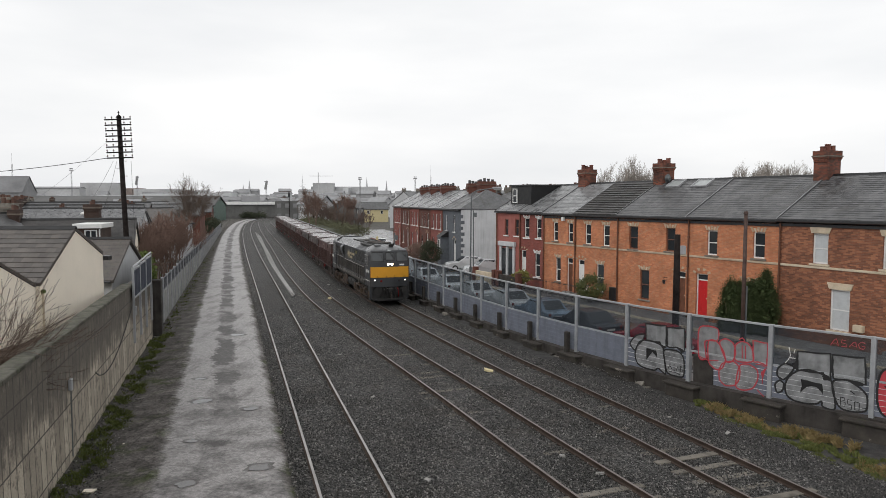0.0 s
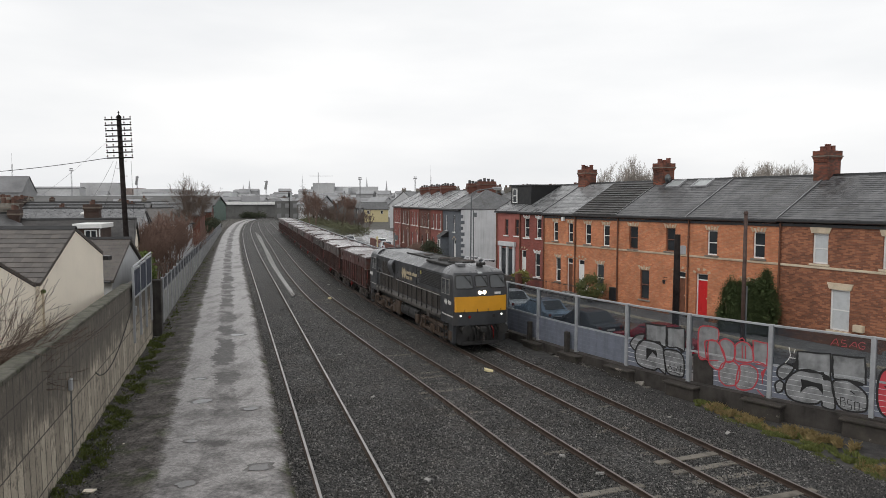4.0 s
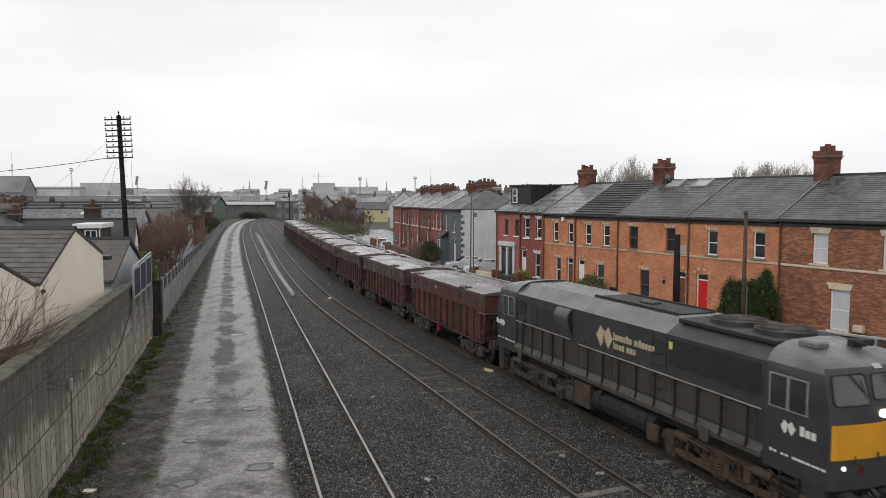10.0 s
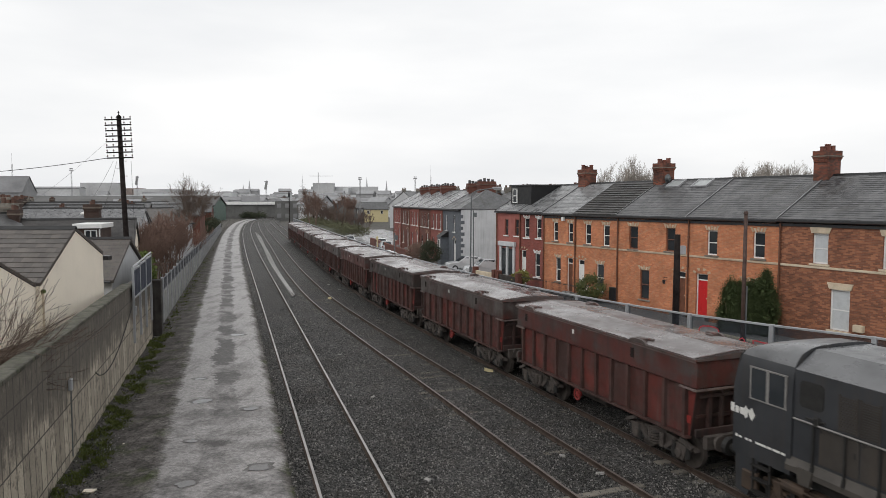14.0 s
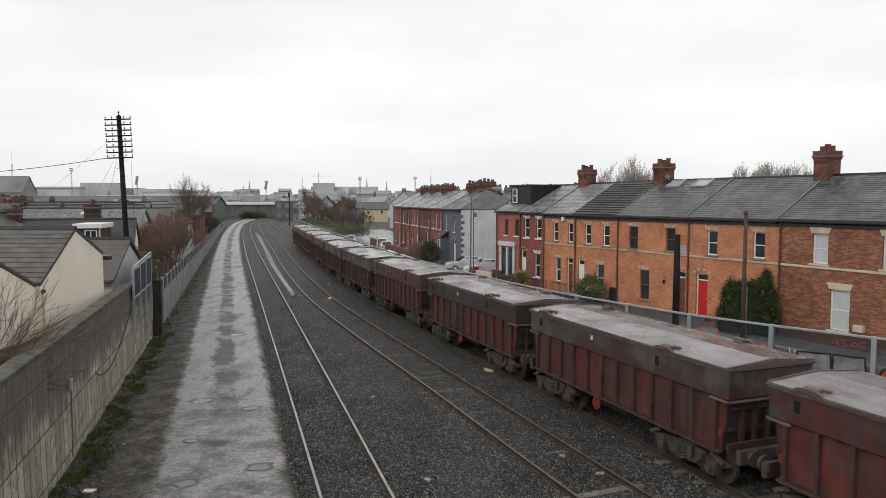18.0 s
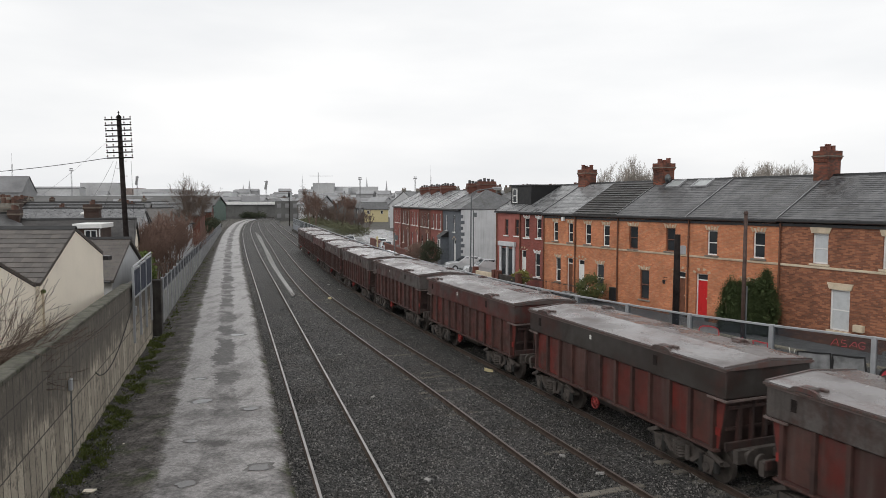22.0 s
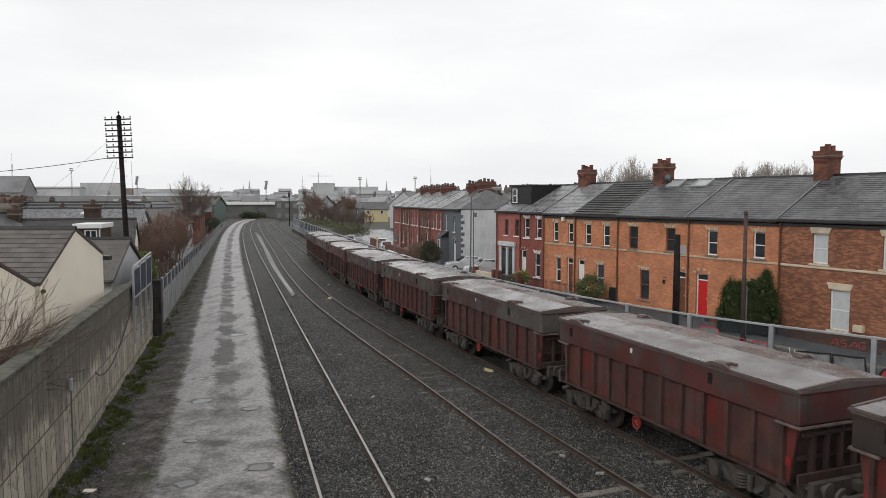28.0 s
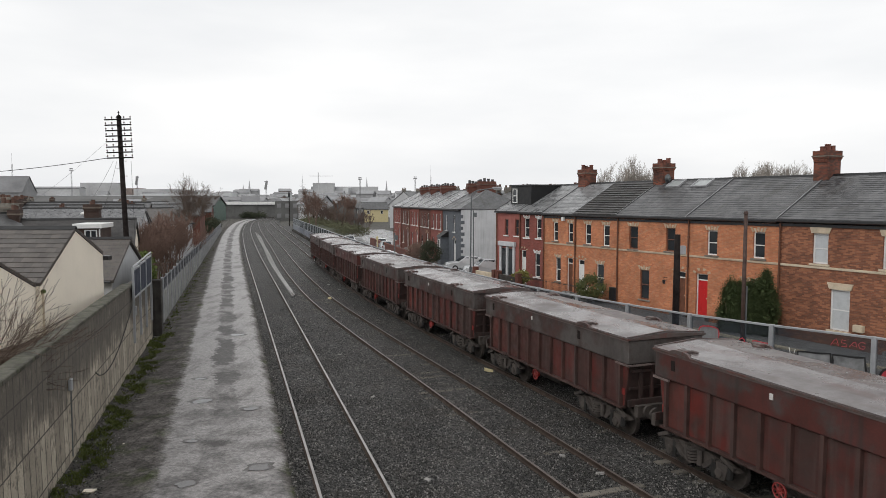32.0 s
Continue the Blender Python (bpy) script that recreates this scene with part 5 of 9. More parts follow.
box(bm, -0.58, 0.72, -0.25, 0.50, -0.9, -0.045, 0.03)
box(bm, -0.66, 0.80, -0.25, 0.60, -0.04, 0.04, 0.015)
FOOT = to_mesh("post_footing", bm, M["plinth"])
bm = bm_new()
box(bm, -0.11, 0.11, -0.1, 0.1, 0.03, 1.0, 0.02)
STUB = to_mesh("stub_post", bm, M["footing"])
PANELS = {}
for i, (p, q) in enumerate(zip(fence_line[:-1], fence_line[1:])):
    d = q - p
    ang = math.atan2(d.y, d.x)
    at = Matrix.Translation(p) @ Matrix.Rotation(ang, 4, "Z")
    share("fence_post", POST, fence, at)
    share("post_footing", FOOT, fence, at)
    if N_NEAR + 2 < i < N_NEAR + 16:
        share("stub_post", STUB, fence, Matrix.Translation(p + d * 0.12) @ Matrix.Rotation(ang, 4, "Z") @ Matrix.Translation((0, 0.28, 0)))
    key = (round(d.length, 2), i == N_NEAR)
    if key not in PANELS:
        L = d.length - 0.16
        short = 2.02 if i == N_NEAR else L
        b1 = bm_new()
        box(b1, 0.08, 0.08 + short, -0.03, 0.03, 0.16, 0.345, 0.008)
        lip = bm_new()
        prism(lip, [(-0.03, 0.3455), (-0.03, 0.351), (0.030, 0.351), (0.044, 0.343), (0.044, 0.337), (0.0305, 0.337)], "x", 0.08, 0.08 + short)
        b2 = bm_new()
        box(b2, 0.08, 0.08 + L, -0.045, 0.045, 1.27, 1.345, 0.008)
        b3 = bm_new()
        box(b3, 0.08, 0.08 + L, -0.006, 0.006, 1.345, 2.66)
        PANELS[key] = (to_mesh("panel_plank", b1, M["panel_blue"]), to_mesh("plank_lip", lip, M["lip_highlight"]), to_mesh("fence_rail", b2, M["galv"]), to_mesh("clear_sheet", b3, M["clear"]))
    pa, la, ra, ca = PANELS[key]
    for k in range(6):
        plank = share("panel_plank", pa, fence, at @ Matrix.Translation((0, 0, 0.187 * k)))
        if i < N_NEAR + 2:
            share("plank_lip", la, plank)
    if i == N_NEAR:
        b = bm_new()
        box(b, 2.16, 3.02, -0.32, -0.06, -0.6, 1.16, 0.04)
        for v in b.verts:
            v.co += Vector((noise.noise(v.co * 3), noise.noise(v.co * 4), noise.noise(v.co * 5))) * 0.05
        gap = part("concrete_pier", b, M["footing"], fence, "bare stained concrete pier in the gap")
        gap.matrix_basis = at
    share("fence_rail", ra, fence, at)
    share("fence_rail", ra, fence, at @ Matrix.Translation((0, 0, 1.39)))
    share("clear_sheet", ca, fence, at)
# low retaining wall under the fence
bm = bm_new()
rows = []
for p, q in zip(fence_line[:-1], fence_line[1:]):
    d = (q - p).normalized()
    n = Vector((-d.y, d.x, 0))
    rows.append([p + n * 0.22 + Vector((0, 0, z)) for z in (-0.9, 0.10)] + [p - n * 0.15 + Vector((0, 0, z)) for z in (0.10, -0.9)])
sweep(bm, rows)
tagged(part("wall_fence_base", bm, M["footing"]), "low broken stone wall under the street fence", "wall", kind="structure")

# broken masonry blocks along the foot of the fence
rub = thing("rubble_edge", pose(0, 0, 0), "row of dark broken masonry blocks under the fence", "masonry edge")
rk = random.Random(3)
for i in range(max(0, N_NEAR - 4), N_NEAR + 12):
    p, q = fence_line[i], fence_line[i + 1]
    d = (q - p).normalized()
    n = Vector((-d.y, d.x, 0))
    t = 0.0
    while t < 3.0:
        w = rk.uniform(0.45, 1.0)
        if 0.85 < t < 2.2 and rk.random() > (0.86 if i < N_NEAR + 1 else 0.35):
            bm = bm_new()
            w *= 0.6
            box(bm, 0, w - 0.04, 0.23, 0.34 + rk.uniform(0, 0.16), -0.9, -0.12 + rk.uniform(-0.4, 0.0), 0.03)
            for v in bm.verts:
                v.co += Vector((rk.uniform(-1, 1), rk.uniform(-1, 1), rk.uniform(-1, 1))) * 0.08
            o = part("block", bm, M["footing"] if rk.random() < 0.6 else M["footing_pale"], rub)
            o.matrix_basis = Matrix.Translation(p + d * t) @ Matrix.Rotation(math.atan2(d.y, d.x), 4, "Z")
        t += w

# ---------- street between the fence and the houses ----------
bm = bm_new()
rows = []
for p, q in zip(fence_line[:-1], fence_line[1:]):
    d = (q - p).normalized()
    n = Vector((d.y, -d.x, 0))
    rows.append([p + n * o + Vector((0, 0, z)) for o, z in ((0.18, -0.30), (0.2, -0.22), (30.0 if p.y < 90 else 22.0, -0.22))])
sweep(bm, rows)
tagged(part("street", bm, M["street"]), "wet grey tarmac street behind the fence", "street", kind="structure")

# pavement and garden fronts before the terrace
bm = bm_new()
box(bm, -60, 16, -2.6, -0.36, -0.4, -0.10, 0.02)
pv = part("pavement", bm, M["paving"])
pv.matrix_basis = TER
tagged(pv, "grey concrete pavement with kerb before the terrace", "pavement", kind="structure")
bm = bm_new()
box(bm, -60, 16, -2.76, -2.603, -0.4, -0.095, 0.015)
kb = part("kerb", bm, M["stone_trim"])
kb.matrix_basis = TER
tagged(kb, "stone kerb along the pavement", "kerb", kind="structure")


# ---------- spray paint on the fence panels ----------
def stroke(bm, pts, w, y, closed=False):
    """A flat painted line of width w, one ribbon."""
    pts = [Vector((a, b)) for a, b in pts]
    n = len(pts)
    ins, outs = [], []
    for k, p in enumerate(pts):
        a = pts[k - 1] if (k > 0 or closed) else p
        b = pts[(k + 1) % n] if (k < n - 1 or closed) else p
        d = (b - a).normalized()
        m = Vector((-d.y, d.x)) * w / 2
        ins.append(bm.verts.new((p.x - m.x, y, p.y - m.y)))
        outs.append(bm.verts.new((p.x + m.x, y, p.y + m.y)))
    for k in range(n if closed else n - 1):
        j = (k + 1) % n
        bm.faces.new((ins[k], ins[j], outs[j], outs[k]))


def blob(cx, cz, rx, rz, n=20, power=2.6):
    out = []
    for k in range(n):
        a = 2 * math.pi * k / n
        c, s = math.cos(a), math.sin(a)
        out.append((cx + rx * math.copysign(abs(c) ** (2 / power), c), cz + rz * math.copysign(abs(s) ** (2 / power), s)))
    return out


def fill(bm, pts, y):
    bm.faces.new([bm.verts.new((a, y, b)) for a, b in pts])


def rounded(pts, n=5):
    """A smooth closed line through a few corners."""
    out, m = [], len(pts)
    for k in range(m):
        p0, p1, p2, p3 = (Vector(pts[(k + o) % m]) for o in (-1, 0, 1, 2))
        for q in range(n):
            t = q / n
            v = p1 * (2 * t**3 - 3 * t * t + 1) + (p2 - p0) * 0.38 * (t**3 - 2 * t * t + t) + p2 * (-2 * t**3 + 3 * t * t) + (p3 - p1) * 0.38 * (t**3 - t * t)
            out.append((v.x, v.y))
    return out


def sharp(pts, n=4):
    """A closed outline with straight, slightly wavering sides."""
    out, m = [], len(pts)
    for k in range(m):
        (a, b), (c, d) = pts[k], pts[(k + 1) % m]
        for q in range(n):
            t = q / n
            out.append((a + (c - a) * t + 0.012 * math.sin(9 * t + k), b + (d - b) * t + 0.012 * math.sin(7 * t + 2 * k)))
    return out


def tag_piece(i, shapes, inks, line, fill_mat, line_mat, label, solids=(), ink=0.045):
    """A painted piece on panel i: filled outlines, then strokes over them. Measures from the panel's near post."""
    p, q = fence_line[i], fence_line[i + 1]
    d = q - p
    m = Matrix.Translation(p) @ Matrix.Rotation(math.atan2(d.y, d.x), 4, "Z")
    g = thing("graffiti", m, label, "graffiti", "fence graffiti")
    for k, s in enumerate(shapes):
        if fill_mat:
            b = bm_new()
            fill(b, s, 0.0330 + 0.0012 * k)
            bmesh.ops.triangulate(b, faces=list(b.faces))
            part("letter_fill", b, fill_mat, g)
        b = bm_new()
        stroke(b, s, line, 0.0465 + 0.0006 * k, True)
        part("outline", b, line_mat, g)
    for k, s in enumerate(solids):
        b = bm_new()
        fill(b, s, 0.053)
        bmesh.ops.triangulate(b, faces=list(b.faces))
        part("counter", b, line_mat, g)
    for k, s in enumerate(inks):
        b = bm_new()
        stroke(b, s, ink, 0.054 + 0.001 * k)
        part("ink_line", b, line_mat, g)
    return g


SILVER, BLACK, RED = M["paint_silver"], M["paint_black"], M["paint_red"]
tag_piece(N_NEAR - 1, [sharp([(2.28, 1.92), (1.25, 1.99), (1.21, 1.12), (1.43, 1.09), (1.45, 1.30), (2.31, 1.27)]), sharp([(1.2, 1.97), (0.23, 2.01), (0.17, 1.15), (0.61, 1.2), (1.15, 1.18)]),
                       rounded([(2.92, 0.96), (2.91, 1.22), (2.67, 1.44), (2.39, 1.35), (2.47, 1.14), (2.71, 0.86)]), rounded([(2.99, 0.64), (2.84, 0.81), (2.7, 0.7), (2.75, 0.45), (2.92, 0.37)]),
                       rounded([(1.47, 1.26), (1.9, 1.34), (2.26, 1.24), (2.56, 0.96), (2.66, 0.62), (2.58, 0.32), (2.34, 0.19), (1.98, 0.16), (1.63, 0.22), (1.47, 0.34), (1.43, 0.16), (1.05, 0.18), (1.2, 1.1)]),
                       rounded([(1.13, 1.1), (0.72, 1.2), (0.33, 1.0), (0.14, 0.8), (0.11, 0.51), (0.16, 0.28), (0.45, 0.19), (0.81, 0.20), (1.0, 0.36), (1.14, 0.76)])],
          [[(1.05, 0.53), (0.94, 0.50)], [(0.90, 0.60), (0.88, 0.30), (0.76, 0.32), (0.75, 0.44), (0.88, 0.46), (0.78, 0.52), (0.79, 0.60), (0.90, 0.60)], [(0.56, 0.55), (0.68, 0.56), (0.69, 0.42), (0.57, 0.40), (0.56, 0.26), (0.68, 0.25)],
           [(0.48, 0.53), (0.46, 0.26), (0.34, 0.27), (0.34, 0.52), (0.48, 0.53)], [(0.26, 0.36), (0.15, 0.38)], [(0.62, 0.86), (0.48, 0.78)]],
          0.062, SILVER, BLACK, "silver and black spray-painted letters on the fence panel",
          [sharp([(2.15, 0.98), (1.46, 0.93), (1.43, 0.55), (1.57, 0.76), (1.88, 0.83), (2.16, 0.5), (2.08, 0.88)]), sharp([(1.43, 1.30), (1.22, 1.16), (1.40, 1.08)]), sharp([(2.40, 1.30), (2.28, 1.95), (2.22, 1.28)]), sharp([(0.60, 1.22), (0.16, 1.16), (0.40, 1.04)])], 0.028)
tag_piece(N_NEAR, [rounded([(2.7, 2.26), (1.98, 2.32), (1.97, 1.87), (2.46, 1.77), (2.4, 1.13), (2.69, 1.13)], 4), rounded([(2.32, 1.79), (2.01, 1.84), (1.74, 1.54), (1.64, 1.2), (1.76, 0.86), (2.02, 0.78), (2.3, 1.02)]),
                   rounded([(1.88, 1.8), (1.66, 1.98), (1.38, 1.88), (1.26, 1.58), (1.34, 1.23), (1.59, 1.14)]), rounded([(1.27, 1.79), (1.06, 1.97), (0.81, 1.94), (0.64, 1.72), (0.62, 1.31), (1.25, 1.24)]),
                   sharp([(0.63, 2.07), (0.10, 2.05), (0.10, 1.23), (0.36, 1.32), (0.6, 1.31)]), rounded([(1.87, 0.77), (1.72, 1.06), (1.33, 1.19), (1.09, 0.98), (1.1, 0.56), (1.27, 0.31), (1.61, 0.24), (1.84, 0.41)]),
                   rounded([(1.1, 1.06), (0.76, 1.18), (0.45, 1.03), (0.42, 0.69), (0.59, 0.34), (0.94, 0.2), (1.22, 0.3)])],
          [[(0.88, 1.36), (0.90, 1.84)], [(1.00, 1.36), (1.02, 1.84)], [(0.5, 1.23), (0.3, 1.25), (0.12, 1.17), (0.24, 0.87), (0.25, 0.56), (0.23, 0.98)], [(0.43, 0.32), (0.28, 0.2), (0.18, 0.12)], [(1.14, 2.02), (1.02, 2.12), (0.92, 2.02)],
           [(2.69, 1.16), (2.3, 1.06), (1.9, 1.12)]],
          0.048, SILVER, RED, "red outlined spray-painted letters on the fence panel", [sharp([(0.16, 1.14), (0.26, 0.62), (0.30, 1.0)])], 0.034)
tag_piece(N_NEAR + 1, [sharp([(2.11, 2.04), (1.08, 2.1), (1.05, 1.27), (1.25, 1.2), (1.37, 1.39), (2.06, 1.35)]), sharp([(1.03, 2.04), (0.2, 2.13), (0.17, 1.24), (0.49, 1.32), (1.0, 1.27)]),
                       rounded([(2.92, 1.08), (2.6, 1.47), (2.18, 1.59), (2.24, 1.34), (2.53, 1.05), (2.65, 0.84)]),
                       rounded([(1.26, 1.28), (1.89, 1.38), (2.41, 1.24), (2.64, 0.72), (2.51, 0.33), (2.15, 0.2), (1.62, 0.2), (1.43, 0.32), (1.15, 0.18), (1.05, 0.2), (1.2, 1.15)]),
                       rounded([(1.15, 1.11), (0.49, 1.18), (0.21, 0.94), (0.2, 0.26), (0.56, 0.18), (0.94, 0.22), (1.07, 0.5)])],
          [[(0.92, 0.42), (0.84, 0.64), (0.76, 0.42)], [(0.88, 0.52), (0.78, 0.52)], [(0.60, 0.62), (0.70, 0.60), (0.70, 0.52), (0.60, 0.50), (0.60, 0.40), (0.72, 0.40)], [(0.54, 0.40), (0.46, 0.62), (0.40, 0.42)],
           [(0.34, 0.62), (0.34, 0.40), (0.24, 0.42), (0.25, 0.52), (0.34, 0.52), (0.26, 0.60), (0.34, 0.62)], [(0.86, 0.30), (0.60, 0.33), (0.36, 0.28)]],
          0.066, SILVER, BLACK, "silver and black spray-painted letters beside a footing gap",
          [sharp([(2.05, 1.04), (1.53, 1.02), (1.47, 0.72), (1.73, 0.93), (2.04, 0.55), (1.98, 0.94)]), sharp([(1.25, 1.22), (1.06, 1.28), (1.20, 1.10)]), sharp([(0.50, 1.30), (0.16, 1.26), (0.30, 1.12)])], 0.028)
tag_piece(N_NEAR - 1, [], [[(1.26, 2.29), (1.18, 2.44), (1.10, 2.54), (1.05, 2.42), (1.02, 2.30), (1.10, 2.38), (1.24, 2.36)], [(0.80, 2.50), (0.92, 2.52), (0.94, 2.42), (0.80, 2.40), (0.78, 2.30), (0.94, 2.30)], [(0.70, 2.31), (0.58, 2.48), (0.52, 2.50), (0.48, 2.33), (0.62, 2.38)],
                           [(0.24, 2.48), (0.34, 2.53), (0.44, 2.44), (0.40, 2.32), (0.28, 2.28), (0.24, 2.38), (0.34, 2.39)]], 0.03, None, RED, "red scribbled tag high on the fence sheet", (), 0.02)
tag_piece(N_NEAR - 1, [], [[(2.56, 2.02), (2.51, 1.73), (2.58, 1.58), (2.68, 1.45)], [(2.52, 1.66), (2.34, 1.67)], [(2.36, 1.98), (2.40, 1.84)]], 0.03, None, M["decal"], "white sprayed strokes on the fence sheet", (), 0.026)
tag_piece(N_NEAR - 2, [blob(2.6, 1.0, 0.4, 0.8), sharp([(1.6, 0.4), (2.2, 0.4), (2.2, 1.8), (1.6, 1.8)]), blob(1.0, 1.1, 0.45, 0.7)], [[(2.4, 1.0), (2.8, 1.2)]], 0.07, RED, BLACK, "solid red spray-painted letters on the fence panel")
# ---------- train ----------
TY = np.arange(258.0, -109.0, -0.5)
TX = np.array([curve_x(RIGHT, float(y)) for y in TY])
TS = np.concatenate([[0], np.cumsum(np.hypot(np.diff(TX), np.diff(TY)))])
TS = TS - np.interp(-16.5, -TY, TS)
PITCH, LOCO_L, N_WAGONS = 11.15, 16.95, 10
# place of the loco's rear coupling along the line, by time
RUN = [(0, -49.75), (1, -45.7), (2, -41.7), (3, -37.75), (4.5, -32.4), (6, -27.2), (7.5, -22.2), (9, -17.22), (10, -13.97), (11, -10.75), (12, -7.52), (13, -4.25), (14, -1.04), (15.5, 3.65), (17, 8.25), (18, 11.23), (19, 14.1), (20, 16.9),
       (21, 19.6), (22, 22.3), (23, 24.9), (24, 27.4), (25, 29.75), (26.5, 32.85), (28, 35.58), (29, 37.12), (30, 38.5), (31, 39.76), (32, 40.7)]


def rail_point(s):
    return Vector((float(np.interp(s, TS, TX)), float(np.interp(s, TS, TY)), 0.0))


def rail_pose(s, half=3.4):
    """Pose of a vehicle whose middle is at s, its bogies half a base either way."""
    a, b = rail_point(s + half), rail_point(s - half)
    d = a - b
    return Matrix.Translation((a + b) / 2) @ Matrix.Rotation(math.atan2(d.y, d.x), 4, "Z")


def wheelset(parent, x, r, name="wheelset", mat="loco_black"):
    bm = bm_new()
    for y in (-0.8, 0.8):
        tube(bm, (0, y - 0.065, 0), (0, y + 0.065, 0), r, n=20)
        tube(bm, (0, y + math.copysign(0.06, y), 0), (0, y + math.copysign(0.10, y), 0), r * 0.35, n=10)
    tube(bm, (0, -0.8, 0), (0, 0.8, 0), 0.08, n=8)
    ob = part(name, bm, M[mat], parent)
    ob.location = (x, 0, r)
    return ob


def bogie(parent, x, axles, r, mat, dark, heavy):
    """A bogie: side frames with axle boxes, springs and brake gear."""
    bm = bm_new()
    half = axles[-1] + 0.55
    for y in (-1.12, 1.12):
        t = 0.09
        top = 0.98 if heavy else 0.80
        pts = [(-half, 0.62), (-half + 0.1, top - 0.12), (-half * 0.35, top), (half * 0.35, top), (half - 0.1, top - 0.12), (half, 0.62), (half - 0.25, 0.56), (half * 0.4, 0.68), (half * 0.22, 0.48), (-half * 0.22, 0.48), (-half * 0.4, 0.68), (-half + 0.25, 0.56)]
        prism(bm, pts, "y", y - t, y + t)
    box(bm, -0.3, 0.3, -1.2, 1.2, 0.5, 0.85)
    bg = part("bogie", bm, M[mat], parent)
    bg.location = (x, 0, 0)
    for ax in axles:
        for y in (-1.24, 1.24):
            b = bm_new()
            box(b, ax - 0.17, ax + 0.17, y - 0.11, y + 0.11, r - 0.2, r + 0.17, 0.03)
            tube(b, (ax, y - math.copysign(0.02, y), r), (ax, y + math.copysign(0.16, y), r), 0.12, n=10)
            box(b, ax - 0.24, ax + 0.24, y - 0.06, y + 0.06, r + 0.17, r + 0.25, 0.01)
            if not heavy:
                b.free()
                b = bm_new()
                prism(b, [(ax - 0.30, r + 0.26), (ax - 0.17, r - 0.16), (ax + 0.17, r - 0.16), (ax + 0.30, r + 0.26)], "y", y - 0.045, y + 0.045)
                tube(b, (ax, y - math.copysign(0.02, y), r), (ax, y + math.copysign(0.09, y), r), 0.13, 0.11, 12)
            part("axle_box", b, M[mat], bg)
            for o in (-0.28, 0.28):
                b = bm_new()
                tube(b, (ax + o, y - math.copysign(0.03, y), r - 0.08), (ax + o, y - math.copysign(0.03, y), r + 0.2), 0.085, n=8)
                part("spring", b, M[dark], bg)
    for y in (-1.27, 1.27):
        b = bm_new()
        for k in range(5):
            tube(b, (0, y - 0.05, 0.44 + 0.075 * k), (0, y - 0.05, 0.49 + 0.075 * k), 0.15, 0.15, 10)
        tube(b, (-0.24, y - 0.04, 0.42), (-0.24, y - 0.04, 0.80), 0.07, n=8)
        tube(b, (0.24, y - 0.04, 0.42), (0.24, y - 0.04, 0.80), 0.07, n=8)
        part("bolster_spring", b, M[mat], bg)
        if not heavy:
            for o in (-1, 1):
                b = bm_new()
                prism(b, [(o * 0.30, 0.46), (o * 0.42, 0.40), (o * 0.80, 0.70), (o * 0.72, 0.80)], "y", y - 0.05, y + 0.045)
                prism(b, [(o * 0.95, 0.84), (o * 1.38, 0.66), (o * 1.42, 0.74), (o * 1.0, 0.93)], "y", y - 0.05, y + 0.045)
                part("frame_strut", b, M[mat], bg)
        if heavy:
            for o in (-1.3, 1.3):
                b = bm_new()
                tube(b, (o - 0.28, y, 0.93), (o + 0.28, y, 0.93), 0.12, n=12)
                tube(b, (o + 0.28, y, 0.93), (o + 0.5, y, 0.80), 0.03, n=6)
                box(b, o - 0.5, o - 0.3, y - 0.1, y + 0.08, 0.55, 0.95, 0.02)
                part("brake_cylinder", b, M[mat], bg)
            for o in (-0.88, 0.88):
                b = bm_new()
                prism(b, [(o - 0.72, 0.52), (o - 0.5, 0.40), (o + 0.5, 0.40), (o + 0.72, 0.52), (o + 0.60, 0.60), (o + 0.42, 0.55), (o + 0.2, 0.60), (o, 0.52), (o - 0.2, 0.60), (o - 0.42, 0.55), (o - 0.60, 0.60)], "y", y - 0.06, y + 0.06)
                part("equaliser", b, M[mat], bg)
                # Flat black discs stand for the shade inside frame holes.
                for q in (-0.45, -0.15, 0.15, 0.45):
                    b = bm_new()
                    tube(b, (o + q, y - math.copysign(0.02, y), 0.78), (o + q, y + math.copysign(0.045, y), 0.78), 0.06, n=10)
                    part("frame_hole", b, M[dark], bg)
                b = bm_new()
                tube(b, (o - 0.8, y * 1.06, 1.02), (o + 0.55, y * 1.06, 0.90), 0.026, n=6)
                tube(b, (o - 0.2, y * 1.06, 1.0), (o - 0.2, y * 1.06, 0.5), 0.03, n=6)
                part("brake_rod", b, M[mat], bg)
            for o in (-2.5, 2.5):
                b = bm_new()
                box(b, o - 0.22, o + 0.22, y - 0.12, y + 0.07, 0.42, 0.92, 0.05)
                part("sand_box", b, M[mat], bg)
        b = bm_new()
        for o in (-0.5, 0.5):
            box(b, o * half - 0.06, o * half + 0.06, y - 0.05, y + 0.05, 0.3, 0.75)
        tube(b, (-half * 0.7, y, 0.42), (half * 0.7, y, 0.42), 0.03, n=6)
        part("brake_gear", b, M[dark], bg)
    return bg


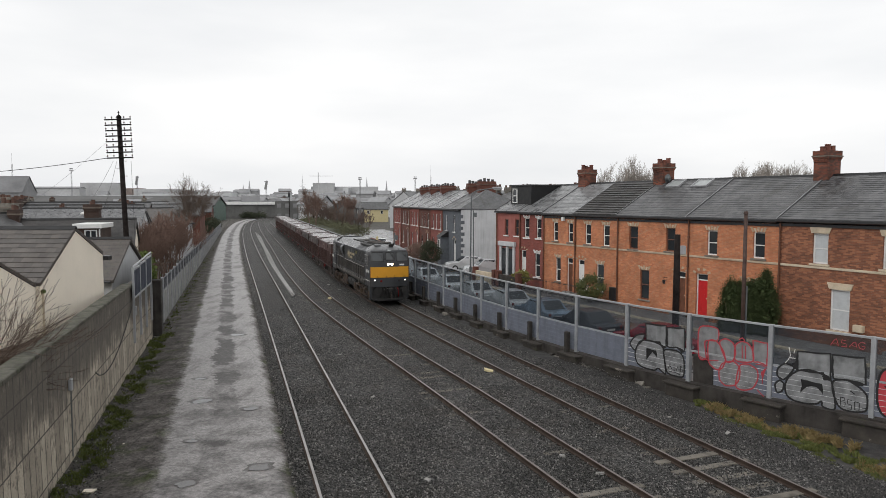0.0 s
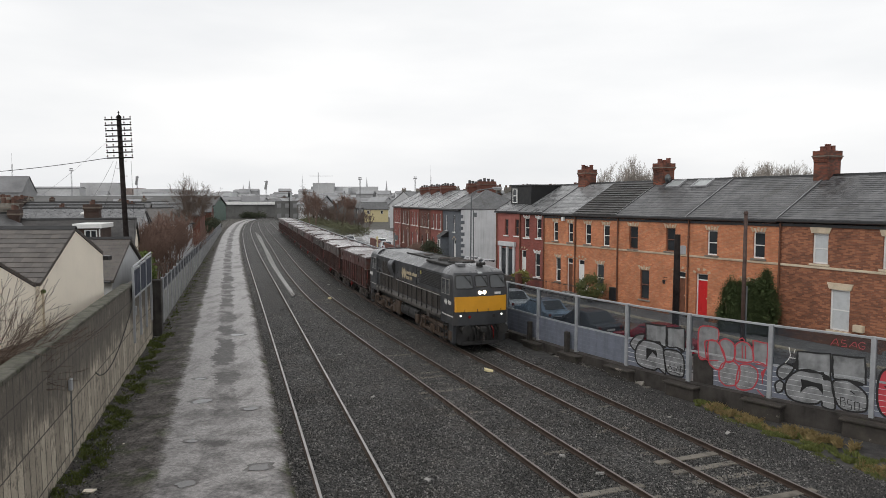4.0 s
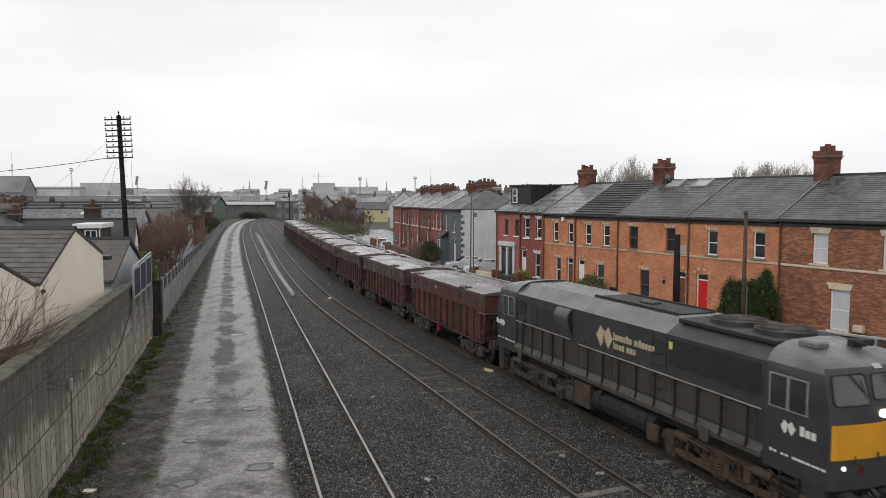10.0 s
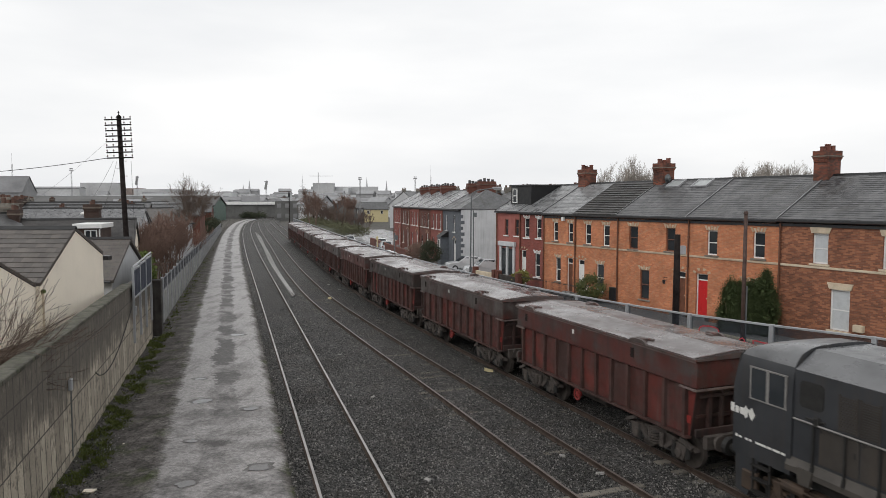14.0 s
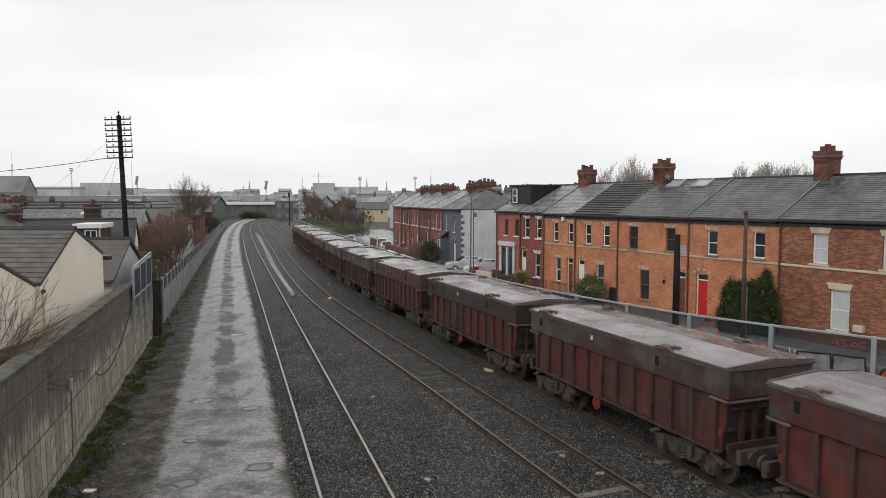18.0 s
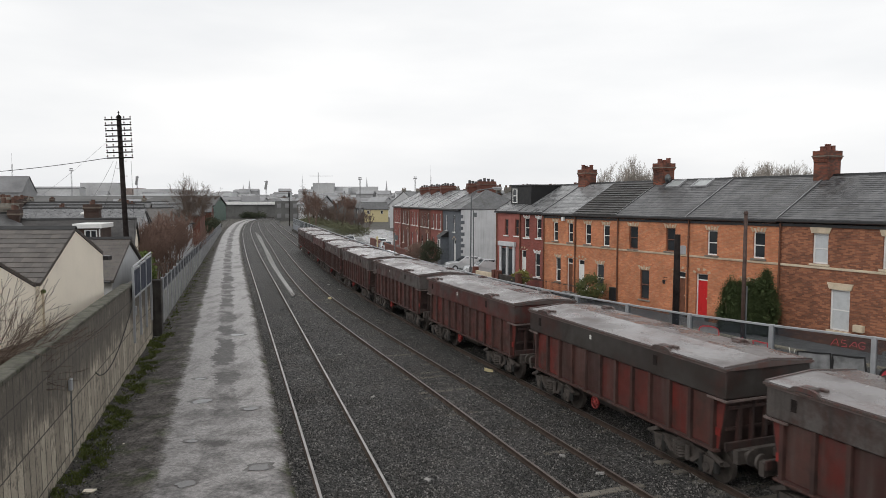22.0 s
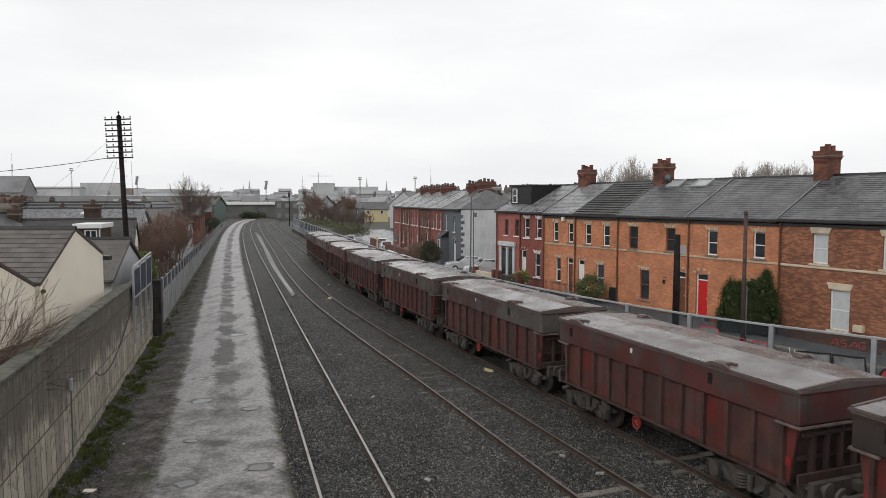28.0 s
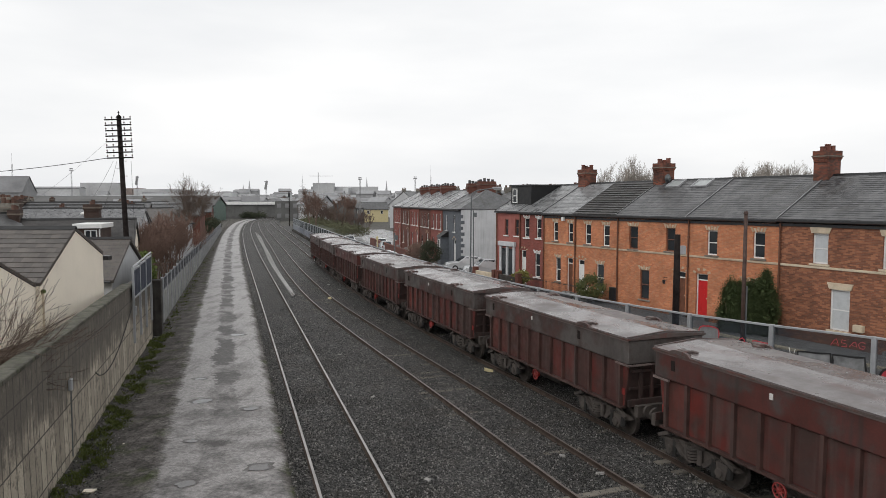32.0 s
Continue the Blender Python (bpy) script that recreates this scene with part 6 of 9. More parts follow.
def logo(parent, x, z, h, y, mirror=1, ink="decal"):
    """Slanting twin-stroke mark, a plain shape."""
    b = bm_new()
    w = h * 0.64
    pts = [(-1, 0), (-0.5, 0.5), (-0.28, 0.36), (0.16, -0.12), (0.16, 0.28), (0.45, 0.5), (1, 0), (0.5, -0.5), (0.28, -0.36), (-0.16, 0.12), (-0.16, -0.28), (-0.45, -0.5)]
    prism(b, [(x + w * p * mirror, z + h * q) for p, q in pts], "y", y - 0.004, y + 0.004)
    bmesh.ops.triangulate(b, faces=[f for f in b.faces if len(f.verts) > 4])
    part("mark", b, M[ink], parent, "pale slanting mark")



def locomotive():
    L = thing("diesel_locomotive", rail_pose(RUN[0][1] + LOCO_L / 2, 4.6), "dark grey diesel freight locomotive with yellow front panel and lit headlamps", "locomotive")
    # sill and walkway
    bm = bm_new()
    prism(bm, [(-1.30, 1.66), (-1.355, 1.62), (-1.43, 1.46), (-1.43, 1.34), (-1.30, 1.34), (1.30, 1.34), (1.43, 1.34), (1.43, 1.46), (1.355, 1.62), (1.30, 1.66)], "x", -6.05, 5.95)
    part("underframe", bm, M["loco_trim"], L, "pale dirty flared sill")
    bm = bm_new()
    box(bm, -6.0, 5.9, -1.1, 1.1, 1.02, 1.357)
    part("centre_sill", bm, M["loco_black"], L)
    # long hood between the cabs, chamfered roof
    def hood(x0, x1, w, z1, cut, mat, name, label=""):
        b = bm_new()
        prism(b, [(-w, 1.503), (-w, z1 - cut), (-w + cut * 1.5, z1), (w - cut * 1.5, z1), (w, z1 - cut), (w, 1.503)], "x", x0, x1)
        return part(name, b, mat, L, label)
    hd = hood(-5.95, 5.94, 1.33, 3.92, 0.38, M["loco_grey"], "hood")
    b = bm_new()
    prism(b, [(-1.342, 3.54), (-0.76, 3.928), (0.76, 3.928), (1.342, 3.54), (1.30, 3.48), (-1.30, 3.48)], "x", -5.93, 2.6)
    part("roof", b, M["loco_roof_sheen"], L, "wet roof with the sky's sheen in its paler grey")
    # cabs: front swept back either side of the middle, sloping screens, rounded roof
    F = 7.78

    def nose(y, z):
        """How far forward the cab's front lies at height z, y off the middle."""
        a = abs(y)
        x = F - 0.13 * max(0.0, a - 0.40) / 0.95
        if a > 1.26:
            x -= 0.5 * (a - 1.26)
        if z > 2.84:
            x -= 0.25 * (z - 2.84)
        if z > 3.62:
            x -= 0.9 * (z - 3.62) + 4.2 * max(0.0, z - 3.74) ** 1.3
        return x

    for s in (1, -1):
        b = bm_new()
        cols = [-1.0, -0.985, -0.95, -0.90, -0.62, -0.29, 0, 0.29, 0.62, 0.90, 0.95, 0.985, 1.0]
        rows = [(1.22, 1.38), (1.86, 1.38), (2.84, 1.38), (3.30, 1.36), (3.56, 1.32), (3.68, 1.26), (3.78, 1.15), (3.86, 1.0), (3.92, 0.80), (3.955, 0.55)]
        G = [[b.verts.new((nose(c * 1.38, z) * s, c * w, z)) for c in cols] for z, w in rows]
        R = [[b.verts.new((5.96 * s, e * w, z + 0.035 * (z > 3.7))) for e in (-1, 1)] for z, w in rows]
        T = [b.verts.new((5.96 * s, c * 0.55, 4.0 - 0.02 * c * c)) for c in cols]
        for j in range(len(rows) - 1):
            for i in range(len(cols) - 1):
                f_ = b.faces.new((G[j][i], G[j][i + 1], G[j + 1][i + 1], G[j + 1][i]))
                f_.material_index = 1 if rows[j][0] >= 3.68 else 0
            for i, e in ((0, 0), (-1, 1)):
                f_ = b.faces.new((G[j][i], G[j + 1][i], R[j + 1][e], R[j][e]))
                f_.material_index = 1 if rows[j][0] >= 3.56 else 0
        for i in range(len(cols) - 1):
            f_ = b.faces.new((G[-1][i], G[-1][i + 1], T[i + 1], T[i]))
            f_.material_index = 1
        b.faces.new([r[0] for r in R] + T[1:-1] + [r[1] for r in R[::-1]])
        for f_ in b.faces:
            f_.smooth = True
        cab = part("cab", b, M["loco_grey"], L)
        cab.data.materials.append(M["loco_roof_sheen"])
        cab.data.set_sharp_from_angle(angle=0.6)

        def plate(name, y0, y1, z0, z1, out, mat, parent, label="", n=8):
            """A thin plate that follows the front."""
            pb = bm_new()
            ys = sorted({y0, y1, *[q for q in (-1.26, -0.4, 0.4, 1.26) if y0 < q < y1]})
            rws = []
            for z in (z0, z1):
                rws.append([pb.verts.new(((nose(y, z) + out) * s, y, z)) for y in ys])
                rws.append([pb.verts.new(((nose(y, z) - 0.02) * s, y, z)) for y in ys])
            for p, q in ((0, 2), (0, 1), (2, 3)):
                for i in range(len(ys) - 1):
                    pb.faces.new((rws[p][i], rws[p][i + 1], rws[q][i + 1], rws[q][i]))
            for i in (0, -1):
                pb.faces.new((rws[0][i], rws[1][i], rws[3][i], rws[2][i]))
            return part(name, pb, mat, parent, label)
        plate("front_panel", -1.33, 1.33, 1.86, 2.58, 0.012, M["loco_yellow"], cab, "yellow warning panel")
        for yc, w, z0, z1 in ((-0.86, 0.42, 2.96, 3.57), (0.0, 0.32, 3.04, 3.56), (0.86, 0.42, 2.96, 3.57)):
            def sx(y, z, out):
                return (nose(max(yc - w, min(yc + w, y)), z) + out) * s
            c = 0.09
            fr = [(yc - w + c, z0), (yc + w - c, z0), (yc + w - 0.02, z0 + 0.025), (yc + w, z0 + c), (yc + w * 0.95, z1 - c), (yc + w * 0.93, z1 - 0.03), (yc + w * 0.95 - c, z1), (yc - w * 0.95 + c, z1), (yc - w * 0.93, z1 - 0.03), (yc - w * 0.95, z1 - c), (yc - w, z0 + c), (yc - w + 0.02, z0 + 0.025)]
            b = bm_new()
            b.faces.new([b.verts.new((sx(y, z, 0.010), y, z)) for y, z in fr])
            ws = part("windscreen", b, M["cab_glass"], cab, "windscreen with dark rubber surround")
            b = bm_new()
            for (y0, a0), (y1, a1) in zip(fr, fr[1:] + fr[:1]):
                tube(b, (sx(y0, a0, 0.012), y0, a0), (sx(y1, a1, 0.012), y1, a1), 0.020, n=6)
            part("surround", b, M["loco_black"], ws)
            b = bm_new()
            tube(b, (sx(yc, z1, 0.05), yc, z1 + 0.02), (sx(yc + w * 0.7, 3.2, 0.03), yc + w * 0.75, 3.2), 0.013, n=5)
            tube(b, (sx(yc + w * 0.5, 3.42, 0.03), yc + w * 0.62, 3.45), (sx(yc + w * 0.8, 3.05, 0.03), yc + w * 0.8, 3.1), 0.010, n=5)
            part("wiper", b, M["loco_black"], ws)
        f = F - 0.02
        plate("roof_label", -0.12, 0.10, 3.64, 3.72, 0.012, M["sky_pane"], cab, "small pale yellow notice over the screens")
        # cab side windows
        for y in (-1.385, 1.385):
            for xa, xb in ((6.12, 6.58), (6.62, 7.08)):
                b = bm_new()
                box(b, min(xa * s, xb * s), max(xa * s, xb * s), y - 0.012, y + 0.012, 2.60, 3.34)
                w = part("side_window", b, M["window"], cab)
                b = bm_new()
                for z in (2.60, 3.32):
                    box(b, min(xa * s, xb * s) - 0.03, max(xa * s, xb * s) + 0.03, y - 0.02, y + 0.02, z, z + 0.03)
                for x in (xa, xb):
                    box(b, x * s - 0.018, x * s + 0.018, y - 0.022, y + 0.022, 2.60, 3.35)
                part("window_frame", b, M["rail_paint"], w)
        # headlamps
        for y in (-0.13, 0.13):
            b = bm_new()
            tube(b, ((f - 0.02) * s, y * 0.9, 2.76), ((f + 0.05) * s, y * 0.9, 2.76), 0.085, n=16)
            part("headlamp", b, M["lamp_glow"] if s > 0 else M["cab_glass"], cab, "lit round headlamp" if s > 0 else "")
        b = bm_new()
        box(b, (f - 0.05) * s if s > 0 else -(f + 0.02), (f + 0.02) * s if s > 0 else -(f - 0.05), -0.26, 0.26, 2.64, 2.88, 0.02)
        part("lamp_housing", b, M["loco_grey"], cab)
        for y in (-1.05, 1.05):
            b = bm_new()
            tube(b, ((f - 0.25) * s, y, 1.68), ((f - 0.06) * s, y, 1.68), 0.05, n=14)
            part("marker_lamp", b, M["marker_glow"] if s > 0 else M["cab_glass"], cab)
        for y, mt in ((-0.62, "lens_red"), (0.62, "loco_black")):
            b = bm_new()
            tube(b, ((f - 0.2) * s, y, 1.62), ((f + 0.0) * s, y, 1.62), 0.075, n=14)
            part("tail_lamp", b, M[mt], cab)
        # skirt, buffers, coupling, hoses
        b = bm_new()
        prism(b, [(-1.2, 1.215), (-1.2, 0.42), (-1.1, 0.28), (1.1, 0.28), (1.2, 0.42), (1.2, 1.215)], "x", (f - 0.72) * s, (f - 0.22) * s)
        sk = part("skirt", b, M["loco_dark"], L, "grimy buffer beam skirt")
        for y in (-1, 1):
            b = bm_new()
            prism(b, [((f - 0.95) * s, 1.215), ((f - 0.24) * s, 1.215), ((f - 0.27) * s, 0.36), ((f - 0.62) * s, 0.30), ((f - 0.80) * s, 0.75)], "y", y * 1.375 - 0.02 * y, y * 1.21)
            part("corner_plate", b, M["loco_grey"], sk, "grey corner plate")
        # pipes, jumper cables, step and chain on the buffer beam
        rng = random.Random(9)
        b = bm_new()
        tube(b, ((f - 0.12) * s, -1.05, 1.30), ((f - 0.10) * s, -0.35, 1.24), 0.035, n=8)
        tube(b, ((f - 0.10) * s, -0.35, 1.24), ((f + 0.05) * s, -0.15, 1.05), 0.03, n=8)
        tube(b, ((f - 0.12) * s, 1.05, 1.30), ((f - 0.10) * s, 0.35, 1.24), 0.035, n=8)
        part("beam_pipe", b, M["wagon_dark"], sk)
        for k in range(6):
            y = -0.75 + 0.3 * k
            b = bm_new()
            p = Vector(((f - 0.20) * s, y, 1.22))
            for q in range(6):
                e = Vector(((f - 0.20 + 0.22 * math.sin(math.pi * (q + 1) / 6)) * s, y + 0.03 * q + rng.uniform(-0.03, 0.03), 1.22 - 0.13 * (q + 1)))
                tube(b, p, e, 0.026, n=6)
                p = e
            part("jumper_cable", b, M["loco_black"], sk)
        for y in (-0.62, 0.10, 0.70):
            b = bm_new()
            box(b, min((f - 0.22) * s, (f - 0.04) * s), max((f - 0.22) * s, (f - 0.04) * s), y - 0.09, y + 0.09, 1.28, 1.44, 0.02)
            part("socket_box", b, M["loco_dark"], sk)
        for y in (-0.9, -0.25, 0.3, 0.95):
            b = bm_new()
            tube(b, ((f + 0.0) * s, y, 1.84), ((f + 0.06) * s, y, 1.84), 0.014, n=6)
            tube(b, ((f + 0.06) * s, y, 1.80), ((f + 0.06) * s, y, 1.98), 0.014, n=6)
            part("lamp_iron", b, M["loco_black"], sk)
        b = bm_new()
        for k in range(5):
            tube(b, ((f + 0.24) * s, 0.02 * (k % 2), 0.95 - 0.11 * k), ((f + 0.20 - 0.03 * k) * s, 0.02 - 0.02 * (k % 2), 0.84 - 0.11 * k), 0.035, n=6)
        part("coupling_chain", b, M["wagon_dark"], sk)
        b = bm_new()
        box(b, min((f - 0.3) * s, (f - 0.1) * s), max((f - 0.3) * s, (f - 0.1) * s), -0.95, 0.95, 0.24, 0.40, 0.03)
        part("guard_bar", b, M["loco_dark"], sk)
        for y in (-0.93, 0.93):
            b = bm_new()
            tube(b, ((f - 0.25) * s, y, 1.06), ((f + 0.32) * s, y, 1.06), 0.15, 0.10, 12)
            tube(b, ((f + 0.30) * s, y, 1.06), ((f + 0.42) * s, y, 1.06), 0.22, 0.24, 16)
            part("buffer", b, M["loco_black"], L, "round black buffer")
        b = bm_new()
        box(b, (f - 0.03) * s if s > 0 else -(f + 0.3), (f + 0.3) * s if s > 0 else -(f - 0.03), -0.14, 0.14, 0.90, 1.16, 0.03)
        part("coupling", b, M["loco_black"], L)
        for y in (-0.45, -0.3, 0.35, 0.5):
            b = bm_new()
            pts = [Vector(((f + 0.01) * s, y, 1.15)), Vector(((f + 0.14) * s, y + 0.02, 1.02)), Vector(((f + 0.15) * s, y + 0.05, 0.7)), Vector(((f + 0.05) * s, y + 0.07, 0.55))]
            for p, q in zip(pts[:-1], pts[1:]):
                tube(b, p, q, 0.028, n=6)
            part("brake_hose", b, M["lens_red"] if y == 0.5 else M["loco_black"], L)
        # cab steps
        b = bm_new()
        for y in (-1.40, 1.40):
            for z in (0.5, 0.8, 1.1):
                box(b, 6.7 * s - 0.25, 6.7 * s + 0.25, y - 0.08, y + 0.08, z, z + 0.03)
            for o in (-0.24, 0.24):
                box(b, 6.7 * s + o - 0.02, 6.7 * s + o + 0.02, y - 0.02, y + 0.02, 0.45, 1.25)
        part("cab_steps", b, M["loco_black"], L)
    # grilles, doors and boxes along the hood
    for y in (-1.334, 1.334):
        for k in range(9):
            b = bm_new()
            box(b, 2.75, 5.8, y - 0.012, y + 0.012, 2.72 + k * 0.083, 2.78 + k * 0.083)
            part("grille_slat", b, M["loco_black"], hd)
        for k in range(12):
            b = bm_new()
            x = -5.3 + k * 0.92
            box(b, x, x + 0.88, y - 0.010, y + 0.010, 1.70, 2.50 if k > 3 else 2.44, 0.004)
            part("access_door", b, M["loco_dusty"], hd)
            b = bm_new()
            box(b, x + 0.78, x + 0.82, y - 0.022, y + 0.022, 2.08, 2.2)
            box(b, x + 0.02, x + 0.06, y - 0.018, y + 0.018, 2.36, 2.42)
            part("door_handle", b, M["loco_black"], hd)
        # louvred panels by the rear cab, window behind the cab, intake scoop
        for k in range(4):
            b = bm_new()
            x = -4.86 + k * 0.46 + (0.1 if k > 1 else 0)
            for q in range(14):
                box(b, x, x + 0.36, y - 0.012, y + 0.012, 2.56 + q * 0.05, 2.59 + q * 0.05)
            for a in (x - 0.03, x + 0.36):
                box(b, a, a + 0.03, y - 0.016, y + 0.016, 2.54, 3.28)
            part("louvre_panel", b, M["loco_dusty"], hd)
        b = bm_new()
        pts = [(-5.80, 2.84), (-5.74, 2.78), (-5.30, 2.78), (-5.24, 2.84), (-5.24, 3.28), (-5.30, 3.34), (-5.74, 3.34), (-5.80, 3.28)]
        prism(b, pts, "y", y - 0.014, y + 0.014)
        part("engine_room_window", b, M["loco_black"], hd, "dark round-cornered window")
        b = bm_new()
        box(b, -5.62, -5.18, y - 0.05, y + 0.05, 2.56, 2.60, 0.01)
        box(b, -5.42, -5.28, y - 0.09, y + 0.09, 2.46, 2.66, 0.02)
        part("door_lock", b, M["loco_black"], hd)
        b = bm_new()
        ys = -1.0 if y < 0 else 1.0
        arc = [((1.24 + 0.30 * math.cos(a)) * ys, 3.16 + 0.36 * math.sin(a)) for a in [math.pi / 2 * q / 7 for q in range(8)]]
        prism(b, [(1.30 * ys, 2.55), (1.44 * ys, 2.80)] + arc, "x", -2.92, -2.08)
        sc = part("air_intake", b, M["loco_scoop"], hd, "rounded intake scoop, its lit top put into a paler grey")
        for f_ in sc.data.polygons:
            f_.use_smooth = abs(f_.normal.x) < 0.5
        sc.data.set_sharp_from_angle(angle=0.7)
        b = bm_new()
        prism(b, [(1.31 * ys, 2.60), (1.42 * ys, 2.82), (1.50 * ys, 3.14), (1.44 * ys, 3.36), (1.31 * ys, 3.46)], "x", -2.075, -2.065)
        part("scoop_mouth", b, M["loco_black"], sc)
        for x in (-2.05, 2.05, 2.62):
            b = bm_new()
            box(b, x - 0.012, x + 0.012, y - 0.014, y + 0.014, 1.86, 3.46)
            part("panel_seam", b, M["loco_black"], hd)
        for k in range(5):
            b = bm_new()
            z = 2.0 + k * 0.32
            tube(b, (2.12, y * 1.04, z), (2.46, y * 1.04, z), 0.014, n=5)
            tube(b, (2.12, y, z), (2.12, y * 1.04, z), 0.014, n=5)
            tube(b, (2.46, y, z), (2.46, y * 1.04, z), 0.014, n=5)
            part("grab_iron", b, M["loco_black"], hd)
        b = bm_new()
        box(b, 2.72, 2.86, y - 0.014, y + 0.014, 3.16, 3.36)
        part("warning_plate", b, M["warn_yellow"], hd, "small yellow warning plate")
        rngd = random.Random(4)
        for k in range(16):
            b = bm_new()
            x, z = rngd.uniform(-1.8, 5.6), rngd.uniform(2.0, 3.3)
            box(b, x, x + rngd.uniform(0.05, 0.13), y - 0.016, y + 0.016, z, z + rngd.uniform(0.03, 0.06), 0.006)
            part("door_catch", b, M["loco_black"], hd)
    # roof fans, exhaust, horn
    for x in (3.75, 5.2):
        b = bm_new()
        tube(b, (x, 0, 3.9), (x, 0, 4.06), 0.70, 0.68, 28)
        fan = part("radiator_fan", b, M["loco_black"], L, "round black roof fan")
        b = bm_new()
        for k in range(12):
            a = math.pi * k / 12
            tube(b, (x - 0.64 * math.cos(a), -0.64 * math.sin(a), 4.07), (x + 0.64 * math.cos(a), 0.64 * math.sin(a), 4.07), 0.012, n=4)
        part("fan_guard", b, M["wagon_dark"], fan)
    b = bm_new()
    box(b, 2.65, 5.9, -1.0, 1.0, 3.84, 3.955, 0.02)
    part("radiator_hatch", b, M["loco_black"], L)
    b = bm_new()
    box(b, -1.75, 2.2, -0.62, 0.62, 3.931, 3.965, 0.01)
    for q in (-0.64, 0.64):
        box(b, -1.78, 2.22, q - 0.025, q + 0.025, 3.931, 4.01)
    part("exhaust_hatch", b, M["loco_black"], L)
    b = bm_new()
    box(b, -0.1, 0.5, -0.2, 0.2, 3.966, 4.03, 0.02)
    part("exhaust_stack", b, M["wagon_dark"], L)
    b = bm_new()
    box(b, 6.25, 6.75, -0.8, -0.4, 3.9, 4.06, 0.04)
    part("roof_vent", b, M["loco_roof_sheen"], L)
    b = bm_new()
    for y in (0.2, 0.4):
        tube(b, (6.7, y, 4.05), (7.1, y, 4.05), 0.04, 0.08, 10)
    box(b, 6.7, 6.85, 0.15, 0.45, 3.9, 4.02)
    part("horn", b, M["loco_black"], L)
    # handrails over the sill, in two lengths
    for y in (-1.40, 1.40):
        for xa, xb, n, z in ((-5.9, -2.1, 5, 2.50), (-1.55, 5.9, 9, 2.44)):
            b = bm_new()
            tube(b, (xa, y, z), (xb, y, z), 0.022, n=6)
            hr = part("handrail", b, M["rail_paint"], L, "pale worn handrail")
            for k in range(n):
                b = bm_new()
                x = xa + 0.5 + (xb - xa - 0.9) * k / (n - 1)
                box(b, x - 0.022, x + 0.022, y - 0.018, y + 0.018, 1.52, z)
                prism(b, [(x - 0.055, 1.38), (x + 0.055, 1.38), (x + 0.025, 1.60), (x - 0.025, 1.60)], "y", y - 0.03, y + 0.03)
                part("stanchion", b, M["loco_black"], hr)
    # lifting lugs on the sill beside the cabs
    for x in (-5.55, 4.2):
        for y in (-1.42, 1.42):
            b = bm_new()
            prism(b, [(x - 0.2, 1.5), (x + 0.2, 1.5), (x + 0.13, 1.16), (x - 0.13, 1.16)], "y", y - 0.04, y + 0.04)
            part("lifting_lug", b, M["loco_trim"], L)
    # ladder, tanks and pipes below the sill
    b = bm_new()
    ring = [(1.0 * math.cos(2 * math.pi * q / 20), 0.36 * math.sin(2 * math.pi * q / 20)) for q in range(20)]
    prism(b, [(1.34 * math.copysign(abs(p) ** 0.5, p), 0.80 + 0.42 * math.copysign(abs(q / 0.36) ** 0.7, q)) for p, q in ring], "x", -0.85, 2.1)
    for x in (-0.5, 0.6, 1.75):
        prism(b, [(1.36 * math.copysign(abs(p) ** 0.5, p), 0.80 + 0.44 * math.copysign(abs(q / 0.36) ** 0.7, q)) for p, q in ring], "x", x - 0.04, x + 0.04)
    tube(b, (-0.3, -1.32, 1.12), (-0.3, -1.42, 1.20), 0.06, n=8)
    part("fuel_tank", b, M["loco_black"], L)
    b = bm_new()
    box(b, -1.85, -0.98, -1.36, 1.36, 0.42, 1.2, 0.03)
    part("battery_box", b, M["loco_rust"], L, "rust-brown battery box")
    for y in (-1.32, 1.32):
        b = bm_new()
        tube(b, (-2.6, y * 0.9, 1.22), (2.3, y * 0.9, 1.22), 0.04, n=6)
        part("air_pipe", b, M["loco_black"], L)
        b = bm_new()
        for o in (-0.2, 0.2):
            box(b, -2.2 + o - 0.02, -2.2 + o + 0.02, y - 0.02, y + 0.02, 0.4, 1.3)
        for z in (0.45, 0.75, 1.05):
            box(b, -2.4, -2.0, y - 0.06, y + 0.06, z, z + 0.03)
        part("ladder", b, M["loco_trim"], L)
    for x in (-4.6, 4.6):
        bogie(L, x, (-1.75, 0.0, 1.75), 0.5, "loco_rust", "loco_black", True)
        for a in (-1.75, 0, 1.75):
            WHEELS.append((wheelset(L, x + a, 0.5), 0.5))
    # marks, and writing as small plain bars
    def bars(x, z, y, h, widths, mat, name, label=""):
        """A row of plain bars, one to a letter; a negative width leaves a space."""
        for k, w in enumerate(widths):
            if w > 0:
                bb = bm_new()
                box(bb, x, x + w, y - 0.003, y + 0.003, z, z + h * (1.3 if k % 5 == 0 else 1.0), 0.0)
                part(name, bb, mat, L, label)
            x += abs(w) + 0.03

    for y in (-1.346, 1.346):
        logo(L, -0.22, 2.93, 0.66, y, 1, "decal_gold")
        bars(0.24, 2.93, y, 0.165, [0.05, 0.11, 0.09, 0.12, 0.09, 0.12, 0.12, -0.06, 0.11, 0.05, 0.09, 0.12, 0.11, 0.12, 0.12], M["decal_gold"], "name_bar", "cream name drawn as small plain bars")
        bars(0.24, 2.66, y, 0.165, [0.05, 0.09, 0.05, 0.1, 0.12, -0.06, 0.12, 0.11, 0.05, 0.05], M["decal_gold"], "name_bar", "cream name drawn as small plain bars")
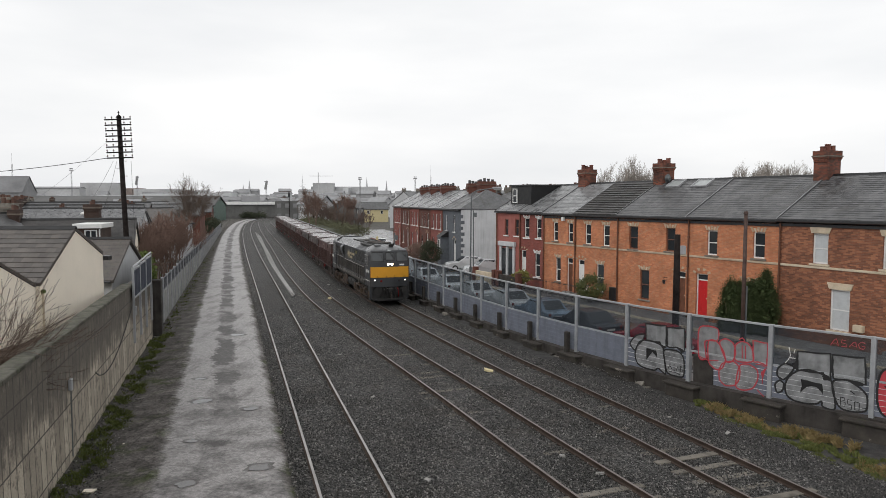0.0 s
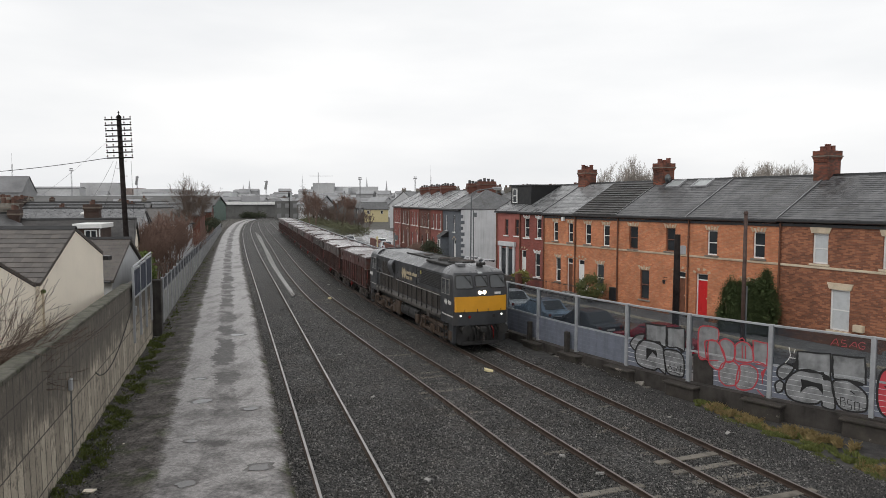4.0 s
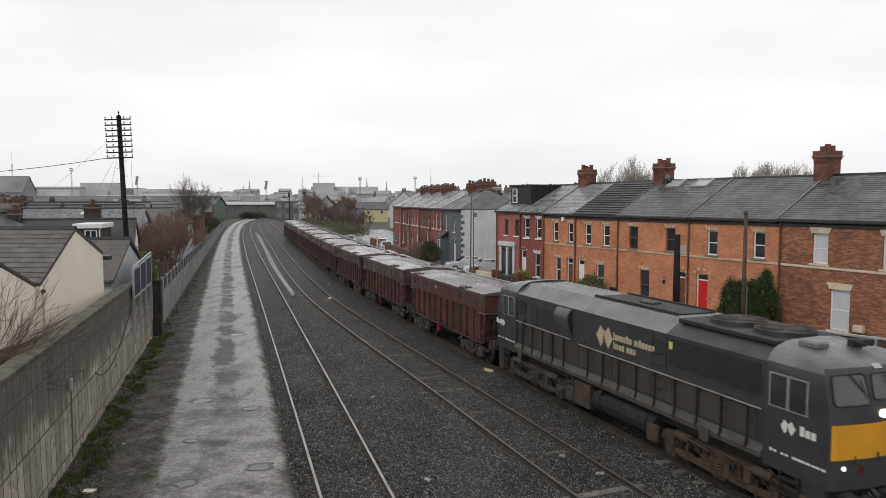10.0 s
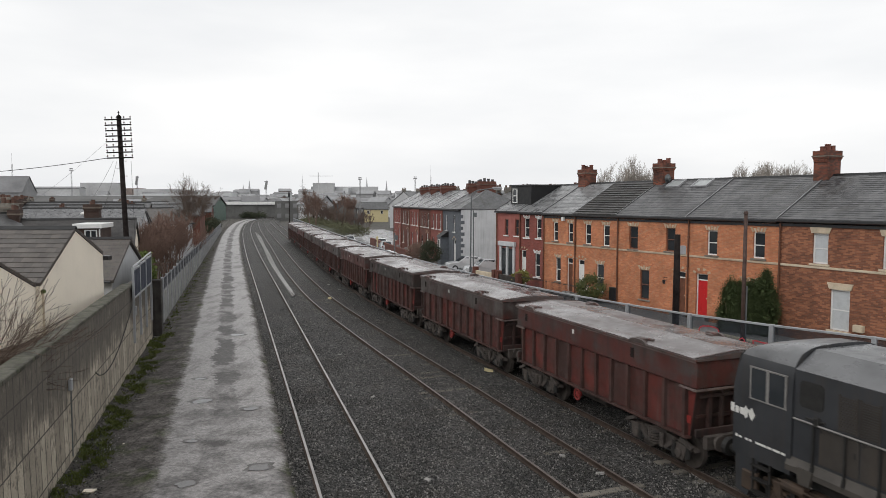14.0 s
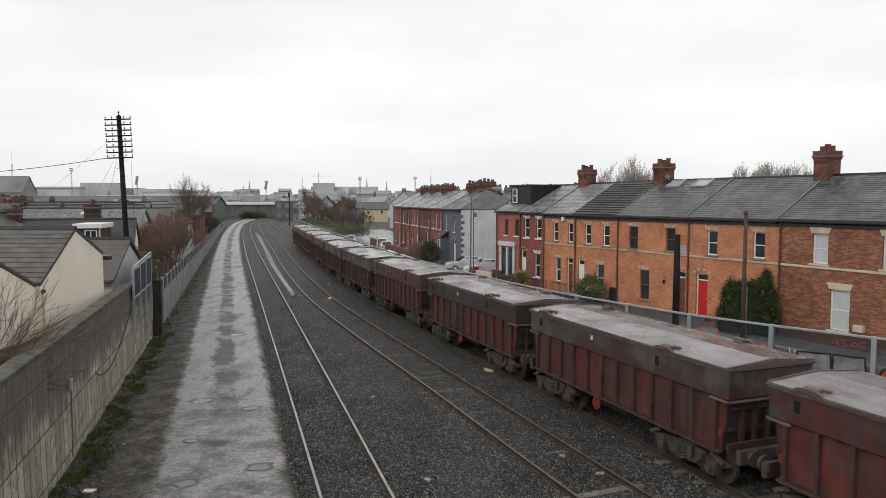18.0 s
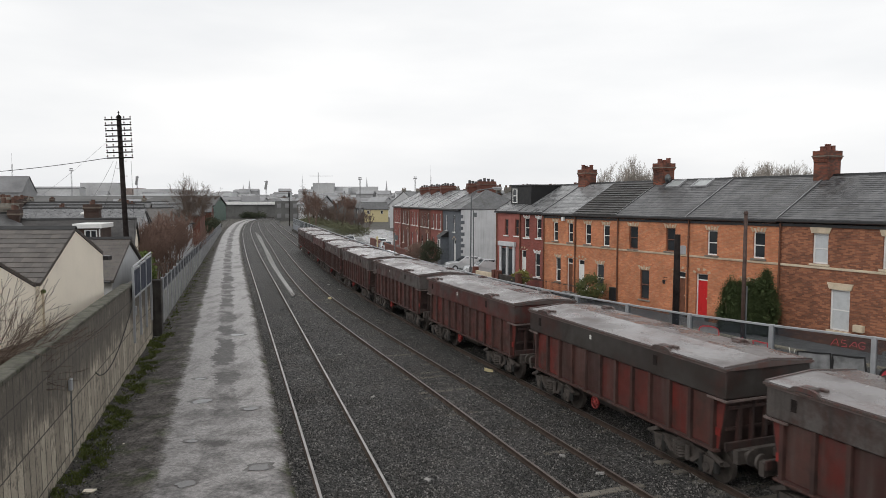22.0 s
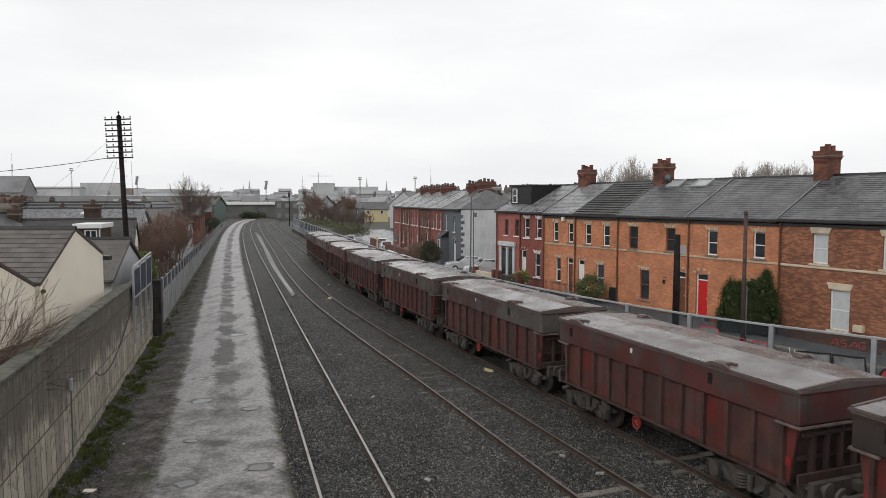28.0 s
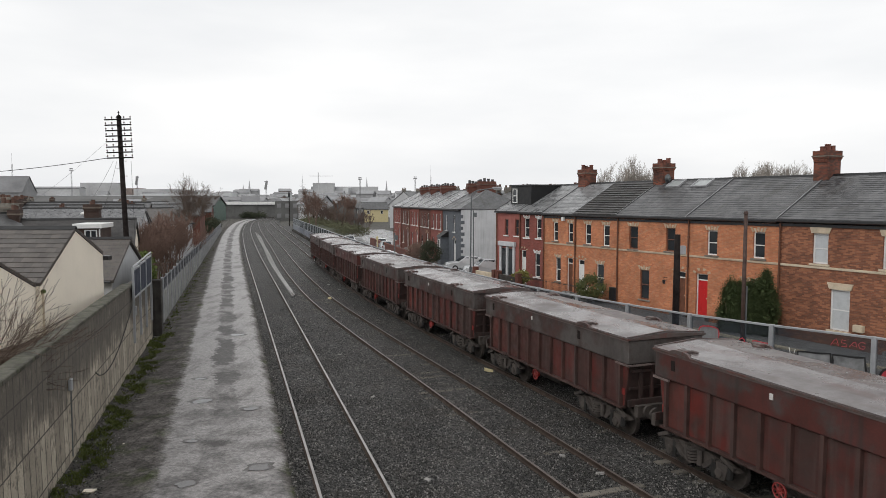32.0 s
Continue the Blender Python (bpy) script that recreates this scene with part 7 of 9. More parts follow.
    for s in (1, -1):
        for y in (-1.389, 1.389):
            logo(L, 6.62 * s if s > 0 else -7.12, 2.24, 0.30, y, 1)
            bars(6.92 if s > 0 else -7.66, 2.16, y, 0.16, [0.11, 0.11, 0.11], M["decal"], "number_bar")
            bars(6.15 if s > 0 else -7.5, 1.60, y, 0.05, [0.08, 0.08, -0.05, 0.08, 0.08, -0.05, 0.3, 0.12, 0.2, 0.1], M["decal"], "notice_bar")
        b = bm_new()
        f = 7.74 * s
        box(b, f - 0.012, f + 0.012, 0.66, 0.98, 2.66, 2.76)
        part("number_bar", b, M["decal"], L)
        b = bm_new()
        box(b, f - 0.03 * s - 0.02, f - 0.03 * s + 0.03, -0.24, 0.24, 2.90, 2.965)
        part("number_bar", b, M["decal"], L)
    # full length over the buffers
    K = LOCO_L / 16.6
    for ob in L.children_recursive:
        ob.location.x *= K
        if not ob.name.startswith("wheelset"):
            ob.data.transform(Matrix.Diagonal((K, 1, 1, 1)))
    return L


def ore_wagon(kind):
    """A bogie ore wagon: ribbed tub with a deep plain top band and flat hinged lids."""
    W = thing("ore_wagon", pose(0, 0, 0), "dark red bogie ore wagon with ribbed sides and flat wet lids", "wagon", "ore train")
    x1 = 4.88
    bm = bm_new()
    box(bm, -5.2, 5.2, -0.55, 0.55, 0.85, 1.05)
    box(bm, -5.25, -5.1, -1.2, 1.2, 0.82, 1.15), box(bm, 5.1, 5.25, -1.2, 1.2, 0.82, 1.15)
    part("underframe", bm, M["wagon_dark"], W)
    # tub, ends leaning in a little
    bm = bm_new()
    y = 1.22
    va = [bm.verts.new(p) for p in ((-x1 + 0.25, -y, 0.95), (x1 - 0.25, -y, 0.95), (x1 - 0.25, y, 0.95), (-x1 + 0.25, y, 0.95))]
    vb = [bm.verts.new(p) for p in ((-x1, -y - 0.03, 2.42), (x1, -y - 0.03, 2.42), (x1, y + 0.03, 2.42), (-x1, y + 0.03, 2.42))]
    bm.faces.new(va[::-1]), bm.faces.new(vb)
    for i in range(4):
        j = (i + 1) % 4
        bm.faces.new((va[i], va[j], vb[j], vb[i]))
    tub = part("tub", bm, M["wagon_red"], W)
    bm = bm_new()
    box(bm, -x1 - 0.08, x1 + 0.08, -y - 0.13, y + 0.13, 2.27, 2.98, 0.025)
    band = part("top_band", bm, M["wagon_band"], W, "grimy plain band round the tub's top")
    rb = bm_new()
    prism(rb, [(-0.05, -0.02), (-0.05, 0.13), (0.05, 0.13), (0.05, -0.02)], "z", 0.93, 2.275)
    rib = to_mesh("rib", rb, M["wagon_rib"])
    pb = bm_new()
    box(pb, -0.355, 0.355, 0.0, 0.012, 0.99, 2.26)
    panel = to_mesh("side_panel", pb, M["wagon_panel"])
    for s in (-1, 1):
        for k in range(11):
            share("side_panel", panel, tub, Matrix.Translation((-4.10 + k * 0.82, s * (y + 0.022), 0)) @ Matrix.Rotation(0 if s > 0 else math.pi, 4, "Z"))
        for k in range(12):
            x = -4.51 + k * 0.82
            share("rib", rib, tub, Matrix.Translation((x, s * y, 0)) @ Matrix.Rotation(0 if s > 0 else math.pi, 4, "Z"))
        b = bm_new()
        box(b, -x1 + 0.2, x1 - 0.2, min(s * (y - 0.02), s * (y + 0.15)), max(s * (y - 0.02), s * (y + 0.15)), 0.90, 0.955)
        part("sole_bar", b, M["wagon_rib"], W)
        b = bm_new()
        box(b, s * (x1 + 0.0) - 0.03, s * (x1 + 0.0) + 0.03, -1.15, 1.15, 2.0, 2.08)
        box(b, s * (x1 - 0.12) - 0.05, s * (x1 - 0.12) + 0.05, -1.15, 1.15, 1.45, 1.53)
        for q in (-0.8, 0.8):
            box(b, s * (x1 - 0.05) - 0.06, s * (x1 - 0.05) + 0.06, q - 0.05, q + 0.05, 0.95, 2.4)
        part("end_stiffener", b, M["wagon_end"], tub)
        # pale ledge under the band, round the end and back along both corners
        b = bm_new()
        xe = s * (x1 + 0.09)
        box(b, min(xe, xe + s * 0.035), max(xe, xe + s * 0.035), -y - 0.15, y + 0.15, 2.21, 2.265)
        for q in (-1, 1):
            box(b, min(xe - s * 0.62, xe), max(xe - s * 0.62, xe), min(q * (y + 0.11), q * (y + 0.16)), max(q * (y + 0.11), q * (y + 0.16)), 2.21, 2.265)
        part("end_ledge", b, M["wagon_edge"], tub, "pale ledge")
        b = bm_new()
        prism(b, [(s * (x1 - 0.245), 0.96), (s * (x1 - 0.225), 0.96), (s * (x1 + 0.012), 2.265), (s * (x1 - 0.01), 2.265)], "y", -y - 0.01, y + 0.01)
        part("end_plate", b, M["wagon_end"], tub, "dark brown end plate")
        for q in (-0.42, 0.0, 0.42):
            b = bm_new()
            box(b, s * (x1 - 0.02) - 0.05, s * (x1 - 0.02) + 0.05, q - 0.04, q + 0.04, 0.98, 2.21)
            part("end_rib", b, M["wagon_end"], tub)
        b = bm_new()
        box(b, s * (x1 + 0.06) - 0.03, s * (x1 + 0.06) + 0.03, -y - 0.10, y + 0.10, 1.0, 1.22, 0.01)
        part("headstock", b, M["wagon_end"], W)
    # lid: two shallow slopes with a folded rim, a seam along the ridge and thin battens
    a0, a1 = -x1 - 0.1, x1 + 0.1
    for q in (-1, 1):
        b = bm_new()
        prism(b, [(q * (y + 0.17), 3.035), (q * (y + 0.17), 3.065), (q * 0.004, 3.175), (q * 0.004, 3.14)], "x", a0 + 0.004, a1 - 0.004)
        part("lid", b, M["wagon_lid"], W, "shallow wet lid plate")
    b = bm_new()
    prism(b, [(-y - 0.19, 2.985), (-y - 0.19, 3.03), (0.0, 3.135), (y + 0.19, 3.03), (y + 0.19, 2.985)], "x", a0 - 0.03, a1 + 0.03)
    rim = part("lid_rim", b, M["wagon_top"], W, "folded rim under the lid")
    for x in (a0 + 0.03, a1 - 0.03):
        b = bm_new()
        prism(b, [(-y - 0.16, 3.068), (0.0, 3.18), (y + 0.16, 3.068), (y + 0.16, 3.085), (0.0, 3.20), (-y - 0.16, 3.085)], "x", x - 0.03, x + 0.03)
        part("lid_batten", b, M["wagon_top"], rim)
    for q in (-1, 1):
        b = bm_new()
        box(b, -x1 - 0.09, x1 + 0.09, min(q * (y + 0.13), q * (y + 0.155)), max(q * (y + 0.13), q * (y + 0.155)), 2.94, 2.982)
        part("band_lip", b, M["wagon_edge"], band)
    for s in (-1, 1):
        for x in (-3.9, 2.6):
            b = bm_new()
            prism(b, [(x - 0.46, 2.99), (x - 0.30, 3.12), (x - 0.16, 3.15), (x + 0.16, 3.15), (x + 0.30, 3.12), (x + 0.46, 2.99), (x + 0.3, 3.0), (x + 0.2, 3.06), (x - 0.2, 3.06), (x - 0.3, 3.0)], "y", s * (y + 0.16) - 0.04, s * (y + 0.16) + 0.04)
            box(b, x - 0.17, x + 0.17, s * (y + 0.03) - 0.10, s * (y + 0.03) + 0.10, 3.06, 3.17, 0.02)
            box(b, x + 0.02, x + 0.26, s * (y - 0.18) - 0.05, s * (y - 0.18) + 0.05, 3.07, 3.15, 0.02)
            part("lid_latch", b, M["wagon_top"], W, "raised lid latch")
        for x in (-4.2, 2.3):
            # Black plate in place of a hole: the shade inside is its colour.
            b = bm_new()
            box(b, x - 0.07, x + 0.07, s * (y + 0.135) - 0.01, s * (y + 0.135) + 0.01, 2.55, 2.82)
            part("lifting_eye", b, M["tarred"], W)
        b = bm_new()
        box(b, -0.96, -0.86, s * (y + 0.135) - 0.006, s * (y + 0.135) + 0.006, 2.66, 2.80)
        part("data_plate", b, M["decal"], W, "small pale data plate")
        b = bm_new()
        box(b, s * 4.62 - 0.09, s * 4.62 + 0.09, -y - 0.05, -y - 0.04, 1.3, 1.5)
        part("stencil", b, M["bright_red"] if kind == 0 else M["decal"], W)
    # brake wheel and levers
    b = bm_new()
    for y0 in (-1.34, 1.34):
        for q in range(14):
            a, c = 2 * math.pi * q / 14, 2 * math.pi * (q + 1) / 14
            tube(b, (-0.62 + 0.18 * math.cos(a), y0, 0.70 + 0.18 * math.sin(a)), (-0.62 + 0.18 * math.cos(c), y0, 0.70 + 0.18 * math.sin(c)), 0.022, n=6)
        for q in range(4):
            a = math.pi * q / 4
            tube(b, (-0.62 - 0.17 * math.cos(a), y0, 0.70 - 0.17 * math.sin(a)), (-0.62 + 0.17 * math.cos(a), y0, 0.70 + 0.17 * math.sin(a)), 0.014, n=5)
        tube(b, (-0.62, y0 * 0.9, 0.70), (-0.62, y0, 0.70), 0.09, n=10)
    part("brake_wheel", b, M["bright_red"], W, "red brake wheel")
    b = bm_new()
    tube(b, (-1.3, -0.6, 0.6), (0.2, -0.6, 0.6), 0.2, n=12)
    tube(b, (-1.8, 0.5, 0.65), (1.8, 0.5, 0.65), 0.05, n=6)
    part("brake_cylinder", b, M["wagon_dark"], W)
    for x in (-3.4, 3.4):
        bogie(W, x, (-0.9, 0.9), 0.46, "wagon_dark", "loco_black", False)
        for a in (-0.9, 0.9):
            wheelset(W, x + a, 0.46, mat="wagon_dark")
    for s in (-1, 1):
        b = bm_new()
        box(b, s * 5.35 - 0.16, s * 5.35 + 0.16, -0.12, 0.12, 0.9, 1.12, 0.03)
        part("coupler", b, M["wagon_dark"], W)
        for q in (-0.93, 0.93):
            b = bm_new()
            tube(b, (s * 5.22, q, 1.02), (s * 5.40, q, 1.02), 0.09, n=10)
            tube(b, (s * 5.39, q, 1.02), (s * 5.46, q, 1.02), 0.2, n=14)
            part("buffer", b, M["wagon_dark"], W)
    for ob in W.children:
        if ob.name.split(".")[0] not in ("bogie", "wheelset", "coupler", "buffer", "underframe"):
            ob.location.z += 0.05
    return W


WHEELS = []
LOCO = locomotive()
FIRST = ore_wagon(0)
WAGONS = [FIRST] + [copy_thing(FIRST, pose(0, 0, 0)) for k in range(N_WAGONS - 1)]
# ---------- left of the line ----------
# galvanised frame bolted to the wall, with dark mesh panels
LEAN = math.degrees(math.atan(0.285))
fr = thing("mesh_screen", pose(wall_x(31) - 0.02, 31, 0, 0, 0, 90 + LEAN), "galvanised steel screen of mesh panels bolted to the wall", "screen")
for k in range(4):
    bm = bm_new()
    x = k * 2.08
    box(bm, x - 0.05, x + 0.05, -0.20, -0.10, 0.75, 4.12 + 0.07 * k, 0.008)
    part("upright", bm, M["galv"], fr)
    if k < 3:
        for z in (2.72, 3.98 + 0.07 * k):
            bm = bm_new()
            box(bm, x + 0.052, x + 2.028, -0.19, -0.11, z, z + 0.09, 0.006)
            part("crossbar", bm, M["galv"], fr)
        bm = bm_new()
        n = 26
        for i in range(n):
            a = x + 0.06 + 1.96 * i / n
            box(bm, a, a + 0.028, -0.155, -0.14, 2.81, 3.98 + 0.07 * k)
        for i in range(12):
            z = 2.85 + i * 0.1
            box(bm, x + 0.06, x + 2.02, -0.160, -0.1555, z, z + 0.02)
        mp = part("mesh_panel", bm, M["mesh_dark"], fr)
        bm = bm_new()
        box(bm, x + 0.055, x + 2.025, -0.168, -0.163, 2.815, 3.975 + 0.07 * k)
        part("backing_sheet", bm, M["mesh_sheet"], mp, "blue-grey weathered sheet")
bm = bm_new()
tube(bm, (-0.05, -0.15, 4.15), (6.3, -0.15, 4.36), 0.04, n=6)
part("top_rail", bm, M["galv"], fr)
bm = bm_new()
box(bm, 1.0, 1.18, -0.12, -0.02, 1.85, 2.25, 0.01)
part("junction_box", bm, M["galv"], fr)
# end pier of the wall
bm = bm_new()
box(bm, -0.3, 0.5, -0.35, 0.35, -0.9, 2.75, 0.03)
pier = part("pier", bm, M["footing"])
pier.matrix_basis = pose(wall_x(38.4), 38.4, 0, 0, 0, LEAN)
tagged(pier, "short concrete pier ending the wall", "pier")
# box and pipe on the wall face
jb = thing("junction_box", pose(wall_x(19.6) + 0.03, 19.6, 1.75, 0, 0, LEAN), "small grey junction box with conduit on the wall", "junction box")
bm = bm_new()
box(bm, 0, 0.09, -0.1, 0.1, 0, 0.32, 0.01)
part("case", bm, M["galv"], jb)
bm = bm_new()
tube(bm, (0.05, 0, 0.0), (0.05, -0.05, -1.9), 0.018, n=6)
part("conduit", bm, M["pole_steel"], jb)
# sagging cable on the wall
cb = thing("wall_cable", pose(0, 0, 0), "loose black cable sagging along the wall", "cable")
bm = bm_new()
last = None
for k in range(28):
    f = k / 27
    y = 23.0 + 9.6 * f
    z = 1.42 + 1.5 * f - 1.05 * math.sin(math.pi * f ** 0.8) * (1 - 0.5 * f)
    p = (wall_x(y) + 0.07, y, z)
    if last:
        tube(bm, last, p, 0.017, n=5)
    last = p
part("cable_run", bm, M["rubber"], cb)

# lower fence beyond the wall
fl = thing("boundary_fence", pose(0, 0, 0), "grey concrete and mesh boundary fence receding along the yard", "fence")
bm = bm_new()
box(bm, -0.07, 0.07, -0.07, 0.07, -0.8, 2.45, 0.01)
lpost = to_mesh("fence_post", bm, M["galv"])
STEP = 2.6
bm = bm_new()
for z0, z1 in ((-0.6, 0.35), (0.36, 0.98), (0.99, 1.55)):
    box(bm, 0.08, STEP - 0.08, -0.03, 0.03, z0, z1, 0.012)
lpan = to_mesh("fence_panel", bm, M["fence_concrete"])
bm = bm_new()
box(bm, 0.08, STEP - 0.08, -0.02, 0.02, 1.6, 1.66)
box(bm, 0.08, STEP - 0.08, -0.02, 0.02, 2.3, 2.36)
for i in range(18):
    a = 0.1 + (STEP - 0.22) * i / 17
    box(bm, a, a + 0.03, -0.012, 0.012, 1.66, 2.3)
lmesh = to_mesh("fence_mesh", bm, M["mesh_dark"])
y = 40.0
while y < 165:
    dz = -0.006 * (y - 40)
    at = pose(wall_x(y) + 0.1, y, dz, 0, 0, 90 + LEAN)
    share("fence_post", lpost, fl, at), share("fence_panel", lpan, fl, at), share("fence_mesh", lmesh, fl, at)
    y += STEP * math.cos(radians(LEAN))

# cream gabled houses behind the wall
def gabled_block(x0, x1, ya, yb, apex, za, zb, ridge, wall, roof, label):
    """A block whose gable faces the railway: unequal eaves za at ya, zb at yb."""
    h = thing("cottage", pose(0, 0, 0), label, "house", "cream cottages")
    bm = bm_new()
    prism(bm, [(ya, -0.8), (ya, za), (apex, ridge), (yb, zb), (yb, -0.8)], "x", x0, x1)
    part("wall", bm, wall, h)
    for (p, q), (r, s) in (((ya, za), (apex, ridge)), ((apex, ridge), (yb, zb))):
        bm = bm_new()
        prism(bm, [(p, q + 0.02), (r, s + 0.02), (r, s + 0.13), (p, q + 0.13)], "x", x0 - 0.1, x1 + 0.03)
        o = part("roof", bm, roof, h)
        uv_slope(o, 0, 1, math.hypot(p - r, q - s) / abs(q - s))
        lo, hi = ((p, q), (r, s)) if q < s else ((r, s), (p, q))
        slate_courses(o, x0 - 0.1, x1 + 0.03, lo[0], lo[1] + 0.132, hi[0], hi[1] + 0.132, roof.name, int(q * 100))
    bm = bm_new()
    prism(bm, [(apex - 0.14, ridge + 0.06), (apex, ridge + 0.2), (apex + 0.14, ridge + 0.06)], "x", x0, x1 + 0.03)
    part("ridge_tiles", bm, M["tile_dark"], h)
    return h


hA = gabled_block(-32, -14.1, 24.5, 29.1, 27.0, 4.09, 4.84, 5.93, M["render_white"], M["tile_brown"], "cream rendered cottage with a brown tiled roof")
bm = bm_new()
tube(bm, (-14.06, 24.6, 3.9), (-14.06, 24.6, 0.0), 0.035, n=8)
part("drainpipe", bm, M["stone_trim"], hA, "pale drainpipe in the valley")
bm = bm_new()
box(bm, -14.2, -14.0, 24.52, 24.7, 3.84, 3.97, 0.02)
part("hopper", bm, M["moss"], hA, "mossy rainwater hopper")
bm = bm_new()
box(bm, -16, -13.9, 29.12, 29.5, 4.62, 4.8, 0.02)
part("boxed_eave", bm, M["black_paint"], hA, "dark boxed eaves")
gabled_block(-32, -14.25, 15.5, 24.48, 20.2, 4.0, 4.05, 6.1, M["render_white"], M["tile_brown"], "cream rendered cottage with a low tiled roof")
shed = thing("timber_shed", pose(0, 0, 0), "weathered brown plank lean-to behind the wall", "shed")
for k in range(8):
    bm = bm_new()
    box(bm, -14.2, -13.3, 18 + k * 0.82, 18 + k * 0.82 + 0.8, -0.8, 2.30 + 0.02 * (k % 3), 0.01)
    part("plank", bm, M["twig"], shed)

# yards and cottages further off, roof behind roof
rnd = random.Random(21)
ROOFS = ["slate", "tile_brown", "tile_dark", "slate_wet", "slate"]
WALLS = ["render_grey", "footing", "render_white", "brick_dim", "render_grey"]
SPOTS = [(-20.6, 35.5, 5.6, 9, 3.3, 5.0, 8), (-30, 44, 7, 12, 4.2, 6.05, 95), (-26.2, 50, 6, 8, 3.9, 5.6, 20), (-38, 54, 7, 14, 4.2, 6.3, 100), (-33, 64, 7, 11, 4.3, 6.2, 15), (-46, 66, 7, 14, 4.4, 6.4, 98),
         (-40, 78, 7, 13, 4.4, 6.4, 10), (-54, 82, 8, 16, 4.6, 6.6, 100), (-48, 95, 8, 16, 4.6, 6.6, 15), (-66, 100, 8, 18, 4.6, 6.7, 100), (-38, 92, 6, 9, 4.0, 5.9, 75), (-58, 115, 8, 18, 4.6, 6.6, 20), (-80, 120, 8, 22, 4.8, 6.8, 95), (-50, 125, 7, 14, 4.4, 6.2, 12),
         (-66, 140, 9, 22, 4.6, 6.6, 10), (-92, 146, 9, 24, 4.8, 6.8, 95), (-78, 165, 9, 26, 4.6, 6.4, 8), (-110, 175, 10, 30, 4.8, 6.8, 92), (-64, 170, 8, 16, 4.2, 6.0, 14)]
for k, (x, y, w, l, e, r, a) in enumerate(SPOTS):
    wl2, rf2 = WALLS[k % 5], ROOFS[(k * 3 + 1) % 5]
    cottage(pose(x, y, 0, 0, 0, a), w, l, e, r, M[wl2], M[rf2], "low gabled cottage among the yards with a wet roof", chims=1 + k % 2, windows=2, group="cottages beyond the wall")
# flat-roofed white extension with a tall window
ext = thing("flat_roof_extension", pose(-23.5, 47.5, 0, 0, 0, 12), "white flat-roofed extension with a tall window", "extension")
bm = bm_new()
box(bm, -0.72, 0.72, -1.35, 1.35, -0.8, 5.25)
part("wall", bm, M["brick_soot"], ext)
bm = bm_new()
box(bm, -0.95, 0.85, -1.6, 1.5, 5.253, 5.56, 0.03)
part("fascia", bm, M["white_paint"], ext)
we = part("window", frame_bars(-0.28, 0.50, 4.0, 5.15, -1.43), M["white_paint"], ext)
bm = bm_new()
box(bm, 0.075, 0.145, -1.44, -1.37, 4.08, 5.08)
part("mullion", bm, M["white_paint"], we)
bm = bm_new()
box(bm, -0.2, 0.42, -1.38, -1.365, 4.08, 5.08)
part("pane", bm, M["window"], we)
bm = bm_new()
tube(bm, (0.66, -1.45, 5.2), (0.66, -1.45, 3.0), 0.05, n=8)
part("drainpipe", bm, M["white_paint"], ext)
dome = thing("roof_dome", pose(-31.3, 62, 5.9), "small white domed rooflight on a flat roof", "rooflight")
bm = bm_new()
bmesh.ops.create_uvsphere(bm, u_segments=16, v_segments=8, radius=0.45, matrix=Matrix.Diagonal((1.2, 1.0, 0.5, 1)))
part("dome", bm, M["white_paint"], dome, smooth=True)

for x, y, z0, z1, w in ((-29.8, 60, 3.9, 6.75, 1.2), (-37.8, 70, 4.2, 6.4, 1.1), (-36.4, 60, 4.2, 7.1, 0.9)):
    cs = thing("chimney_stack", pose(x, y, 0, 0, 0, 14), "sooty brick chimney stack over the yards", "chimney", "yard chimneys")
    chimney_part(cs, 0, 0, z0 - 3.5, z1, w, 0.8, 2, M["brick_soot"], "pot_dull")
# telegraph pole with eight crossarms
tp = thing("telegraph_pole", pose(-17.85, 40, 0, 0, -1.8, 0), "tarred wooden telegraph pole with eight insulator crossarms", "telegraph pole")
bm = bm_new()
tube(bm, (0, 0, -0.8), (0, 0, 11.75), 0.17, 0.12, 14)
tube(bm, (0, 0, 11.75), (0, 0, 11.88), 0.17, 0.05, 14)
part("pole", bm, M["tarred"], tp, smooth=True)
for k in range(8):
    z = 11.62 - k * 0.305
    bm = bm_new()
    box(bm, -0.74, 0.74, -0.20, -0.12, z - 0.035, z + 0.035, 0.01)
    arm = part("crossarm", bm, M["tarred"], tp)
    for x in (-0.70, -0.34, 0.34, 0.70):
        bm = bm_new()
        tube(bm, (x, -0.15, z + 0.05), (x, -0.15, z + 0.13), 0.02, n=6)
        tube(bm, (x, -0.15, z + 0.09), (x, -0.15, z + 0.17), 0.045, 0.03, 8)
        part("insulator", bm, M["porcelain"], arm)
bm = bm_new()
tube(bm, (0, 0, 11.85), (0, 0, 12.1), 0.02, n=6)
tube(bm, (0, 0, 11.98), (0, 0, 12.04), 0.05, n=8)
part("finial", bm, M["tarred"], tp)
bm = bm_new()
for k in range(16):
    s = 1 if k % 2 else -1
    tube(bm, (s * 0.15, 0, 3.0 + k * 0.42), (s * 0.30, 0, 3.0 + k * 0.42), 0.014, n=5)
part("climbing_steps", bm, M["pole_steel"], tp)
# wires from the pole


def wire(p, q, sag, r=0.014, label="thin black overhead wire"):
    w = thing("overhead_wire", pose(0, 0, 0), label, "wire", "overhead wires")
    bm = bm_new()
    last = None
    for k in range(25):
        t = k / 24
        a = Vector(p).lerp(Vector(q), t) - Vector((0, 0, sag * 4 * t * (1 - t)))
        if last is not None:
            tube(bm, last, a, r, n=4)
        last = a
    part("strand", bm, M["rubber"], w)


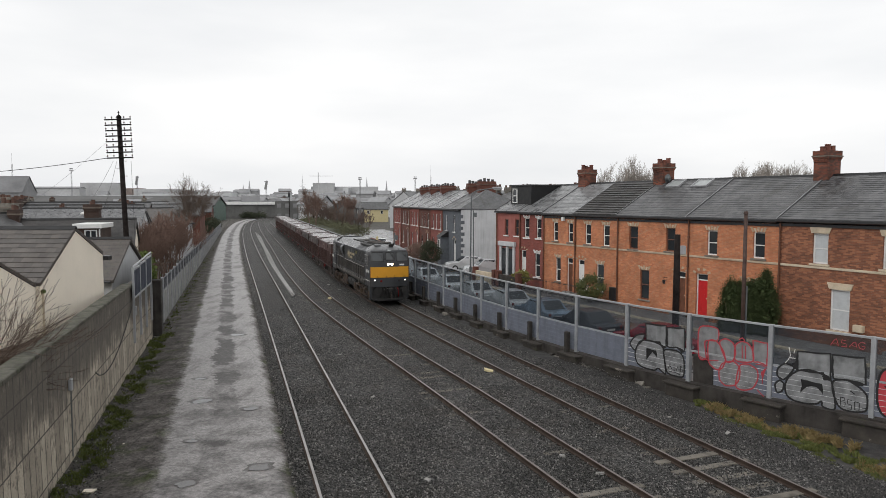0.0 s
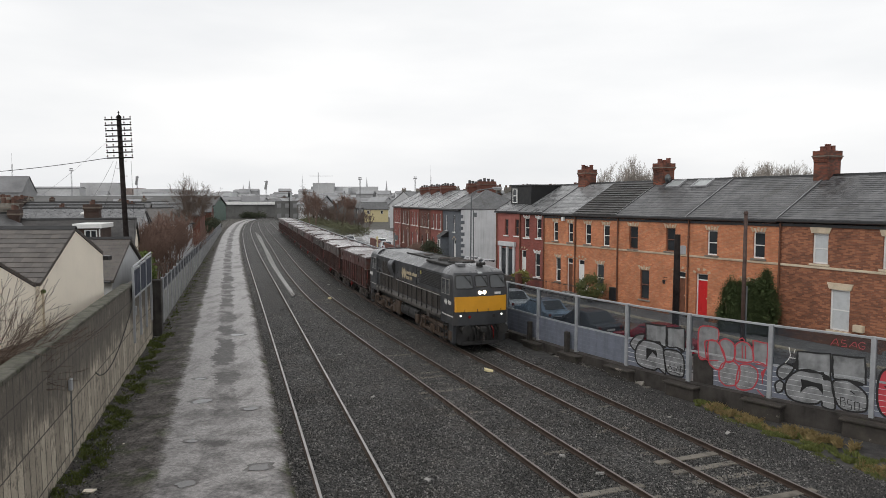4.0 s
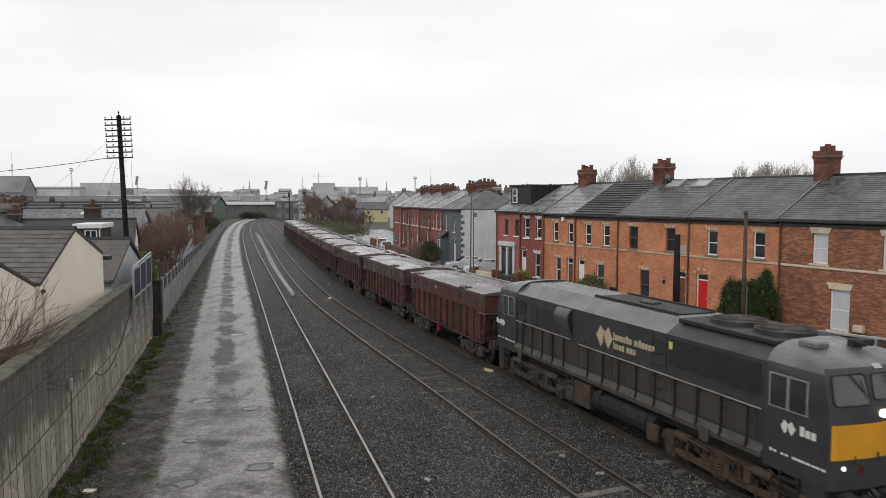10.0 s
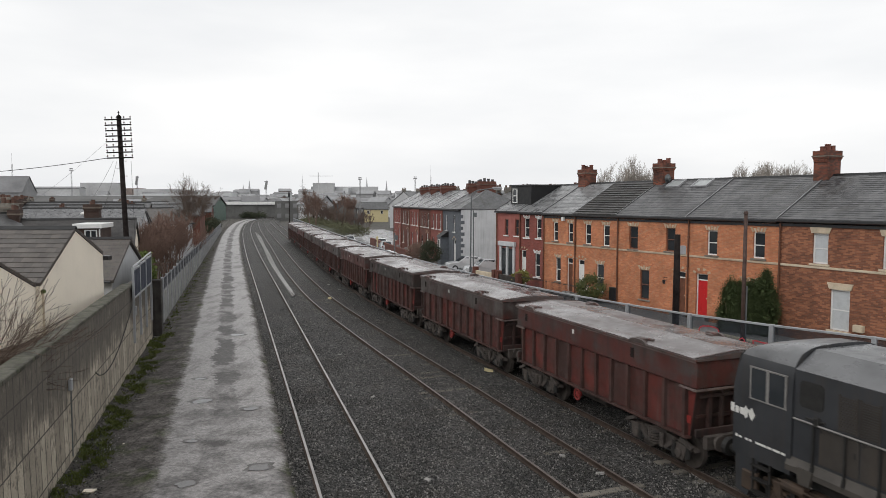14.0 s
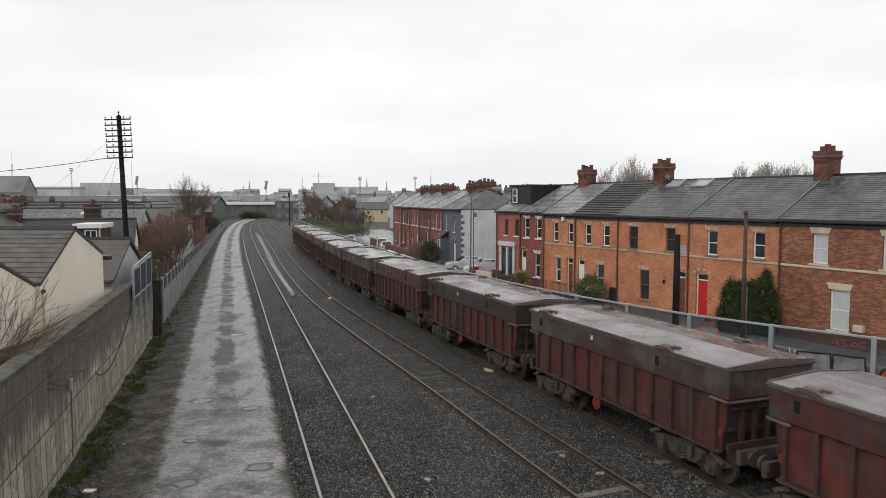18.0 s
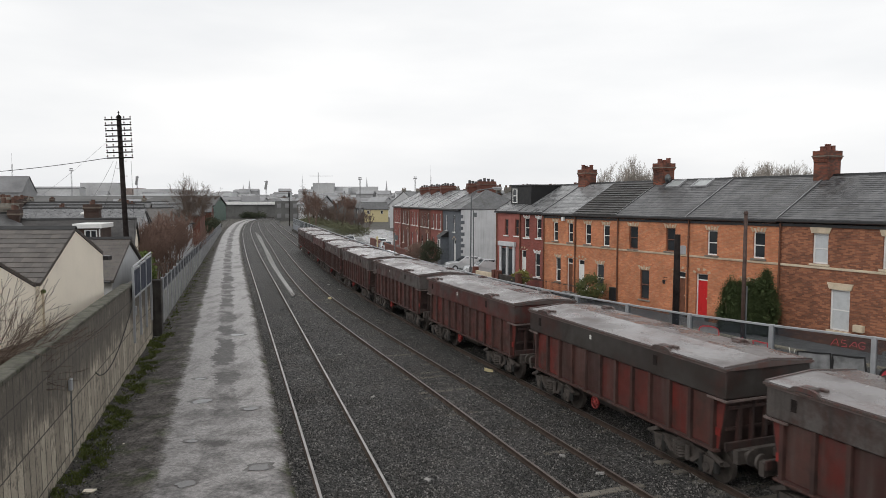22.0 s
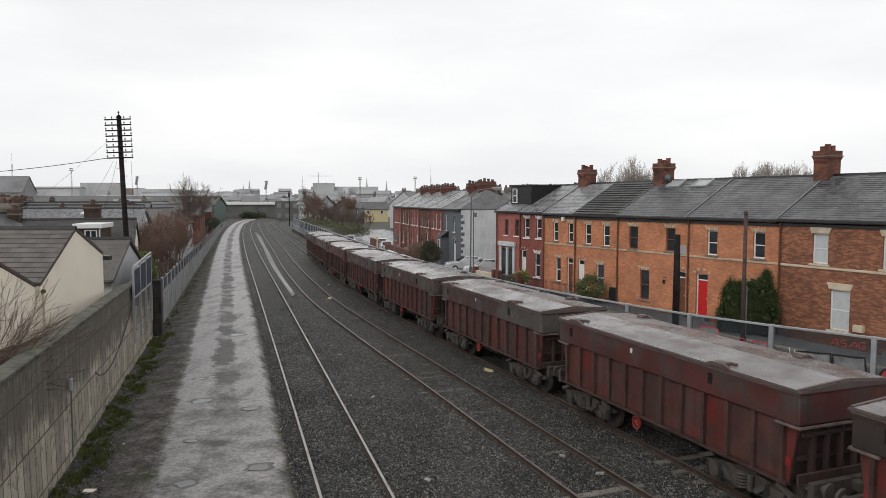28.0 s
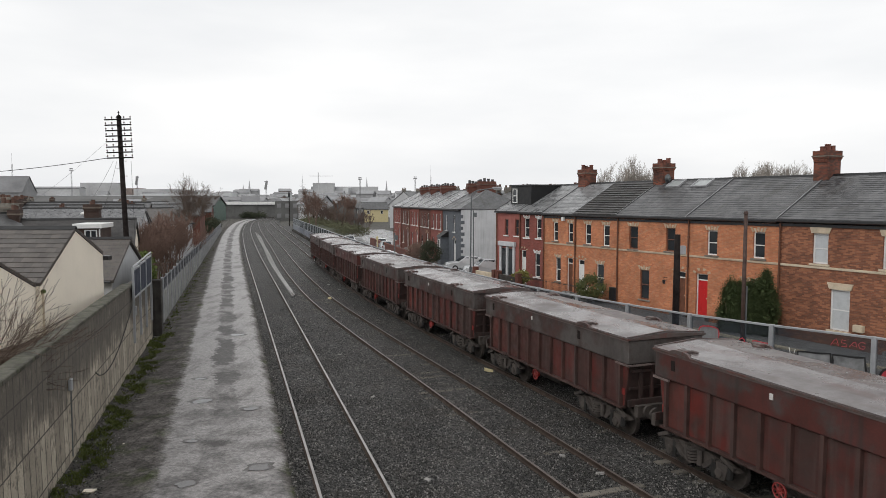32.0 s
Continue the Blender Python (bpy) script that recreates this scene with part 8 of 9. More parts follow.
wire((-18.9, 40, 9.48), (-46, 55, 9.2), 0.5, 0.018)
wire((-18.9, 40, 10.4), (-60, 100, 6.0), 0.4, 0.008)
wire((-18.6, 40, 9.3), (-40, 78, 6.0), 0.4, 0.008)
wire((-18.4, 40, 9.3), (-30, 62, 6.0), 0.3, 0.008)
wire((-17.6, 40, 9.3), (-17.6, 40.2, 5.0), 0.0, 0.008)
# ---------- trees and shrubs ----------
class Skin:
    """Gathers many thin twigs or leaves into one mesh; thin: the least radius of a twig."""
    def __init__(self, thin=0.004):
        self.v, self.f, self.thin = [], [], thin

    def twig(self, p, q, r0, r1):
        d = (q - p)
        if d.length < 1e-5:
            return
        r0, r1 = max(r0, self.thin), max(r1, self.thin)
        d.normalize()
        a = d.orthogonal().normalized()
        b = d.cross(a)
        n = len(self.v)
        for c, r in ((p, r0), (q, r1)):
            for k in range(3):
                t = 2.0944 * k
                self.v.append(c + (a * math.cos(t) + b * math.sin(t)) * r)
        self.f += [(n, n + 1, n + 4, n + 3), (n + 1, n + 2, n + 5, n + 4), (n + 2, n, n + 3, n + 5)]

    def leaf(self, c, size, rng, up=0.3):
        a = Vector((rng.gauss(0, 1), rng.gauss(0, 1), rng.gauss(0, 1) * (1 - up))).normalized()
        b = a.orthogonal().normalized()
        n = len(self.v)
        w = 0.5 if up > -1 else 0.28
        self.v += [c - a * size, c + b * size * w, c + a * size, c - b * size * w]
        self.f.append((n, n + 1, n + 2, n + 3))

    def blade(self, c, h, lean, w):
        n = len(self.v)
        s = Vector((lean.y, -lean.x, 0))
        s = s.normalized() * w if s.length > 1e-6 else Vector((w, 0, 0))
        self.v += [c - s, c + s, c + lean * 0.4 + Vector((0, 0, h * 0.65)) + s * 0.6, c + lean + Vector((0, 0, h))]
        self.f.append((n, n + 1, n + 2, n + 3))

    def part(self, name, mat, parent=None, label=""):
        me = bpy.data.meshes.new(name)
        me.from_pydata([tuple(p) for p in self.v], [], self.f)
        me.materials.append(mat)
        ob = new(name, me)
        if parent:
            ob.parent = parent
        if label:
            ob["label"] = label
        return ob


def grow(skin, p, d, length, r, depth, rng, spread=0.55, lift=0.12, kids=3, crown=None):
    """A limb that bends, tapers and forks; crown: middle height, half width and half height of the whole."""
    segs = 3
    for k in range(segs):
        d = (d + Vector((rng.gauss(0, 0.13), rng.gauss(0, 0.13), rng.gauss(0, 0.1) + lift * 0.5))).normalized()
        q = p + d * (length / segs)
        if crown and q.z > crown[0] and (q.x ** 2 + q.y ** 2) / crown[1] ** 2 + ((q.z - crown[0]) / crown[2]) ** 2 > 1 + 0.18 * rng.random():
            return
        r1 = r * 0.82
        skin.twig(p, q, r, r1)
        if depth > 0 and k > 0:
            for j in range(kids - 1):
                e = (d + Vector((rng.gauss(0, spread), rng.gauss(0, spread), rng.gauss(0, spread * 0.7) + lift))).normalized()
                grow(skin, q, e, length * rng.uniform(0.5, 0.75), r1 * 0.6, depth - 1, rng, spread, lift, kids, crown)
        p, r = q, r1
    if depth > 0:
        grow(skin, p, d, length * 0.7, r * 0.8, depth - 1, rng, spread, lift, kids, crown)


def bare_tree(x, y, z, h, mat, seed, label, stems=1, depth=4, spread=0.5, name="tree", group="", thin=0.012, foot=0.16, crown_r=0.0):
    t = thing(name, pose(x, y, z), label, name.replace("_", " "), group)
    rng = random.Random(seed)
    twigs = Skin(thin)
    tb = bm_new()
    for s in range(stems):
        o = Vector((rng.uniform(-0.45, 0.45), rng.uniform(-0.45, 0.45), 0)) * (stems ** 0.5 - 1 + 0.01)
        lean = Vector((o.x * 0.25 + rng.gauss(0, 0.06), o.y * 0.25 + rng.gauss(0, 0.06), 1)).normalized()
        th = h * foot
        r = h * (0.018 if stems == 1 else 0.007)
        tube(tb, o - Vector((0, 0, 1.0 if z < 0.5 else 0.4)), o + lean * th, r * 1.3, r, 7)
        grow(twigs, o + lean * th, lean, h * (1 - foot) * 0.36 * rng.uniform(0.7, 1.05), r, depth, rng, spread, 0.16, 3, (h * 0.55, crown_r, h * 0.44) if crown_r else None)
    part("trunk", tb, mat, t)
    twigs.part("crown", mat, t)
    return t


def leafy(x, y, z, h, w, mat, seed, label, name="shrub", count=2200, size=0.09, shape="round", group=""):
    """A shrub or conifer: stems, and a crown of many small leaves in uneven clumps."""
    t = thing(name, pose(x, y, z), label, name.replace("_", " "), group)
    rng = random.Random(seed)
    tb = bm_new()
    for s in range(4):
        tube(tb, (rng.uniform(-0.1, 0.1) * w, rng.uniform(-0.1, 0.1) * w, -0.2), (rng.uniform(-0.25, 0.25) * w, rng.uniform(-0.25, 0.25) * w, h * 0.7), 0.04, 0.015, 6)
    part("trunk", tb, M["twig"], t)
    sk = Skin()
    clumps = []
    for k in range(110):
        f = rng.random()
        if shape == "flame":
            zc = h * (0.08 + 0.9 * f)
            rad = w * 0.5 * min(1.0, 0.55 + 1.6 * f) * (1 - max(0, f - 0.35) / 0.68) ** 0.75
        else:
            zc = h * (0.25 + 0.65 * f)
            rad = w * 0.5 * math.sqrt(max(0.05, 1 - (2 * f - 0.9) ** 2))
        a = rng.uniform(0, 2 * math.pi)
        rr = rad * math.sqrt(rng.uniform(0.25, 1))
        clumps.append((Vector((rr * math.cos(a), rr * math.sin(a), zc)), rng.uniform(0.09, 0.17) * w))
    for k in range(count):
        c, r = clumps[k % len(clumps)]
        p = c + Vector((rng.gauss(0, 0.5), rng.gauss(0, 0.5), rng.gauss(0, 0.9 if shape == "flame" else 0.5))) * r
        sk.leaf(p, size * rng.uniform(0.6, 1.3), rng, -2.5 if shape == "flame" else 0.2)
    if shape == "flame":
        for k in range(2600):
            c, r = clumps[k % len(clumps)]
            sk.leaf(Vector((c.x * 0.78, c.y * 0.78, c.z * 0.95)) + Vector((rng.gauss(0, 0.4), rng.gauss(0, 0.4), rng.gauss(0, 0.6))) * r, 0.13, rng, -0.9)
    sk.part("crown", mat, t)
    return t


# conifers before the brown house
for k, (x, y, h, w) in enumerate(((15.82, 38.27, 2.9, 1.7), (16.55, 37.77, 2.85, 1.6), (17.15, 37.2, 3.5, 1.5), (16.85, 37.47, 2.95, 1.45), (16.2, 38.07, 2.75, 1.45))):
    leafy(x, y, -0.2, h, w, M["conifer"], 30 + k, "dense dark green upright conifer in a front garden", "conifer", 26000, 0.044, "flame", "garden conifers")
leafy(10.4, 49.3, -0.2, 2.1, 2.2, M["bush_green"], 40, "rounded olive green shrub before the terrace", "shrub", 4200, 0.065)
leafy(6.3, 56.5, 0.3, 1.15, 1.3, M["leaf_yellow"], 41, "yellowing spiky shrub on a garden wall", "shrub", 1500, 0.12)
leafy(-1.3, 72.8, -0.2, 3.3, 2.3, M["bush_dark"], 42, "dark evergreen shrub before the grey house", "shrub", 6000, 0.065)
leafy(-2.9, 76.5, -0.2, 2.8, 2.2, M["twig_red"], 43, "russet leafless shrub before the grey house", "shrub", 5000, 0.07)
# winter trees behind the terrace
for k, (x, y, h, r) in enumerate(((18.5, 75, 11.9, 2.6), (19.8, 76, 12.2, 2.9), (21.2, 78, 12.0, 2.6), (31.6, 72, 11.6, 2.8), (33.8, 73, 12.0, 3.0), (36.0, 74, 11.9, 3.0))):
    bare_tree(x, y, 0, h, M["twig_grey"], 51 + k, "pale bare winter tree behind the houses", stems=12, depth=4, spread=0.34, group="winter trees", thin=0.008, foot=0.3, crown_r=r)
# red-brown thicket and bare tree beyond the wall
for k, (x, y, h) in enumerate(((-27.0, 57, 6.0), (-25.8, 60, 6.3), (-25.2, 63, 6.3), (-24.0, 57, 5.4), (-27.2, 70, 6.6), (-27.2, 65, 6.6), (-28.4, 74, 6.8), (-23.6, 52, 5.2), (-28.8, 62, 6.4), (-25.2, 54, 5.8))):
    bare_tree(x, y, 0, h, M["twig_red"], 60 + k, "dense red-brown leafless thicket beyond the fence", stems=12, depth=3, spread=0.30, name="thicket", group="thicket", thin=0.014, foot=0.04)
for k, (x, y, h) in enumerate(((-34.6, 95, 11.0), (-35.6, 98, 9.6))):
    bare_tree(x, y, 0, h, M["twig"], 70 + k, "bare dark winter tree beside the boundary fence", stems=3, depth=4, spread=0.48, group="winter trees", thin=0.008, foot=0.08)
# ivy on the wall end and pole
leafy(-16.6, 38.9, 1.2, 3.3, 1.3, M["leaf_bright"], 80, "yellow-green ivy over the end of the wall", "ivy", 2600, 0.085)
leafy(-17.75, 39.9, 2.0, 2.7, 1.1, M["leaf_bright"], 81, "green ivy round the foot of the telegraph pole", "ivy", 1900, 0.08)
# dark hedge along the bank, and brambles by the bend
for k in range(14):
    f = k / 13
    leafy(-36.5 + 20.5 * f, 190 - 62 * f, 0.7, 1.3 + 0.3 * (k % 3), 6.0, M["bank_scrub"], 140 + k, "low brambles on the bank beside the line", "hedge", 900, 0.16, group="bank hedge")
for k, (x, y, h, w) in enumerate(((-80, 287, 2.4, 6), (-75.5, 287, 2.2, 7), (-56, 168, 3.6, 6), (-52.5, 158, 2.6, 4), (-60, 180, 3.2, 6))):
    leafy(x, y, -0.5, h, w, M["bush_dark"], 160 + k, "dark bush beside the bend of the line", "bush", 1600, 0.22, group="bushes by the bend")
# twiggy shrub reaching in over the wall from the left
bs = thing("bare_shrub", pose(-11.9, 17.0, 2.4), "thin bare brown branches of a shrub reaching over the wall", "shrub")
rng = random.Random(90)
tb = bm_new()
for k in range(4):
    tube(tb, (0.1 * k, 0.1 * k, -3.0), (0.12 * k, 0.1 * k, 0.3), 0.03, 0.02, 6)
part("trunk", tb, M["twig"], bs)
sk = Skin(0.0045)
for k in range(26):
    d = Vector((rng.uniform(0.1, 1.0), rng.uniform(-0.4, 0.7), rng.uniform(0.2, 1.1))).normalized()
    grow(sk, Vector((0.1 * (k % 4), 0.1 * (k % 4), rng.uniform(-0.4, 0.3))), d, rng.uniform(0.9, 1.55), 0.012, 3, rng, 0.34, 0.05, 2)
p = Vector((0.2, 0.2, 0.9))
for q in ((0.9, 0.6, 1.15), (1.6, 0.9, 1.35), (2.3, 1.2, 1.75)):
    sk.twig(p, Vector(q), 0.012, 0.008)
    p = Vector(q)
sk.part("crown", M["twig"], bs)
# far thicket and hedge beside the bend
for k in range(15):
    f = k / 14
    bare_tree(-37.0 + 21 * f + (k % 3) * 0.8, 188 - 58 * f, 1.0, (7.8 if k == 2 else 6.0) - 2.0 * f + (k * 7 % 5) * 0.45, M["twig_bank"] if k % 3 else M["twig"], 100 + k, "leafless trees on the bank beside the line", stems=8, depth=2, spread=0.36, group="bank trees", thin=0.026, foot=0.05)
for k, (x, y, h) in enumerate(((-30.2, 160, 10.2), (-28.6, 158, 8.6), (-22.6, 160, 8.4), (-20.8, 157, 7.6))):
    bare_tree(x, y, 0.8, h, M["twig_red"], 131 + k, "slender reddish leafless tree on the bank", stems=3, depth=4, spread=0.36, group="bank trees", thin=0.0095, foot=0.12)
# ---------- parked vehicles and street furniture ----------
def car(m, paint, label, length=4.2, height=1.46, van=False):
    c = thing("van" if van else "car", m, label, "van" if van else "car", "parked vehicles")
    L, w = length / 2, 0.86
    if van:
        prof = [(-L, 0.3), (-L, 1.0), (-L + 0.05, height), (L - 1.3, height), (L - 0.7, 1.12), (L - 0.05, 0.92), (L, 0.6), (L - 0.05, 0.3)]
    else:
        prof = [(-L, 0.35), (-L, 0.8), (-L + 0.15, 0.92), (-L + 0.55, 0.95), (-L + 1.1, height - 0.03), (-L + 1.5, height), (0.25, height), (L - 1.15, 0.95), (L - 0.25, 0.84), (L, 0.62), (L, 0.3)]
    bm = bm_new()
    rows = []
    for y, k in ((-w, 0.93), (-w * 0.93, 1.0), (w * 0.93, 1.0), (w, 0.93)):
        row = []
        for x, z in prof:
            yy = y * (0.80 if z > 1.05 else 1.0)
            row.append((x, yy, z if abs(y) < w else 0.3 + (z - 0.3) * k))
        rows.append(row)
    va = sweep(bm, rows)
    for a, b in ((0, -1), ):
        bm.faces.new(va[0]), bm.faces.new(va[-1][::-1])
    for i in range(len(va) - 1):
        bm.faces.new((va[i][0], va[i][-1], va[i + 1][-1], va[i + 1][0]))
    body = part("body", bm, paint, c)
    # glass
    if van:
        panes = [[(L - 1.25, height - 0.1), (L - 0.75, 1.16), (L - 1.35, 1.16), (L - 1.75, height - 0.1)]]
        screens = [((L - 1.28, height - 0.06), (L - 0.72, 1.15))]
    else:
        panes = [[(-L + 0.85, 0.98), (-L + 1.25, height - 0.08), (-0.15, height - 0.07), (-0.15, 0.98)], [(-0.07, 0.98), (-0.07, height - 0.07), (0.22, height - 0.07), (L - 1.28, 0.98)]]
        screens = [((0.30, height - 0.02), (L - 1.18, 0.98)), ((-L + 1.06, height - 0.05), (-L + 0.58, 0.98))]
    for s in (-1, 1):
        for p in panes:
            b = bm_new()
            prism(b, p, "y", s * w * 0.815 - 0.012, s * w * 0.815 + 0.012)
            part("side_window", b, M["window"], c)
    for (xa, za), (xb, zb) in screens:
        b = bm_new()
        n = 0.015
        q = [(xa + n, -w * 0.66, za), (xa + n, w * 0.66, za), (xb + n, w * 0.74, zb), (xb + n, -w * 0.74, zb)] if xb > xa else [(xa - n, -w * 0.66, za), (xa - n, w * 0.66, za), (xb - n, w * 0.74, zb), (xb - n, -w * 0.74, zb)]
        lo = [b.verts.new(p) for p in q]
        hi = [b.verts.new((p[0], p[1], p[2] + 0.02)) for p in q]
        b.faces.new(lo), b.faces.new(hi)
        for k in range(4):
            b.faces.new((lo[k], lo[(k + 1) % 4], hi[(k + 1) % 4], hi[k]))
        part("windscreen", b, M["window"], c)
    for s in (-1, 1):
        for x in (-L + 0.75, L - 0.8):
            b = bm_new()
            tube(b, (x, s * (w - 0.16), 0.31), (x, s * (w + 0.012), 0.31), 0.31, n=18)
            wh = part("wheel", b, M["rubber"], c)
            b = bm_new()
            tube(b, (x, s * (w + 0.0), 0.31), (x, s * (w + 0.022), 0.31), 0.19, n=12)
            part("rim", b, M["car_silver"], wh)
        b = bm_new()
        box(b, L - 0.12, L + 0.012, s * w * 0.72 - 0.13, s * w * 0.72 + 0.13, 0.62, 0.76, 0.02)
        part("headlight", b, M["sky_pane"], c)
        b = bm_new()
        box(b, -L - 0.012, -L + 0.1, s * w * 0.78 - 0.09, s * w * 0.78 + 0.09, 0.66, 0.84, 0.02)
        part("tail_light", b, M["lens_red"], c)
        b = bm_new()
        box(b, 0.3 * L + 0.05, 0.3 * L + 0.2, s * (w + 0.08) - 0.08, s * (w + 0.08) + 0.06, 0.92, 1.05, 0.02)
        part("mirror", b, paint, c)
    b = bm_new()
    box(b, L - 0.06, L + 0.025, -w * 0.9, w * 0.9, 0.32, 0.5, 0.02)
    part("bumper", b, paint, c)
    b = bm_new()
    box(b, -L - 0.025, -L + 0.06, -w * 0.9, w * 0.9, 0.35, 0.55, 0.02)
    part("bumper", b, paint, c)
    b = bm_new()
    box(b, -L - 0.03, -L - 0.026, -0.25, 0.25, 0.6, 0.71)
    part("plate_bar", b, M["decal"], c)
    return c


def beside_fence(y, off):
    """A place off metres to the street side of the fence, and the fence's bearing in degrees."""
    x = curve_x(FENCE, y)
    d = Vector((curve_x(FENCE, y + 0.5) - curve_x(FENCE, y - 0.5), 1, 0)).normalized()
    p = Vector((x, y, 0)) + Vector((d.y, -d.x, 0)) * off
    return p.x, p.y, math.degrees(math.atan2(d.y, d.x))


for y, off, mt, lb, rev in ((31.3, 3.9, "car_red", "dark red hatchback parked behind the fence", 0), (36.2, 3.9, "car_dark", "black saloon car parked behind the fence", 0), (40.6, 3.9, "car_blue", "blue hatchback parked behind the fence", 0),
                            (45.0, 3.9, "car_silver", "silver grey car parked behind the fence", 0), (49.8, 3.6, "car_silver", "silver hatchback parked behind the fence", 0), (54.6, 3.4, "car_white", "white car parked behind the fence", 0),
                            (60.4, 3.2, "car_white", "white estate car parked behind the fence", 0), (84, 2.3, "car_dark", "black car parked in the far street", 0), (93, 3.0, "car_silver", "silver car in the far street", 0)):
    x, yy, a = beside_fence(y, off)
    car(pose(x, yy, -0.22, 0, 0, a + 180 * rev), M[mt], lb)
for y, off in ((66.5, 2.4), (72.5, 2.4)):
    x, yy, a = beside_fence(y, off)
    car(pose(x, yy, -0.22, 0, 0, a), M["car_white"], "white panel van parked along the street", 4.9, 2.05, True)
car(pose(2.5, 73.4, -0.22, 0, 0, 192), M["car_silver"], "silver saloon car parked by the grey gable", 4.5)
car(pose(4.15, 69.2, -0.22, 0, 0, 192), M["car_silver"], "silver grey hatchback parked by the corner", 4.1, 1.52)
car(pose(-9.5, 108, -0.22, 0, 0, 100), M["car_white"], "white car parked before the far terrace", 4.3)
car(pose(-8.2, 101, -0.22, 0, 0, 100), M["car_silver"], "pale car parked before the far terrace", 4.3)
car(pose(-15.5, 116, -0.22, 0, 0, 105), M["car_white"], "white car coming down the far street", 4.2)

# street lamp with a curved arm
sl = thing("street_lamp", pose(2.45, 62.5, -0.22, 0, 0, 0), "grey steel street lamp with a curved arm", "street lamp")
bm = bm_new()
tube(bm, (0, 0, 0), (0, 0, 1.4), 0.11, 0.11, 10)
tube(bm, (0, 0, 1.4), (0.05, 0, 7.2), 0.075, 0.055, 10)
part("column", bm, M["pole_steel"], sl)
bm = bm_new()
pts = [Vector((0.05, 0, 7.2)), Vector((0.09, 0, 7.7)), Vector((0.3, 0.1, 8.05)), Vector((0.75, 0.2, 8.2)), Vector((2.1, 0.4, 8.38))]
for p, q in zip(pts[:-1], pts[1:]):
    tube(bm, p, q, 0.045, 0.042, 8)
part("arm", bm, M["pole_steel"], sl)
bm = bm_new()
box(bm, 1.95, 2.75, 0.22, 0.58, 8.30, 8.50, 0.06)
hd2 = part("lamp_head", bm, M["lead"], sl)
bm = bm_new()
box(bm, 2.05, 2.65, 0.28, 0.52, 8.23, 8.299, 0.02)
part("lens", bm, M["sky_pane"], hd2)
for x, y, h, r, nm in ((2.75, 63.5, 6.4, 0.05, "sign_pole"), (-4.3, 62.6, 4.4, 0.05, "sign_pole")):
    sp = thing(nm, pose(x, y, -0.22), "slim grey steel pole with a small plate", "pole")
    bm = bm_new()
    tube(bm, (0, 0, 0), (0, 0, h), r, n=8)
    part("pole", bm, M["pole_steel"], sp)
    bm = bm_new()
    box(bm, -0.02, 0.3, -0.05, -0.03, h - 0.6, h - 0.2, 0.01)
    part("plate", bm, M["pole_steel"], sp)
# old timber poles before the terrace
for x, y, z1, r, lb, box_on in ((12.0, 36.0, 5.35, 0.19, "thick black timber pole before the terrace", True), (13.75, 32.0, 6.5, 0.10, "slim dark brown timber pole before the terrace", False)):
    op = thing("timber_pole", pose(x, y, -0.22), lb, "pole")
    bm = bm_new()
    tube(bm, (0, 0, -0.1), (0, 0, z1 + 0.22), r, r * 0.8, 12)
    part("pole", bm, M["tarred"] if box_on else M["pole_brown"], op, smooth=True)
    bm = bm_new()
    if box_on:
        box(bm, 0.12, 0.42, -0.12, 0.12, z1 - 0.8, z1 - 0.35, 0.02)
        part("fuse_box", bm, M["lead"], op)
    else:
        tube(bm, (0.12, -0.05, 0.2), (0.12, -0.05, 3.4), 0.04, n=8)
        part("cable_guard", bm, M["pole_steel"], op)
        b2 = bm_new()
        tube(b2, (0, 0, z1 + 0.2), (0, 0, z1 + 0.32), 0.12, 0.08, 10)
        part("cap", b2, M["pole_brown"], op)
# garden walls and railings before the red houses
gwl = thing("garden_wall", TER, "low rendered garden wall with brick piers", "garden wall")
for u0, u1, mt in ((-24.6, -21.6, "footing"), (-28.4, -25.2, "stone_trim")):
    bm = bm_new()
    box(bm, u0, u1, -2.35, -2.12, -0.25, 0.95, 0.02)
    part("wall_panel", bm, M[mt], gwl)
    for u in (u0, u1):
        bm = bm_new()
        box(bm, u - 0.2, u + 0.2, -2.45, -2.02, -0.25, 1.25, 0.02)
        part("pier", bm, M["brick_dim"], gwl)
rl = thing("garden_railing", TER, "black iron garden railings before the terrace", "railing")
for u in (-21.2, -17.6):
    bm = bm_new()
    for z in (0.15, 1.0):
        box(bm, u, u + 3.4, -2.25, -2.21, z, z + 0.04)
    part("rail", bm, M["black_paint"], rl)
    for k in range(24):
        bm = bm_new()
        tube(bm, (u + 0.05 + k * 0.142, -2.23, -0.1), (u + 0.05 + k * 0.142, -2.23, 1.15), 0.012, 0.008, 5)
        part("bar", bm, M["black_paint"], rl)
hw = thing("hedge_wall", TER2, "dark wall and hedge before the far terrace", "wall")
bm = bm_new()
box(bm, -40, -8.4, -4.0, -3.7, -0.25, 1.1, 0.02)
part("wall_panel", bm, M["brick_dim"], hw)
sg = thing("hydrant_post", pose(-8.6, 92, -0.22), "yellow marker post by the street", "marker post")
bm = bm_new()
tube(bm, (0, 0, 0), (0, 0, 2.6), 0.07, n=8)
box(bm, -0.14, 0.14, -0.05, 0.05, 2.1, 2.55, 0.02)
part("post", bm, M["render_yellow"], sg)
